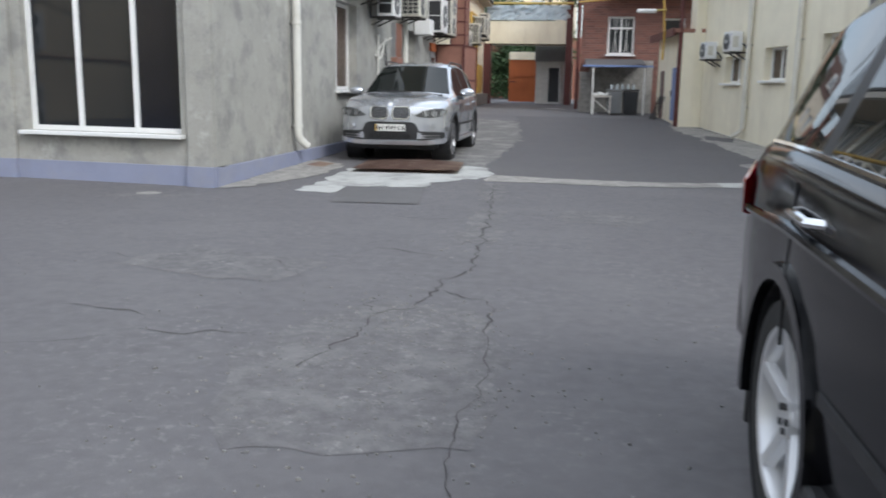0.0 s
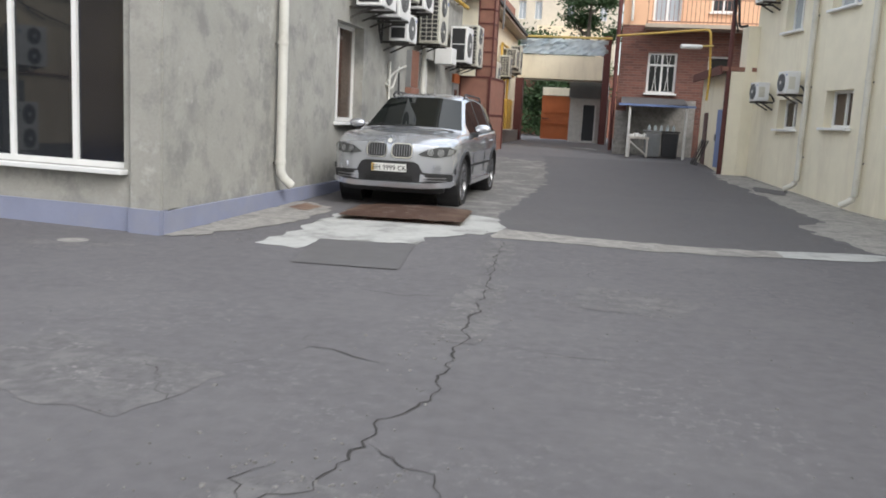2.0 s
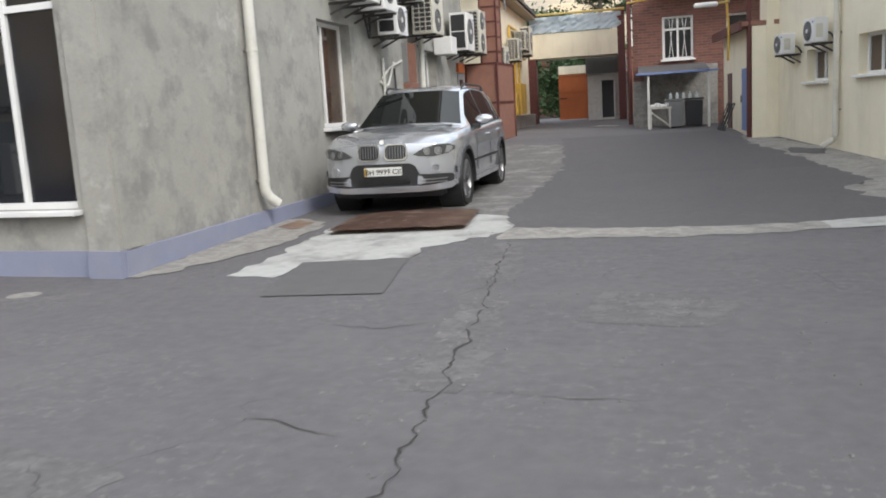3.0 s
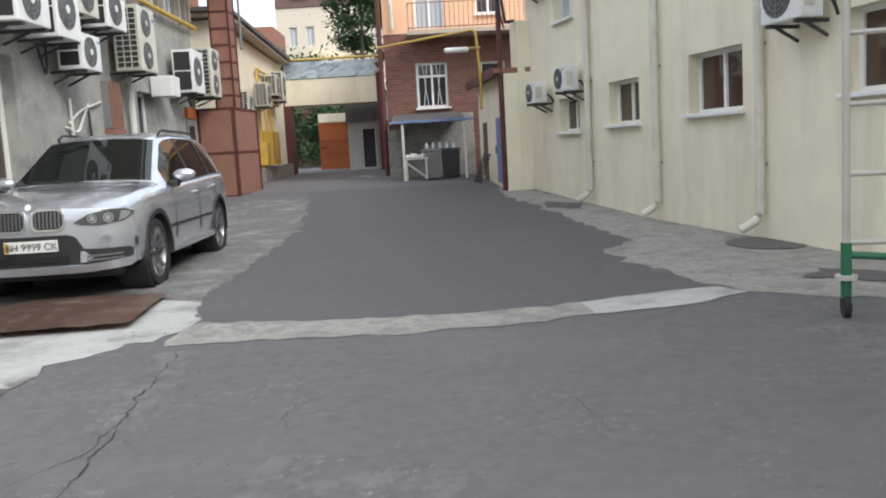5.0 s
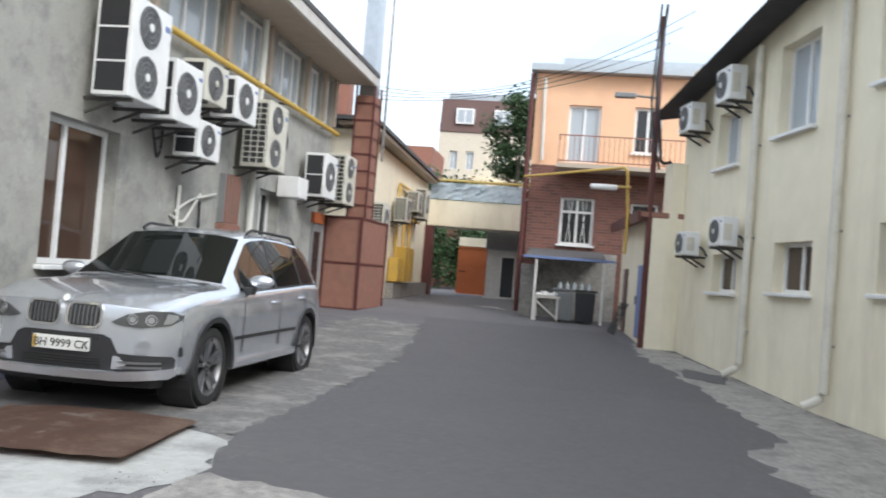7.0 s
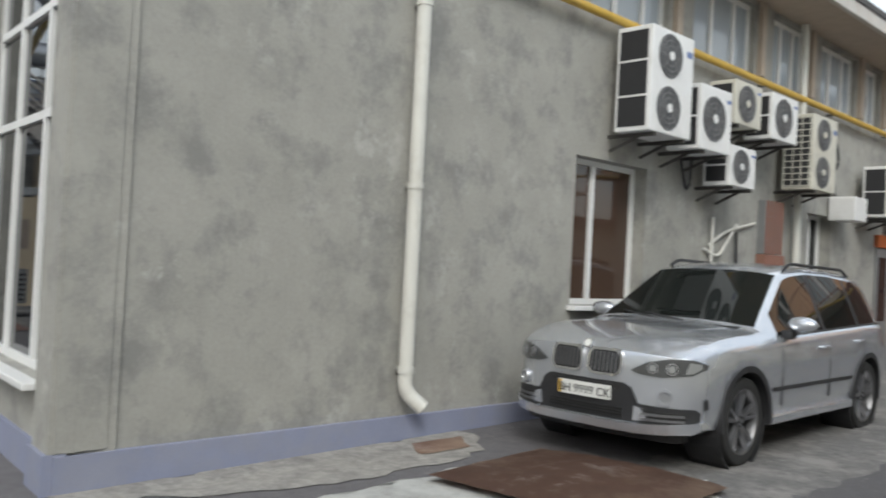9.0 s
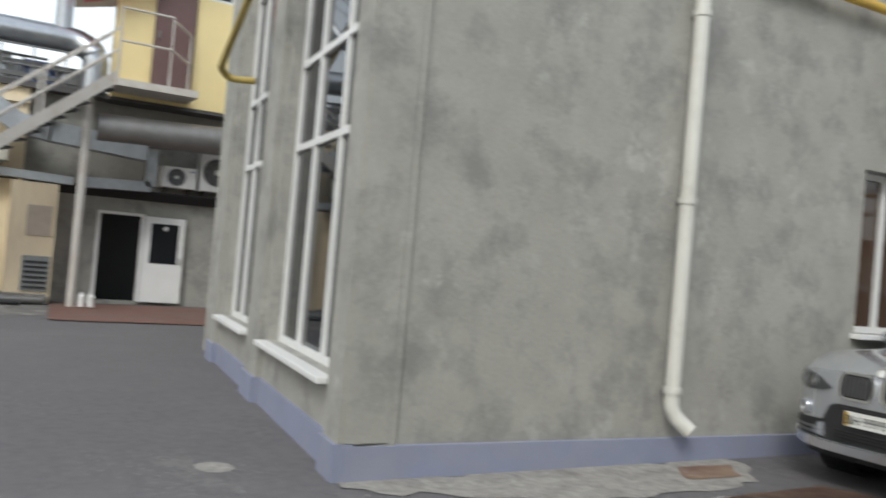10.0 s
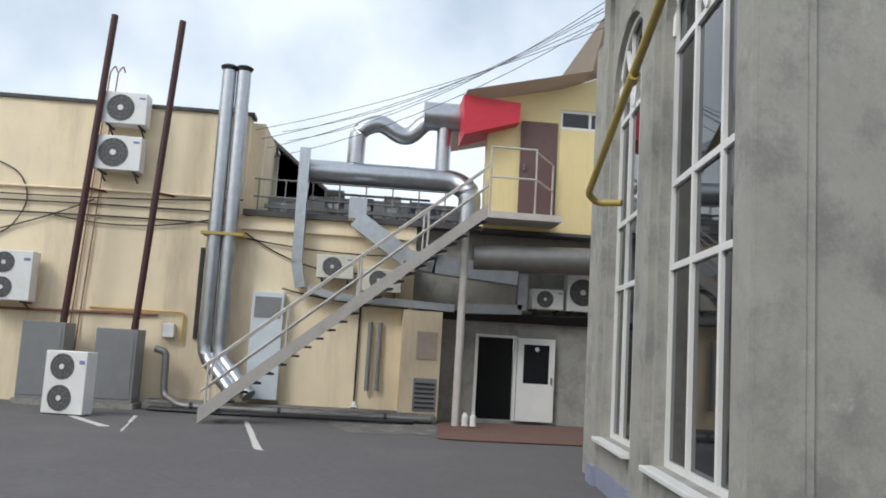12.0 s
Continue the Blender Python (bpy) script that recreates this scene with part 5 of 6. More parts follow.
def ellipsoid(bm, cc, r, seg=16):
    bmesh.ops.create_uvsphere(bm, u_segments=seg, v_segments=10, radius=1, matrix=Matrix.Translation(cc) @ Matrix.Diagonal((*r, 1)))
    return bm


def patch(poly, F, out, depth=0.03, back=False):
    """A plate in the outline (y, z), bent onto the curved front of a car and standing proud of it by out."""
    bm = B()
    f = bm.faces.new([bm.verts.new((0, y, z)) for y, z in poly])
    lo, hi = min(p[0] for p in poly), max(p[0] for p in poly)
    for k in range(1, int((hi - lo) / 0.05) + 1):
        bmesh.ops.bisect_plane(bm, geom=bm.verts[:] + bm.edges[:] + bm.faces[:], plane_co=(0, lo + 0.05 * k, 0), plane_no=(0, 1, 0))
    res = bmesh.ops.extrude_face_region(bm, geom=bm.faces[:])
    inner = {v for v in res["geom"] if isinstance(v, bmesh.types.BMVert)}
    for v in bm.verts:
        v.co.x = F - nose(v.co.y) - lean(v.co.z) + (out if v in inner else out - depth)
        if back:
            v.co.x = -v.co.x
    bmesh.ops.recalc_face_normals(bm, faces=bm.faces)
    return bm


def mirrored(poly, s):
    return [(s * y, z) for y, z in poly]


def rounded(y0, z0, y1, z1, r, n=4):
    """A rectangle with round corners, as (y, z)."""
    out = []
    for (cy, cz), a0 in zip(((y1 - r, z1 - r), (y0 + r, z1 - r), (y0 + r, z0 + r), (y1 - r, z0 + r)), (0, 90, 180, 270)):
        out += [(cy + r * math.cos(radians(a0 + 90 * k / n)), cz + r * math.sin(radians(a0 + 90 * k / n))) for k in range(n + 1)]
    return out


suv, half, _p, _s = car(
    "silver sport utility car parked close to the grey wall", pose(-2.62, 15.17, 0.055, 0, 0, -90) @ Matrix.Scale(0.92, 4), M_SILVER, 4.86, 1.93,
    [(-2.43, 1.06), (-2.2, 1.14), (-1.5, 1.13), (0.6, 1.06), (1.0, 1.05), (1.7, 1.03), (2.1, 0.98), (2.43, 0.90)],
    [(-2.43, 1.09), (-2.36, 1.16), (-2.08, 1.55), (-1.95, 1.61), (-1.6, 1.68), (-1.0, 1.72), (-0.4, 1.73), (0.0, 1.70), (0.22, 1.655), (0.55, 1.45), (1.02, 1.15), (1.12, 1.125), (1.6, 1.10), (2.0, 1.055), (2.25, 1.0), (2.43, 0.93)],
    (-1.48, 1.45), 0.375, (-2.0, 0.72), ((-1.36, -1.30), (-0.42, -0.34)), (0.24, 1.0), (-2.34, -2.08), M_ALLOYD, 5, True, M_DARK, 0.34)
F = 2.43
part("bumper_trim", patch([(-0.5, 0.385), (0.5, 0.385), (0.5, 0.53), (0.43, 0.66), (0.36, 0.69), (-0.36, 0.69), (-0.43, 0.66), (-0.5, 0.53)], F, 0.012), M_DARK, suv, "black bumper intake")
for s in (-1, 1):
    part("bumper_wing", patch(mirrored([(0.48, 0.386), (0.84, 0.40), (0.9, 0.43), (0.905, 0.50), (0.88, 0.525), (0.48, 0.54)], s), F, 0.011), M_DARK, suv, "black bumper wing")
    part("lip_end", patch(mirrored([(0.5, 0.305), (0.88, 0.33), (0.93, 0.37), (0.92, 0.425), (0.7, 0.40), (0.5, 0.385)], s), F, 0.058, 0.12), M_SILVER, suv)
for k in range(4):
    part("intake_slat", patch(rounded(-0.36, 0.405 + 0.024 * k, 0.36, 0.415 + 0.024 * k, 0.004, 2), F, 0.018), M_INK_DARK, suv)
part("intake_slat", patch(rounded(-0.34, 0.635, 0.34, 0.67, 0.012, 2), F, 0.016), M_INK_DARK, suv)
part("bumper_lip", patch(rounded(-0.52, 0.305, 0.52, 0.378, 0.02, 2), F, 0.06, 0.12), M_SILVER, suv)
part("lower_apron", patch(rounded(-0.78, 0.24, 0.78, 0.33, 0.03, 2), F, -0.06, 0.1), M_DARK, suv)
for s in (-1, 1):
    kd = part("kidney_grille", patch(mirrored(rounded(0.03, 0.735, 0.345, 0.955, 0.065), s), F, 0.03, 0.06), M_CHROME, suv, "chrome-framed kidney grille")
    part("grille_opening", patch(mirrored(rounded(0.05, 0.755, 0.325, 0.935, 0.052), s), F, 0.033, 0.04), M_INK_DARK, kd)
    for q in range(7):
        yy = 0.075 + 0.0375 * q
        part("grille_slat", patch(mirrored(rounded(yy - 0.006, 0.765, yy + 0.006, 0.925, 0.004, 1), s), F, 0.042, 0.03), M_ALLOYD, kd)
    lamp = [(0.42, 0.80), (0.5, 0.775), (0.68, 0.765), (0.86, 0.795), (0.915, 0.84), (0.92, 0.885), (0.86, 0.915), (0.72, 0.915), (0.55, 0.875)]
    hd = part("headlight", patch(mirrored(lamp, s), F, 0.012, 0.05), M_LAMPD, suv, "clear glass headlight", smooth=True)
    for y, rr in ((0.60, 0.05), (0.74, 0.055)):
        x = F - nose(y) - lean(0.835)
        part("lamp_ring", ring(B(), (x + 0.008, s * y, 0.835), (1, s * 0.45, 0.12), rr * 0.72, rr * 0.9, 0.008, 22), M_ALLOYD, hd)
        part("lamp_lens", disc(B(), (x + 0.01, s * y, 0.835), (1, s * 0.45, 0.12), rr * 0.55, 0.012, 20), M_LAMP, hd)
    part("indicator", patch(mirrored([(0.82, 0.80), (0.87, 0.81), (0.905, 0.85), (0.90, 0.885), (0.84, 0.895)], s), F, 0.016, 0.02), M_LAMP, hd, "pale corner indicator")
    x = F - nose(0.70) - lean(0.6)
    fg = part("fog_lamp", ring(B(), (x - 0.005, s * 0.70, 0.61), (1, s * 0.5, 0), 0.045, 0.064, 0.025, 22), M_SILVER, suv)
    part("fog_lens", disc(B(), (x + 0.002, s * 0.70, 0.61), (1, s * 0.5, 0), 0.047, 0.02, 20), M_LAMP, fg)
    part("side_intake", patch(mirrored([(0.50, 0.405), (0.82, 0.415), (0.85, 0.485), (0.54, 0.50)], s), F, 0.016, 0.03), M_INK_DARK, suv)
    part("intake_panel", patch(mirrored([(0.46, 0.405), (0.56, 0.41), (0.58, 0.45), (0.52, 0.51), (0.47, 0.52)], s), F, 0.024, 0.03), M_SILVER, suv)
    for z in (0.425, 0.465):
        part("intake_blade", patch(mirrored([(0.52, z - 0.010), (0.83, z - 0.006), (0.83, z + 0.012), (0.52, z + 0.010)], s), F, 0.026, 0.02), M_ALLOYD, suv)
    part("reflector", patch(mirrored([(0.925, 0.52), (0.94, 0.53), (0.935, 0.61), (0.92, 0.60)], s), F, 0.008, 0.02), M_DARK, suv)
    part("bonnet_crease", tube(B(), [(2.18, s * 0.36, 1.003), (1.7, s * 0.5, 1.098), (1.1, s * 0.6, 1.128)], 0.012, 8), M_SILVER, suv, smooth=True)
    part("wiper", tube(B(), [(1.06, s * 0.12, 1.16), (0.98, s * 0.12 - 0.45, 1.205)], 0.01, 6), M_DARK, suv)
part("scuttle", box(B(), 0.99, -0.68, 1.105, 1.13, 0.68, 1.148, 0.012), M_DARK, suv)
pt_ = part("number_plate", patch(rounded(-0.26, 0.535, 0.26, 0.65, 0.008, 2), F, 0.034, 0.03), M_PLATE, suv, "white number plate with black characters")
part("plate_strip", patch(rounded(-0.256, 0.54, -0.222, 0.645, 0.003, 1), F, 0.037, 0.01), M_YPIPE, pt_)
part("badge", disc(B(), (F - 0.03, 0, 0.975), (1, 0, 0.5), 0.04, 0.02, 20), M_PLATE, suv)
part("badge_rim", ring(B(), (F - 0.028, 0, 0.975), (1, 0, 0.5), 0.034, 0.045, 0.016, 20), M_CHROME, suv)
cu = bpy.data.curves.new("plate_text", "FONT")
cu.body, cu.size, cu.align_x, cu.extrude = "BH 9999 CK", 0.098, "CENTER", 0.001
cu.materials.append(M_INK_DARK)
tx = new("plate_text", cu)
tx.parent = pt_
tx.matrix_basis = Matrix.Translation((F + 0.0365, 0.012, 0.557)) @ Euler((radians(90), 0, radians(90))).to_matrix().to_4x4()

dk, dhalf, _p, _s = car(
    "black sport utility car with alloy wheels beside the path", pose(1.764, 1.053, 0, 0, 0, -90) @ Matrix.Scale(0.926, 4), M_BLACKP, 4.9, 1.92,
    [(-2.45, 1.06), (-2.2, 1.16), (-1.5, 1.17), (0.7, 1.10), (1.1, 1.08), (1.8, 1.02), (2.45, 0.90)],
    [(-2.45, 1.10), (-2.38, 1.2), (-2.05, 1.58), (-1.8, 1.66), (-1.3, 1.72), (-0.5, 1.75), (0.1, 1.72), (0.3, 1.65), (1.1, 1.15), (1.25, 1.12), (1.8, 1.06), (2.2, 1.0), (2.45, 0.92)],
    (-1.30, 1.45), 0.375, (-1.9, 0.75), ((-1.30, -1.20), (-0.34, -0.24)), (0.3, 1.08), (-2.36, -2.1), M_ALLOY, 5, False, M_BLACKP, 0.33)
for s in (-1, 1):
    part("tail_light", patch(mirrored([(0.62, 0.98), (0.66, 0.9), (0.86, 0.87), (0.94, 0.9), (0.95, 1.02), (0.9, 1.09), (0.7, 1.08)], s), 2.45, 0.012, 0.04, True), M_TAIL, dk, "red tail light", smooth=True)
    part("reverse_lens", patch(mirrored([(0.70, 1.085), (0.9, 1.095), (0.93, 1.04), (0.72, 1.03)], s), 2.45, 0.018, 0.03, True), M_LAMP, dk, "clear upper lens of the tail light")
    part("mud_flap", box(B(), -1.79, s * 0.80 - 0.13, 0.17, -1.76, s * 0.80 + 0.13, 0.52, 0.008), M_DARK, dk)
    part("fender_flare", tube(B(), [(-2.0, s * 0.925, 0.93), (-1.3, s * 0.955, 0.965), (0.8, s * 0.95, 0.93), (2.0, s * 0.925, 0.88)], 0.02, 8), M_BLACKP, dk, smooth=True)
part("rear_bumper", patch(rounded(-0.9, 0.36, 0.9, 0.64, 0.06), 2.45, 0.04, 0.12, True), M_BLACKP, dk, smooth=True)
rp = part("rear_plate", patch(rounded(-0.26, 0.78, 0.26, 0.89, 0.008, 2), 2.45, 0.02, 0.03, True), M_PLATE, dk)


# ---- back yard: yellow house with ducts and stair ----
BX = -18.0
YB = pose(BX, 0, 0, 0, 0, 90)            # u is world y, the face looks towards +x
yb = structure("wall_yellow_tall", box(B(), -16, 0, 0, 4.2, 0.4, 6.55), M_YELL, YB, "tall warm-yellow rendered wall with stains")
part("coping", box(B(), -16.1, -0.06, 6.55, 4.28, 0.46, 6.63), M_ROOF, yb)
yl = structure("wall_yellow_low", box(B(), 4.2, 0, 0, 8.1, 0.4, 4.3), M_YELL, YB, "low warm-yellow rendered wall below the ducts")
part("roof_edge", box(B(), 4.22, -0.12, 4.3, 9.6, 4.5, 4.42), M_ROOF, yl)
part("end_wall", box(B(), 4.2, 0.4, 4.43, 4.5, 5, 6.5), M_YELL, yl)
part("cornice", box(B(), 4.2, -0.1, 3.98, 8.1, -0.002, 4.1), M_YELL, yl)
yg = structure("wall_grey_back", holed(7, 0, 4.35, 0.4, [(1.5, 0.08, 2.45, 1.95)]), M_GREY, YB @ pose(8.1, 0.3, 0), "grey rendered wall under the stair landing")
# black boxes put the doorway's darkness into colour
structure("door_recess", box(B(), 9.5, 1.6, 0, 10.7, 1.7, 2.1), M_INK_DARK, YB, "black panel painting the unlit room behind the open door", "wall")
structure("door_room", box(B(), 9.3, 0.71, 0, 9.58, 1.6, 2.1), M_INK_DARK, YB, "black panel painting the unlit side of the doorway", "wall")
do = thing("entrance_door", "white plastic door standing open against the wall", "door", YB @ pose(9.6, 0.2, 0.1))
for a, b in ((0.0, 0.06), (0.89, 0.95)):
    part("door_frame", box(B(), a, 0.0, 0, b, 0.12, 1.9), M_PVC, do)
part("door_head", box(B(), 0.06, 0, 1.84, 0.89, 0.12, 1.9), M_PVC, do)
lf = part("door_leaf", box(B(), 0.96, -0.06, 0.0, 1.82, 0.0, 1.86, 0.008), M_PVC, do)
part("pane", box(B(), 1.1, -0.067, 0.85, 1.68, -0.055, 1.72), G_WIN, lf)
part("handle", box(B(), 1.73, -0.1, 0.85, 1.76, -0.06, 1.0), M_GALVD, lf)
part("sticker", disc(B(), (1.4, -0.07, 1.62), (0, -1, 0), 0.05, 0.006, 16), M_WHITE, lf)
bay = structure("wall_bay", box(B(), 7.9, -0.5, 0, 8.75, 0.3, 2.4), M_YELL, YB, "projecting yellow corner of the lower wall")
vt = thing("vent_panel", "dark louvred hatch low in the wall", "vent", YB @ pose(8.2, -0.5, 0.25))
part("frame", box(B(), 0, -0.03, 0, 0.5, -0.002, 0.7), M_GREYM, vt)
for k in range(6):
    part("slat", box(B(), 0.04, -0.05, 0.06 + 0.1 * k, 0.46, -0.03, 0.1 + 0.1 * k), M_DARK, vt)
for u, mt_ in ((0.0, M_SOFFIT),):
    hp = thing("hatch", "beige painted hatch in the wall", "hatch", YB @ pose(8.22, -0.5, 1.35))
    part("panel", box(B(), 0, -0.02, 0, 0.45, -0.002, 0.6), mt_, hp)
kb = structure("wall_kerb", box(B(), 2.6, -0.75, 0, 8.7, 0, 0.2, 0.03), M_MARG, YB, "dirty concrete kerb along the yellow wall", "kerb")
# clad upper storey
def clad_top(u):
    return 7.3 + 0.23 * min(u, 2.2) + 1.4 * max(0.0, min(u - 2.2, 0.25))


uc = structure("wall_clad", holed(5.5, 4.35, 8.2, 0.35, [(1.65, 6.75, 2.9, 7.2)], clad_top), M_CLAD, YB @ pose(9.55, -0.35, 0), "yellow vertical cladding of the upper storey")
for k in range(46):
    part("batten", box(B(), 0.06 + 0.118 * k, -0.012, 4.36, 0.09 + 0.118 * k, -0.001, 6.7 if 1.6 < 0.075 + 0.118 * k < 2.95 else clad_top(0.06 + 0.118 * k) - 0.02), M_CLAD, uc)
window(uc, 1.65, 6.75, 2.9, 7.2, 0.03, (2.35,), (), glass=G_WIN, name="window_40", sill=False)
part("underside", box(B(), 0, 0.0, 4.28, 5.5, 4, 4.345), M_ROOF, uc)
ud = thing("landing_door", "brown steel door at the head of the stair", "door", YB @ pose(10.3, -0.42, 4.7))
part("leaf", box(B(), 0, 0, 0, 0.84, 0.05, 2.15), M_BROWN, ud)
part("handle", box(B(), 0.08, -0.05, 1.0, 0.11, 0, 1.15), M_GALVD, ud)
er = B()
v = [er.verts.new(p) for p in ((8.95, -1.1, 7.25), (11.7, -1.15, 7.9), (12.0, -1.2, 9.3), (15, -1.2, 10.5), (15, 5, 10.5), (12.0, 5, 9.3), (11.7, 5, 7.9), (8.95, 5, 7.25))]
er.faces.new((v[0], v[1], v[6], v[7])), er.faces.new((v[1], v[2], v[5], v[6])), er.faces.new((v[2], v[3], v[4], v[5]))
bmesh.ops.solidify(er, geom=er.faces[:], thickness=0.12)
eo = structure("eave_roof", er, M_SOFFIT, YB, "beige soffit of the sloping eave", "roof")
rp = thing("red_cowl", "red sheet-metal cowl on the duct outlet", "duct cowl", YB)
rb2 = B()
v = [rb2.verts.new(p) for p in ((8.95, -0.9, 6.3), (10.2, -0.75, 6.72), (10.2, -0.75, 7.15), (8.9, -0.9, 7.2), (8.95, 0.3, 6.3), (10.2, 0.3, 6.72), (10.2, 0.3, 7.15), (8.9, 0.3, 7.2))]
for q in ((0, 1, 2, 3), (5, 4, 7, 6), (4, 0, 3, 7), (1, 5, 6, 2), (3, 2, 6, 7), (4, 5, 1, 0)):
    rb2.faces.new([v[i] for i in q])
part("panel", rb2, M_RED, rp)

# stair: two stringers, treads, rails, landing
st = thing("steel_stair", "pale painted steel stair up to a landing", "stair")
A0, A1 = Vector((-14.85, 4.2, 0.02)), Vector((-16.75, 9.55, 4.5))
dn = (A1 - A0)
sd = Vector((-dn.y, dn.x, 0)).normalized() * -0.8
sd = Vector((-abs(sd.x), -abs(sd.y) * 0.2, 0))
for o in (Vector(), sd):
    q = B()
    c8 = [q.verts.new(p + o + Vector((dx, 0, dz))) for p in (A0, A1) for dx, dz in ((-0.03, -0.02), (0.03, -0.02), (0.03, 0.26), (-0.03, 0.26))]
    for f in ((0, 1, 2, 3), (7, 6, 5, 4), (0, 4, 5, 1), (1, 5, 6, 2), (2, 6, 7, 3), (3, 7, 4, 0)):
        q.faces.new([c8[i] for i in f])
    bmesh.ops.recalc_face_normals(q, faces=q.faces)
    part("stringer", q, M_STEEL, st)
for k in range(1, 25):
    p = A0.lerp(A1, k / 25)
    q = B()
    box(q, -0.36, -0.13, -0.02, 0.36, 0.13, 0.02)
    bmesh.ops.transform(q, matrix=Matrix.Translation(p + sd * 0.5 + Vector((0, 0, 0.02))) @ pose(0, 0, 0, 0, 0, 14), verts=q.verts)
    part("tread", q, M_DARK, st)
for o in (Vector(), sd):
    for h in (0.55, 0.98):
        part("handrail", tube(B(), [A0 + o + Vector((0, 0, h)), A1 + o + Vector((0, 0, h + 0.12))], 0.022, 8), M_STEEL, st)
    for k in range(5):
        p = A0.lerp(A1, 0.02 + k * 0.245) + o
        part("post", tube(B(), [p, p + Vector((0, 0, 1.02))], 0.022, 8), M_STEEL, st)
part("landing", box(B(), -17.6, 9.5, 4.42, -16.6, 11.1, 4.56), M_STEEL, st)
for pts in ([(-16.62, 9.52, 4.56), (-16.62, 9.52, 5.95), (-16.62, 10.5, 5.95), (-16.62, 10.5, 4.56)], [(-16.62, 10.5, 5.9), (-17.5, 11.05, 5.85)], [(-16.62, 9.52, 5.3), (-16.62, 10.5, 5.3), (-17.5, 11.05, 5.25)], [(-17.5, 11.05, 4.56), (-17.5, 11.05, 5.85)]):
    part("landing_rail", tube(B(), pts, 0.022, 8), M_STEEL, st)
co = thing("steel_column", "white painted steel column under the landing", "column", pose(-17.0, 9.1, 0))
part("shaft", tube(B(), [(0, 0, 0), (0, 0, 4.25)], 0.085, 14), M_STEEL, co, smooth=True)


def duct(name, label, pts, r, material=M_GALV, rect=False, rings=0, rr=0.3):
    d = thing(name, label, "duct", None, "ventilation ducts")
    if rect:
        for i, (a, b) in enumerate(zip(pts, pts[1:])):
            part("duct_section", bar(B(), a, b, r, r * 0.8), material, d)
    else:
        part("duct_pipe", tube(B(), bend(pts, rr, 6), r, 18), material, d, smooth=True)
        for a, b in zip(pts, pts[1:]):
            a, b = Vector(a), Vector(b)
            n = int((b - a).length / 0.9)
            for k in range(1, n):
                part("seam", ring(B(), a.lerp(b, k / n), b - a, r * 0.97, r * 1.035, 0.035, 18), material, d)
    return d


for y in (3.72, 4.04):
    f = duct("flue_pipe", "tall galvanised twin flue on the yellow wall", [(-17.55, y, 7.5), (-17.55, y, 1.2), (-17.1, y + 0.75, 0.4)], 0.155, rr=0.25)
    part("cap", tube(B(), [(-17.55, y, 7.35), (-17.55, y, 7.5), (-17.55, y, 7.54)], [0.12, 0.2, 0.14], 16), M_DARK, f)
fb = thing("flue_bracket", "yellow steel clamp round the twin flues", "bracket", pose(-17.75, 3.45, 3.75))
part("clamp", box(B(), -0.2, 0, 0, 0.38, 0.9, 0.06), M_OPIPE, fb)
duct("roof_duct", "long shiny round duct above the low roof", [(-18.2, 5.5, 5.45), (-18.2, 8.9, 5.45), (-18.0, 9.25, 5.2), (-18.0, 9.25, 4.4)], 0.26, rr=0.4)
duct("curved_duct", "twisted round duct rising to the red cowl", [(-18.3, 6.6, 5.7), (-18.3, 6.6, 6.5), (-18.3, 7.1, 6.75), (-18.3, 7.75, 6.35), (-18.3, 8.2, 6.9), (-18.3, 9.1, 6.95)], 0.2, rr=0.35)
duct("outlet_duct", "wide round duct end at the red cowl", [(-18.2, 8.1, 6.95), (-18.2, 9.0, 6.95)], 0.33)
duct("drop_duct", "round duct dropping beside the cowl", [(-18.2, 8.6, 6.8), (-18.2, 8.6, 5.6)], 0.17)
duct("duct", "square galvanised duct down the yellow wall", [(-17.75, 5.5, 5.85), (-17.75, 5.5, 3.3), (-17.75, 5.62, 2.75)], 0.28, rect=True)
duct("duct", "square duct slanting down under the stair", [(-17.5, 6.75, 4.75), (-17.5, 6.75, 4.3), (-17.4, 7.9, 3.5), (-17.3, 8.5, 3.4), (-17.3, 10.3, 3.25)], 0.48, rect=True)
duct("duct", "square duct elbow above the door", [(-17.4, 10.45, 3.5), (-17.4, 10.45, 2.55), (-17.4, 9.2, 2.5)], 0.26, rect=True)
duct("duct", "low square duct along the wall", [(-17.75, 5.8, 2.75), (-17.7, 6.4, 2.6), (-17.6, 9.0, 2.5)], 0.2, rect=True)
duct("wide_duct", "dull wide round duct under the landing", [(-17.2, 9.3, 3.6), (-17.2, 14.0, 3.75)], 0.3, M_GALVD)
for y in (7.2, 7.42):
    duct("drain_pipe", "dark cast drain pipe on the yellow wall", [(-17.9, y, 2.1), (-17.9, y, 0.6)], 0.05, M_GREYM)
# units and boxes along the wall
AW = lambda y, z, w, h, d=0.4, out=0.14, **k: aircon("air_conditioner", YB @ pose(y, -out, z), w, h, d, side="none", **k)
AW(1.1, 6.02, 0.95, 0.7, label="white air-conditioner unit high on the yellow wall")
AW(1.02, 5.0, 1.0, 0.75, label="white air-conditioner unit below another one")
AW(-0.95, 2.08, 1.0, 1.05, fans=2, label="white two-fan air-conditioner unit on the yellow wall")
AW(5.95, 2.98, 0.8, 0.5, label="old air-conditioner unit behind the stair", material=M_IVORY)
AW(6.95, 2.75, 0.85, 0.5, label="air-conditioner unit behind the slanting duct", material=M_IVORY)
AW(11.55, 2.62, 0.85, 0.85, out=-0.16, label="large air-conditioner unit in the shade above the door")
AW(10.75, 2.62, 0.72, 0.45, out=-0.16, label="small air-conditioner unit in the shade above the door")
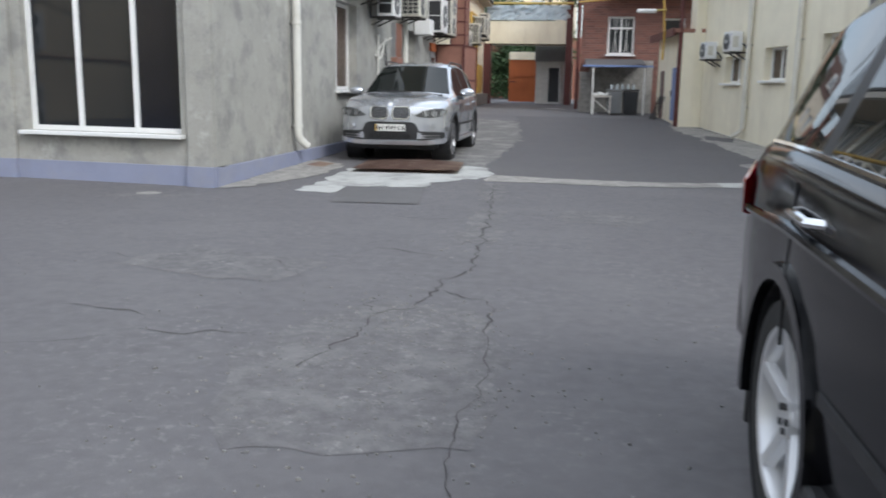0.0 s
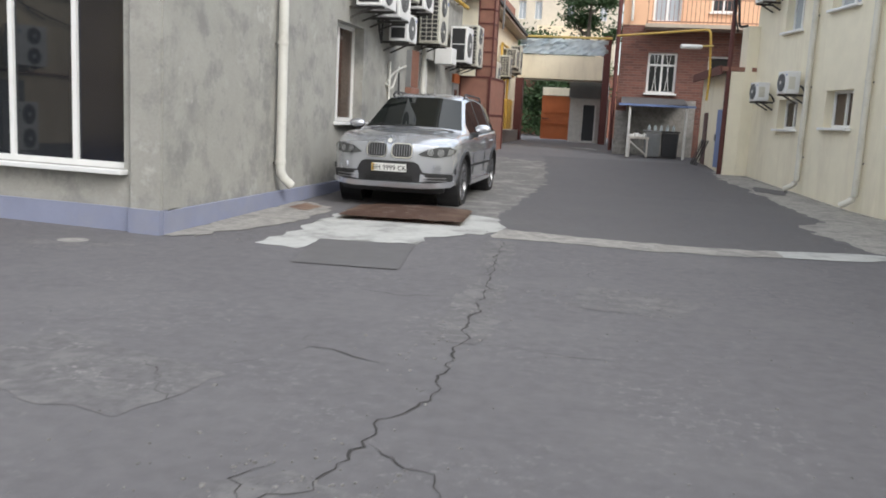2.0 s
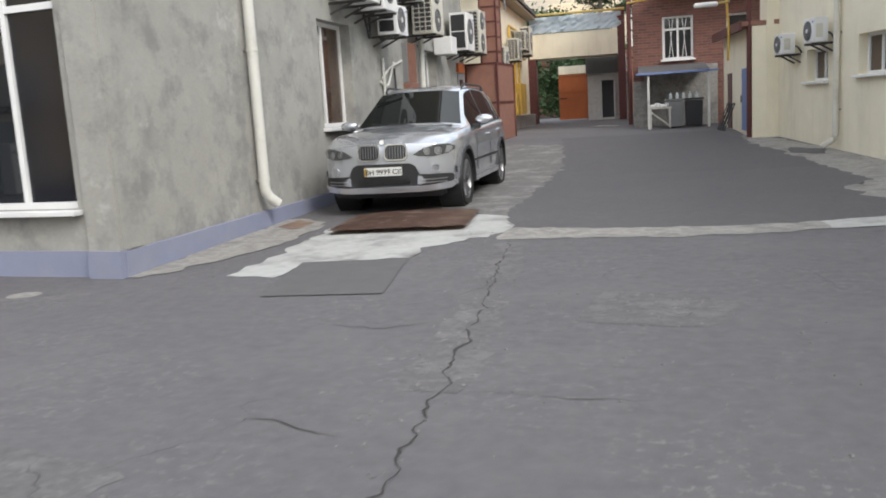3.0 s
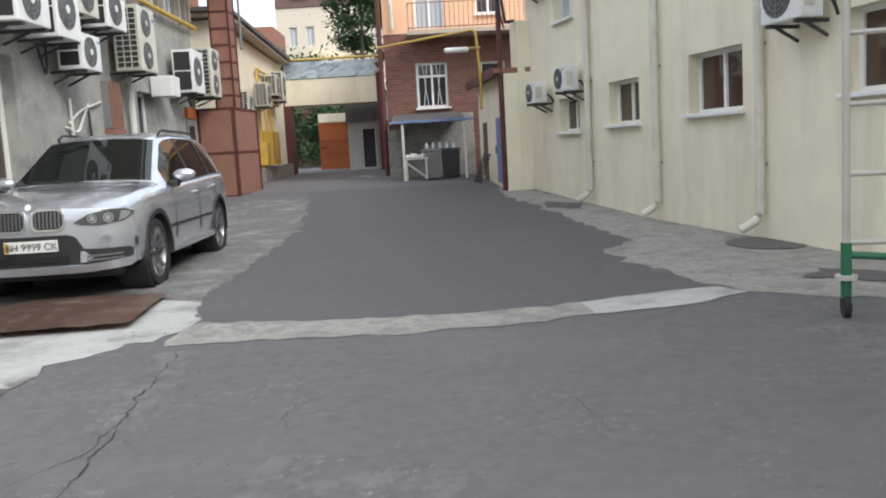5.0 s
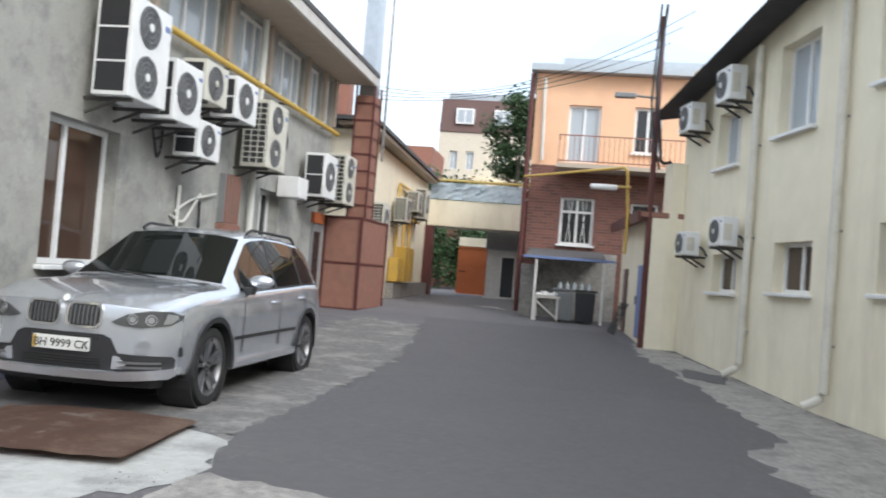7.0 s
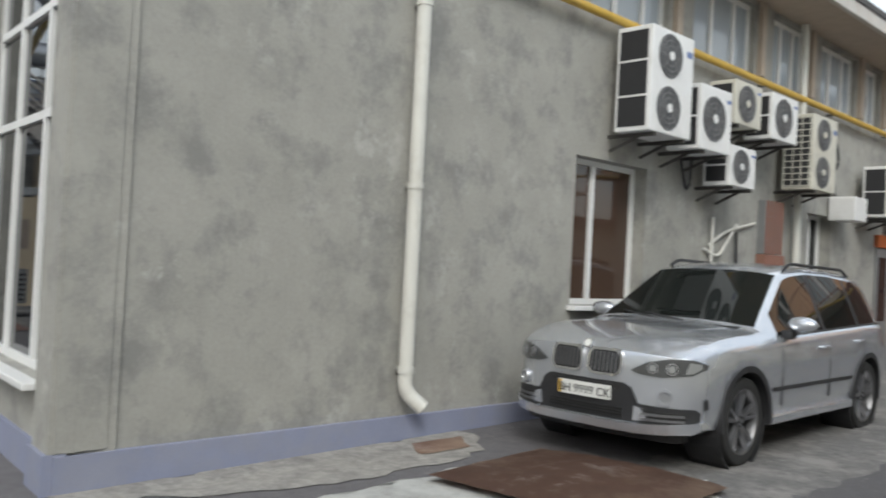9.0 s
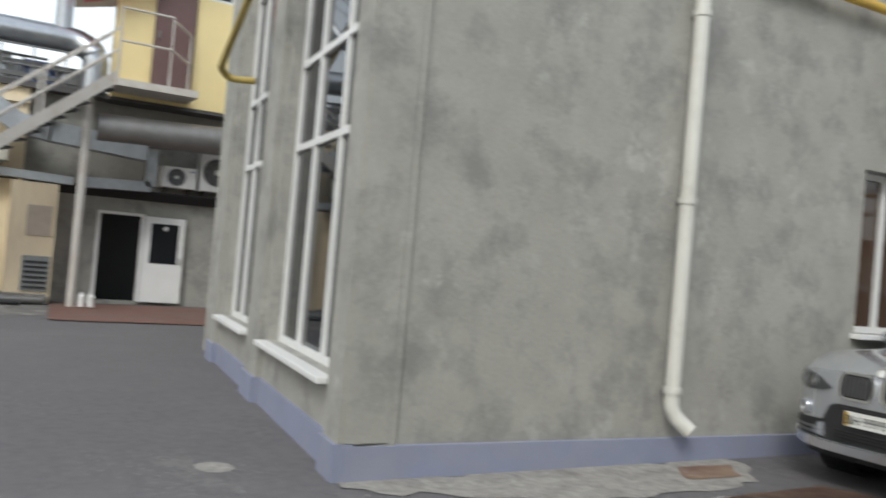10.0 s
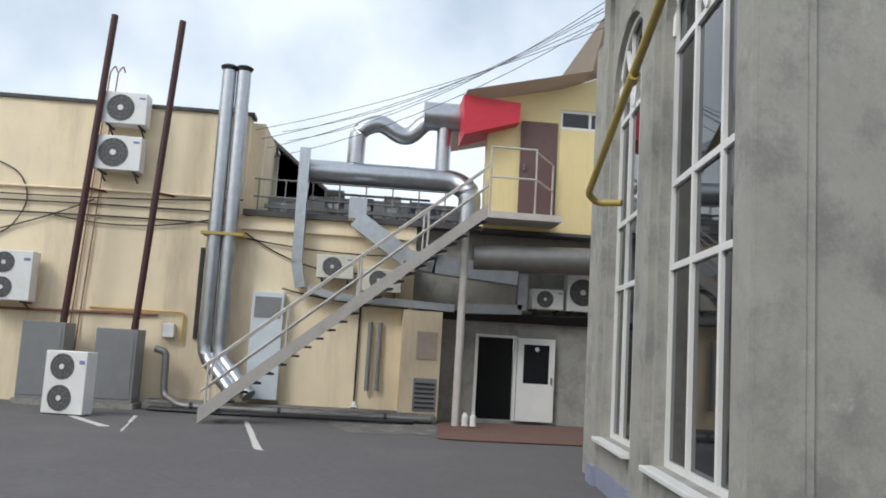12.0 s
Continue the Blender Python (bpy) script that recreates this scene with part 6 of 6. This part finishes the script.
aircon("air_conditioner", YB @ pose(1.42, -2.45, 0.02) @ pose(0, 0, 0, 0, 0, -14), 0.82, 1.13, 0.34, fans=2, side="none", bracket=False, label="white two-fan air-conditioner unit standing on the asphalt")
for u0, u1, h, yy in ((0.15, 1.0, 1.68, 1.9), (1.62, 2.45, 1.62, 2.1)):
    g = thing("boiler_cabinet", "grey steel boiler cabinet with a tall flue pole", "cabinet", YB @ pose(u0, 0, 0))
    part("base", box(B(), -0.05, -1.0, 0, u1 - u0 + 0.05, -0.25, 0.12), M_CONC, g)
    part("casing", box(B(), 0, -0.95, 0.12, u1 - u0, -0.3, h, 0.01), M_GREYM, g)
    part("door", box(B(), 0.06, -0.965, 0.2, u1 - u0 - 0.06, -0.95, h - 0.1), M_GREYM, g)
    part("pole", tube(B(), [((u1 - u0) * 0.8, -0.6, h), ((u1 - u0) * 0.8 + 0.36, -0.6, 8.4)], 0.075, 12), M_POLE, g, smooth=True)
    part("stay", tube(B(), [((u1 - u0) * 0.8 + 0.16, -0.6, 4.55), ((u1 - u0) * 0.8 + 0.4, 0, 4.6)], 0.03, 6), M_RUSTD, g)
ec = thing("control_cabinet", "tall blue-grey control cabinet on the wall", "cabinet", YB @ pose(4.62, 0, 0.3))
part("casing", box(B(), 0, -0.32, 0, 0.68, -0.01, 2.3, 0.01), M_TARP, ec)
part("louvre", box(B(), 0.06, -0.335, 1.75, 0.62, -0.32, 2.2), M_GREYM, ec)
for k in range(3):
    c = thing("ground_cable", "black hose lying along the kerb", "hose", None, "hoses on the ground")
    part("hose_run", tube(B(), bend([(-17.15 + 0.12 * k, 2.8, 0.05), (-16.9 + 0.1 * k, 4.6, 0.05), (-17.1 + 0.2 * k, 6.4, 0.06), (-16.8, 8.2, 0.05 + 0.01 * k)], 0.5), 0.035, 8), M_DARK, c, smooth=True)
mb = thing("meter_box", "small white gas meter on a yellow pipe", "meter", YB @ pose(2.75, 0, 1.5))
part("casing", box(B(), 0, -0.2, 0, 0.25, -0.02, 0.3, 0.02), M_WHITE, mb)
part("pipe", tube(B(), bend([(-1.6, -0.06, 0.55), (0.4, -0.06, 0.55), (0.4, -0.06, -0.1)], 0.08), 0.022), M_YPIPE, mb)
for k, (z, mt_) in enumerate(((4.62, M_YELL), (4.3, M_DARK), (4.05, M_DARK), (1.95, M_RUST))):
    c = thing("wall_pipe", "thin pipe along the yellow wall", "pipe", YB, "pipes on the yellow wall")
    part("run", tube(B(), [(-6, -0.05, z - 0.12), (1, -0.05, z), (4.1 if k < 3 else 2.6, -0.05, z + 0.02)], 0.03 if k in (0, 3) else 0.018, 8), mt_, c)
for y0 in (1.15, 1.32):
    c = thing("riser_pipe", "thin rusty riser pipe on the yellow wall", "pipe", YB, "pipes on the yellow wall")
    part("run", tube(B(), bend([(y0 - 0.4, -0.05, 1.0), (y0 - 0.1, -0.05, 7.3), (y0, -0.05, 7.45), (y0 + 0.05, -0.05, 7.3)], 0.06), 0.016, 6), M_RUST, c)
lp = thing("cable_loop", "black cable hanging in a loop on the yellow wall", "cable", YB)
part("cable_run", tube(B(), bend([(-1.6, -0.05, 5.3), (-0.6, -0.05, 4.9), (-0.35, -0.05, 4.3), (-0.7, -0.05, 3.6), (-1.3, -0.05, 3.4)], 0.4), 0.016, 6), M_DARK, lp, smooth=True)
tb2 = thing("duct_bundle", "dark pipes and cables bundled under the landing", "pipe", YB)
for k in range(5):
    part("pipe_run", tube(B(), [(8.2, 0.18 - 0.06 * k, 2.3 + 0.035 * k), (14, 0.2 - 0.06 * k, 2.34 + 0.04 * k)], 0.03, 8), M_DARK, tb2)
cd = thing("conduit", "black vertical conduit beside the twin flues", "conduit", YB)
part("conduit_run", box(B(), 3.38, -0.07, 1.5, 3.46, -0.002, 3.5), M_DARK, cd)
for k, (u0, u1, za, zb, sag) in enumerate(((-4, 4.2, 4.45, 4.62, 0.12), (0.2, 4.1, 4.0, 4.3, 0.25), (4.3, 8.0, 3.78, 3.62, 0.1), (4.3, 7.2, 3.9, 3.2, 0.3), (5.2, 8.0, 2.72, 2.45, 0.08), (-3, 1.0, 3.2, 4.4, 0.2))):
    c = thing("wall_cable", "dark sagging cable on the yellow wall", "cable", YB, "cables on the yellow wall")
    part("cable_run", tube(B(), [(u0 + (u1 - u0) * i / 12, -0.06, za + (zb - za) * i / 12 - sag * 4 * (i / 12) * (1 - i / 12)) for i in range(13)], 0.016, 6), M_DARK, c, smooth=True)
cv = thing("drain_conduit", "dark conduit with a white foot on the wall", "conduit", YB)
part("conduit_run", tube(B(), [(6.95, -0.05, 2.5), (6.95, -0.05, 0.3)], 0.022, 8), M_DARK, cv)
part("foot", tube(B(), [(6.95, -0.05, 0.34), (6.95, -0.12, 0.2)], [0.04, 0.09], 10), M_WHITE, cv)
pp = thing("ground_pipe", "grey insulated pipe lying along the kerb", "pipe", YB)
part("pipe_run", tube(B(), bend([(2.72, -0.5, 1.25), (2.95, -0.5, 1.2), (2.98, -0.5, 0.3), (3.4, -0.82, 0.12), (6.2, -0.86, 0.1), (8.6, -0.8, 0.1)], 0.15), 0.075, 10), M_GALVD, pp, smooth=True)
for u in (3.6, 5.4, 7.6):
    part("pipe_clamp", ring(B(), (u, -0.845, 0.11), (1, 0, 0), 0.06, 0.09, 0.06, 12), M_DARK, pp)
# roof plant behind the rail
# added panel blocks the sky between the ducts in place of dense clutter
structure("plant_deck", box(B(), 4.5, 1.9, 4.42, 9.5, 2.0, 5.1), M_GREYM, YB, "added dark panel standing in for dense clutter behind the roof plant", "screen")
rr_ = thing("roof_rail", "rusty railing round the roof plant", "railing", YB)
for z in (4.75, 5.15):
    part("rail", tube(B(), [(4.4, 0.05, z), (9.4, 0.05, z)], 0.02, 6), M_GALVD, rr_)
for k in range(9):
    part("post", tube(B(), [(4.5 + 0.6 * k, 0.05, 4.42), (4.5 + 0.6 * k, 0.05, 5.15)], 0.018, 6), M_GALVD, rr_)
for y, w, h, mt_ in ((4.7, 0.6, 0.35, M_GREYM), (5.9, 0.5, 0.75, M_GREYM), (6.7, 0.4, 0.6, M_DARK), (7.3, 0.45, 0.7, M_WHITE), (7.9, 0.7, 0.6, M_BLUE), (8.6, 0.35, 0.5, M_GREYM)):
    f = thing("fan_unit", "roof-mounted ventilation fan unit on a frame", "fan unit", YB @ pose(y, 0.8, 4.42), "roof fan units")
    part("frame", box(B(), 0, 0, 0, w, 0.6, 0.12), M_GALVD, f)
    part("housing", box(B(), 0.02, 0.02, 0.12, w - 0.02, 0.58, h, 0.03), mt_, f)
    part("inlet", disc(B(), (w / 2, 0.02, 0.12 + (h - 0.12) / 2), (0, -1, 0), min(w, h) * 0.3, 0.05, 16), M_GALV, f)
for k, (z, y0, y1, w) in enumerate(((4.62, 4.6, 9.2, 0.09), (4.9, 5.6, 9.3, 0.07), (5.05, 6.0, 8.4, 0.05))):
    rf2 = thing("roof_frame", "dark steel beam carrying the roof plant", "beam", YB, "roof plant beams")
    part("beam", box(B(), y0, 0.45 + 0.12 * k, z - w / 2, y1, 0.45 + 0.12 * k + w, z + w / 2), M_GALVD, rf2)
    for q in range(4):
        part("upright", box(B(), y0 + (y1 - y0) * (q + 0.2) / 4, 0.46 + 0.12 * k, 4.42, y0 + (y1 - y0) * (q + 0.2) / 4 + 0.05, 0.51 + 0.12 * k, z - w / 2), M_GALVD, rf2)
gb_ = B()
v = [gb_.verts.new(p) for p in ((4.55, 3, 4.4), (6.6, 3, 4.4), (6.1, 3, 5.2), (4.55, 3, 6.6))]
gb_.faces.new(v)
bmesh.ops.solidify(gb_, geom=gb_.faces[:], thickness=0.2)
structure("gable_wall", gb_, M_GREY, YB, "grey sloping gable behind the low roof")
structure("gable_roof", bar(B(), (4.3, 2.95, 6.75), (6.3, 2.95, 5.1), 0.8, 0.08), M_ROOF, YB, "dark sloping roof edge of the gable", "roof")
for k in range(6):
    c = thing("overhead_cable", "thin black cable slung across the yard", "cable", None, "overhead cables")
    a, b = Vector((-18.2, 4.3 + 0.15 * k, 6.3 - 0.2 * (k % 4))), Vector((-15.2 + 0.5 * k, 12.2, 8.6 + 0.12 * (k % 3)))
    part("cable_run", tube(B(), [a.lerp(b, i / 12) - Vector((0, 0, (0.5 + 0.15 * k) * 4 * (i / 12) * (1 - i / 12) * 0.5)) for i in range(13)], 0.007, 5), M_DARK, c)
for k in range(4):
    c = thing("overhead_cable", "black cable slung over the alley", "cable", None, "overhead cables")
    a, b = Vector((-3.3, 25.0, 5.1 + 0.1 * k)), Vector((2.6 + 0.2 * k, 22.2, 5.5 + 0.3 * k))
    part("cable_run", tube(B(), [a.lerp(b, i / 12) - Vector((0, 0, (0.3 + 0.12 * k) * 4 * (i / 12) * (1 - i / 12))) for i in range(13)], 0.007, 5), M_DARK, c)
sheet("paved_step", [(-17.9, 8.8), (-14.2, 8.5), (-13.9, 11.6), (-17.9, 13)], M_TILE, "worn red paving in front of the door", "paving", 0.02, 0.03)
sheet("concrete_patch", [(-16.9, 6.4), (-14.6, 6.9), (-15.0, 8.5), (-17.2, 8.8)], M_MARG, "broken concrete slab before the paving", "concrete", 0.006, 0.1)
for y in (9.25, 9.42):
    j = thing("canister", "white plastic canister standing on the paving", "canister", pose(-16.6, y, 0.06), "canisters by the door")
    part("canister_body", tube(B(), [(0, 0, 0), (0, 0, 0.2), (0, 0, 0.23), (0, 0, 0.27)], [0.065, 0.065, 0.04, 0.04], 12), M_WHITE, j)
structure("wall_south", box(B(), -18, -9, 0, 12, -8.6, 6.0), M_CREAM, Matrix(), "plain cream wall closing the yard")
structure("wall_link", box(B(), -18, 14.0, 0, -10.3, 14.4, 6.6), M_GREY, Matrix(), "plain wall closing the yard corner")

# ---- distance ----
fh = thing("apartment_house", "tall pale house with a brown mansard roof", "house", pose(-9.0, 70, 0))
part("wall", holed(8.5, 0, 12, 0.5, [(0.9 + 1.25 * k, 9.2, 1.5 + 1.25 * k, 10.6) for k in (0, 1, 3, 5)] + [(1.0 + 1.7 * k, 6.4, 1.8 + 1.7 * k, 8.2) for k in range(4)]), M_FARW, fh)
part("block", box(B(), 0, 0.51, 0, 8.5, 9, 12), M_FARW, fh)
mr_ = prism(B(), [(0, -0.1), (8.5, -0.1), (8.5, 9), (0, 9)], 12.02, 14.6)
for v in mr_.verts:
    if v.co.z > 14:
        v.co.y += 0.6 if v.co.y < 1 else 0
part("mansard", mr_, M_MANS, fh)
part("attic", box(B(), 0.2, 2.5, 14.61, 8.3, 8, 15.5), M_ROOFG, fh)
for x, z, w, h in [(1.3, 12.7, 1.2, 1.05), (4.2, 12.7, 1.2, 1.05)] + [(0.9 + 1.25 * k, 9.2, 0.6, 1.4) for k in (0, 1, 3, 5)] + [(1.0 + 1.7 * k, 6.4, 0.8, 1.8) for k in range(4)]:
    wi = part("window", box(B(), x - 0.08, -0.16 if z > 12 else 0.2, z - 0.06, x + w + 0.08, 0.3, z + h + 0.06), M_PVC, fh)
    part("pane", box(B(), x + 0.06, -0.18 if z > 12 else 0.18, z + 0.06, x + w * 0.46, 0.0 if z > 12 else 0.21, z + h - 0.06), G_SKYREFL, wi)
    part("pane", box(B(), x + w * 0.54, -0.18 if z > 12 else 0.18, z + 0.06, x + w - 0.06, 0.0 if z > 12 else 0.21, z + h - 0.06), G_SKYREFL, wi)
part("annex", box(B(), 2.6, -1.4, 0, 7.5, -0.15, 8.6), M_YELL, fh)
for x in (3.6, 5.2):
    wi = part("window", box(B(), x - 0.1, -1.46, 6.2, x + 0.9, -1.38, 7.9), M_PVC, fh)
    part("pane", box(B(), x, -1.48, 6.3, x + 0.8, -1.45, 7.8), G_SKYREFL, wi)
rh = thing("brick_house", "red brick house with a purple roof edge behind", "house", pose(-12.2, 60, 0))
part("wall", box(B(), 0, 0, 0, 4.5, 5, 9.3), M_FARB, rh)
part("roof_edge", box(B(), 1.5, -0.4, 7.4, 4.6, -0.02, 7.9), M_BLUE, rh)


def tree(base, h, spread, trunk_h, n, label):
    t = thing("tree", label, "tree", pose(*base), "trees behind the gate")
    tk = B()
    tube(tk, [(0, 0, 0), (0.1, 0.05, trunk_h * 0.6), (0, 0, trunk_h), (0.1, 0, h * 0.8)], [0.22, 0.17, 0.14, 0.04], 9)
    for k in range(7):
        a, z = k * 2.4, trunk_h + (h - trunk_h) * k / 9
        tube(tk, [(0, 0, z), (math.cos(a) * spread * 0.35, math.sin(a) * spread * 0.35, z + 0.5), (math.cos(a) * spread * 0.75, math.sin(a) * spread * 0.75, z + 0.7)], [0.08, 0.05, 0.015], 6)
    part("trunk", tk, M_BARK, t)
    cl_ = []
    for _ in range(26):
        a, rr, z = random.uniform(0, 6.28), spread * math.sqrt(random.random()), random.uniform(trunk_h * 0.8, h)
        cl_.append((rr * math.cos(a) * (1.15 - 0.5 * (z / h)), rr * math.sin(a), z))
    vs, fs = [], []
    for _ in range(n):
        c = random.choice(cl_)
        p = Vector(c) + Vector((random.gauss(0, 0.42), random.gauss(0, 0.42), random.gauss(0, 0.32)))
        d = Vector((random.gauss(0, 1), random.gauss(0, 1), random.gauss(0, 0.6))).normalized()
        e = d.cross(Vector((random.gauss(0, 1), random.gauss(0, 1), 1))).normalized()
        s = random.uniform(0.09, 0.17)
        i = len(vs)
        vs += [p - d * s, p + e * s * 0.5, p + d * s, p - e * s * 0.5]
        fs.append((i, i + 1, i + 2, i + 3))
    me = bpy.data.meshes.new("crown")
    me.from_pydata(vs, [], fs)
    me.materials.append(M_LEAF)
    cr_ = new("crown", me)
    cr_.parent = t


tree((-2.0, 56, 0.5), 11.2, 2.2, 5.5, 9000, "dark leafy tree beside the salmon house")
tree((-5.6, 52, 0.5), 5.6, 2.6, 0.6, 9000, "dense dark tree seen through the gateway")
tree((-3.0, 54, 0.5), 5.0, 2.6, 0.5, 9000, "dense dark tree beyond the open gate")
tree((-7.2, 50, 0.5), 5.5, 2.0, 0.9, 6000, "leafy tree behind the yellow house")
structure("wall_street", box(B(), -14, 58, 0, 4, 58.4, 4.5), M_FARB, Matrix(), "plain wall across the street")

# true size: the whole plan in metres
for ob in scene.objects:
    if ob.parent is None and ob.type in {"MESH", "EMPTY"}:
        ob.matrix_basis = Matrix.Scale(SIZE, 4) @ ob.matrix_basis
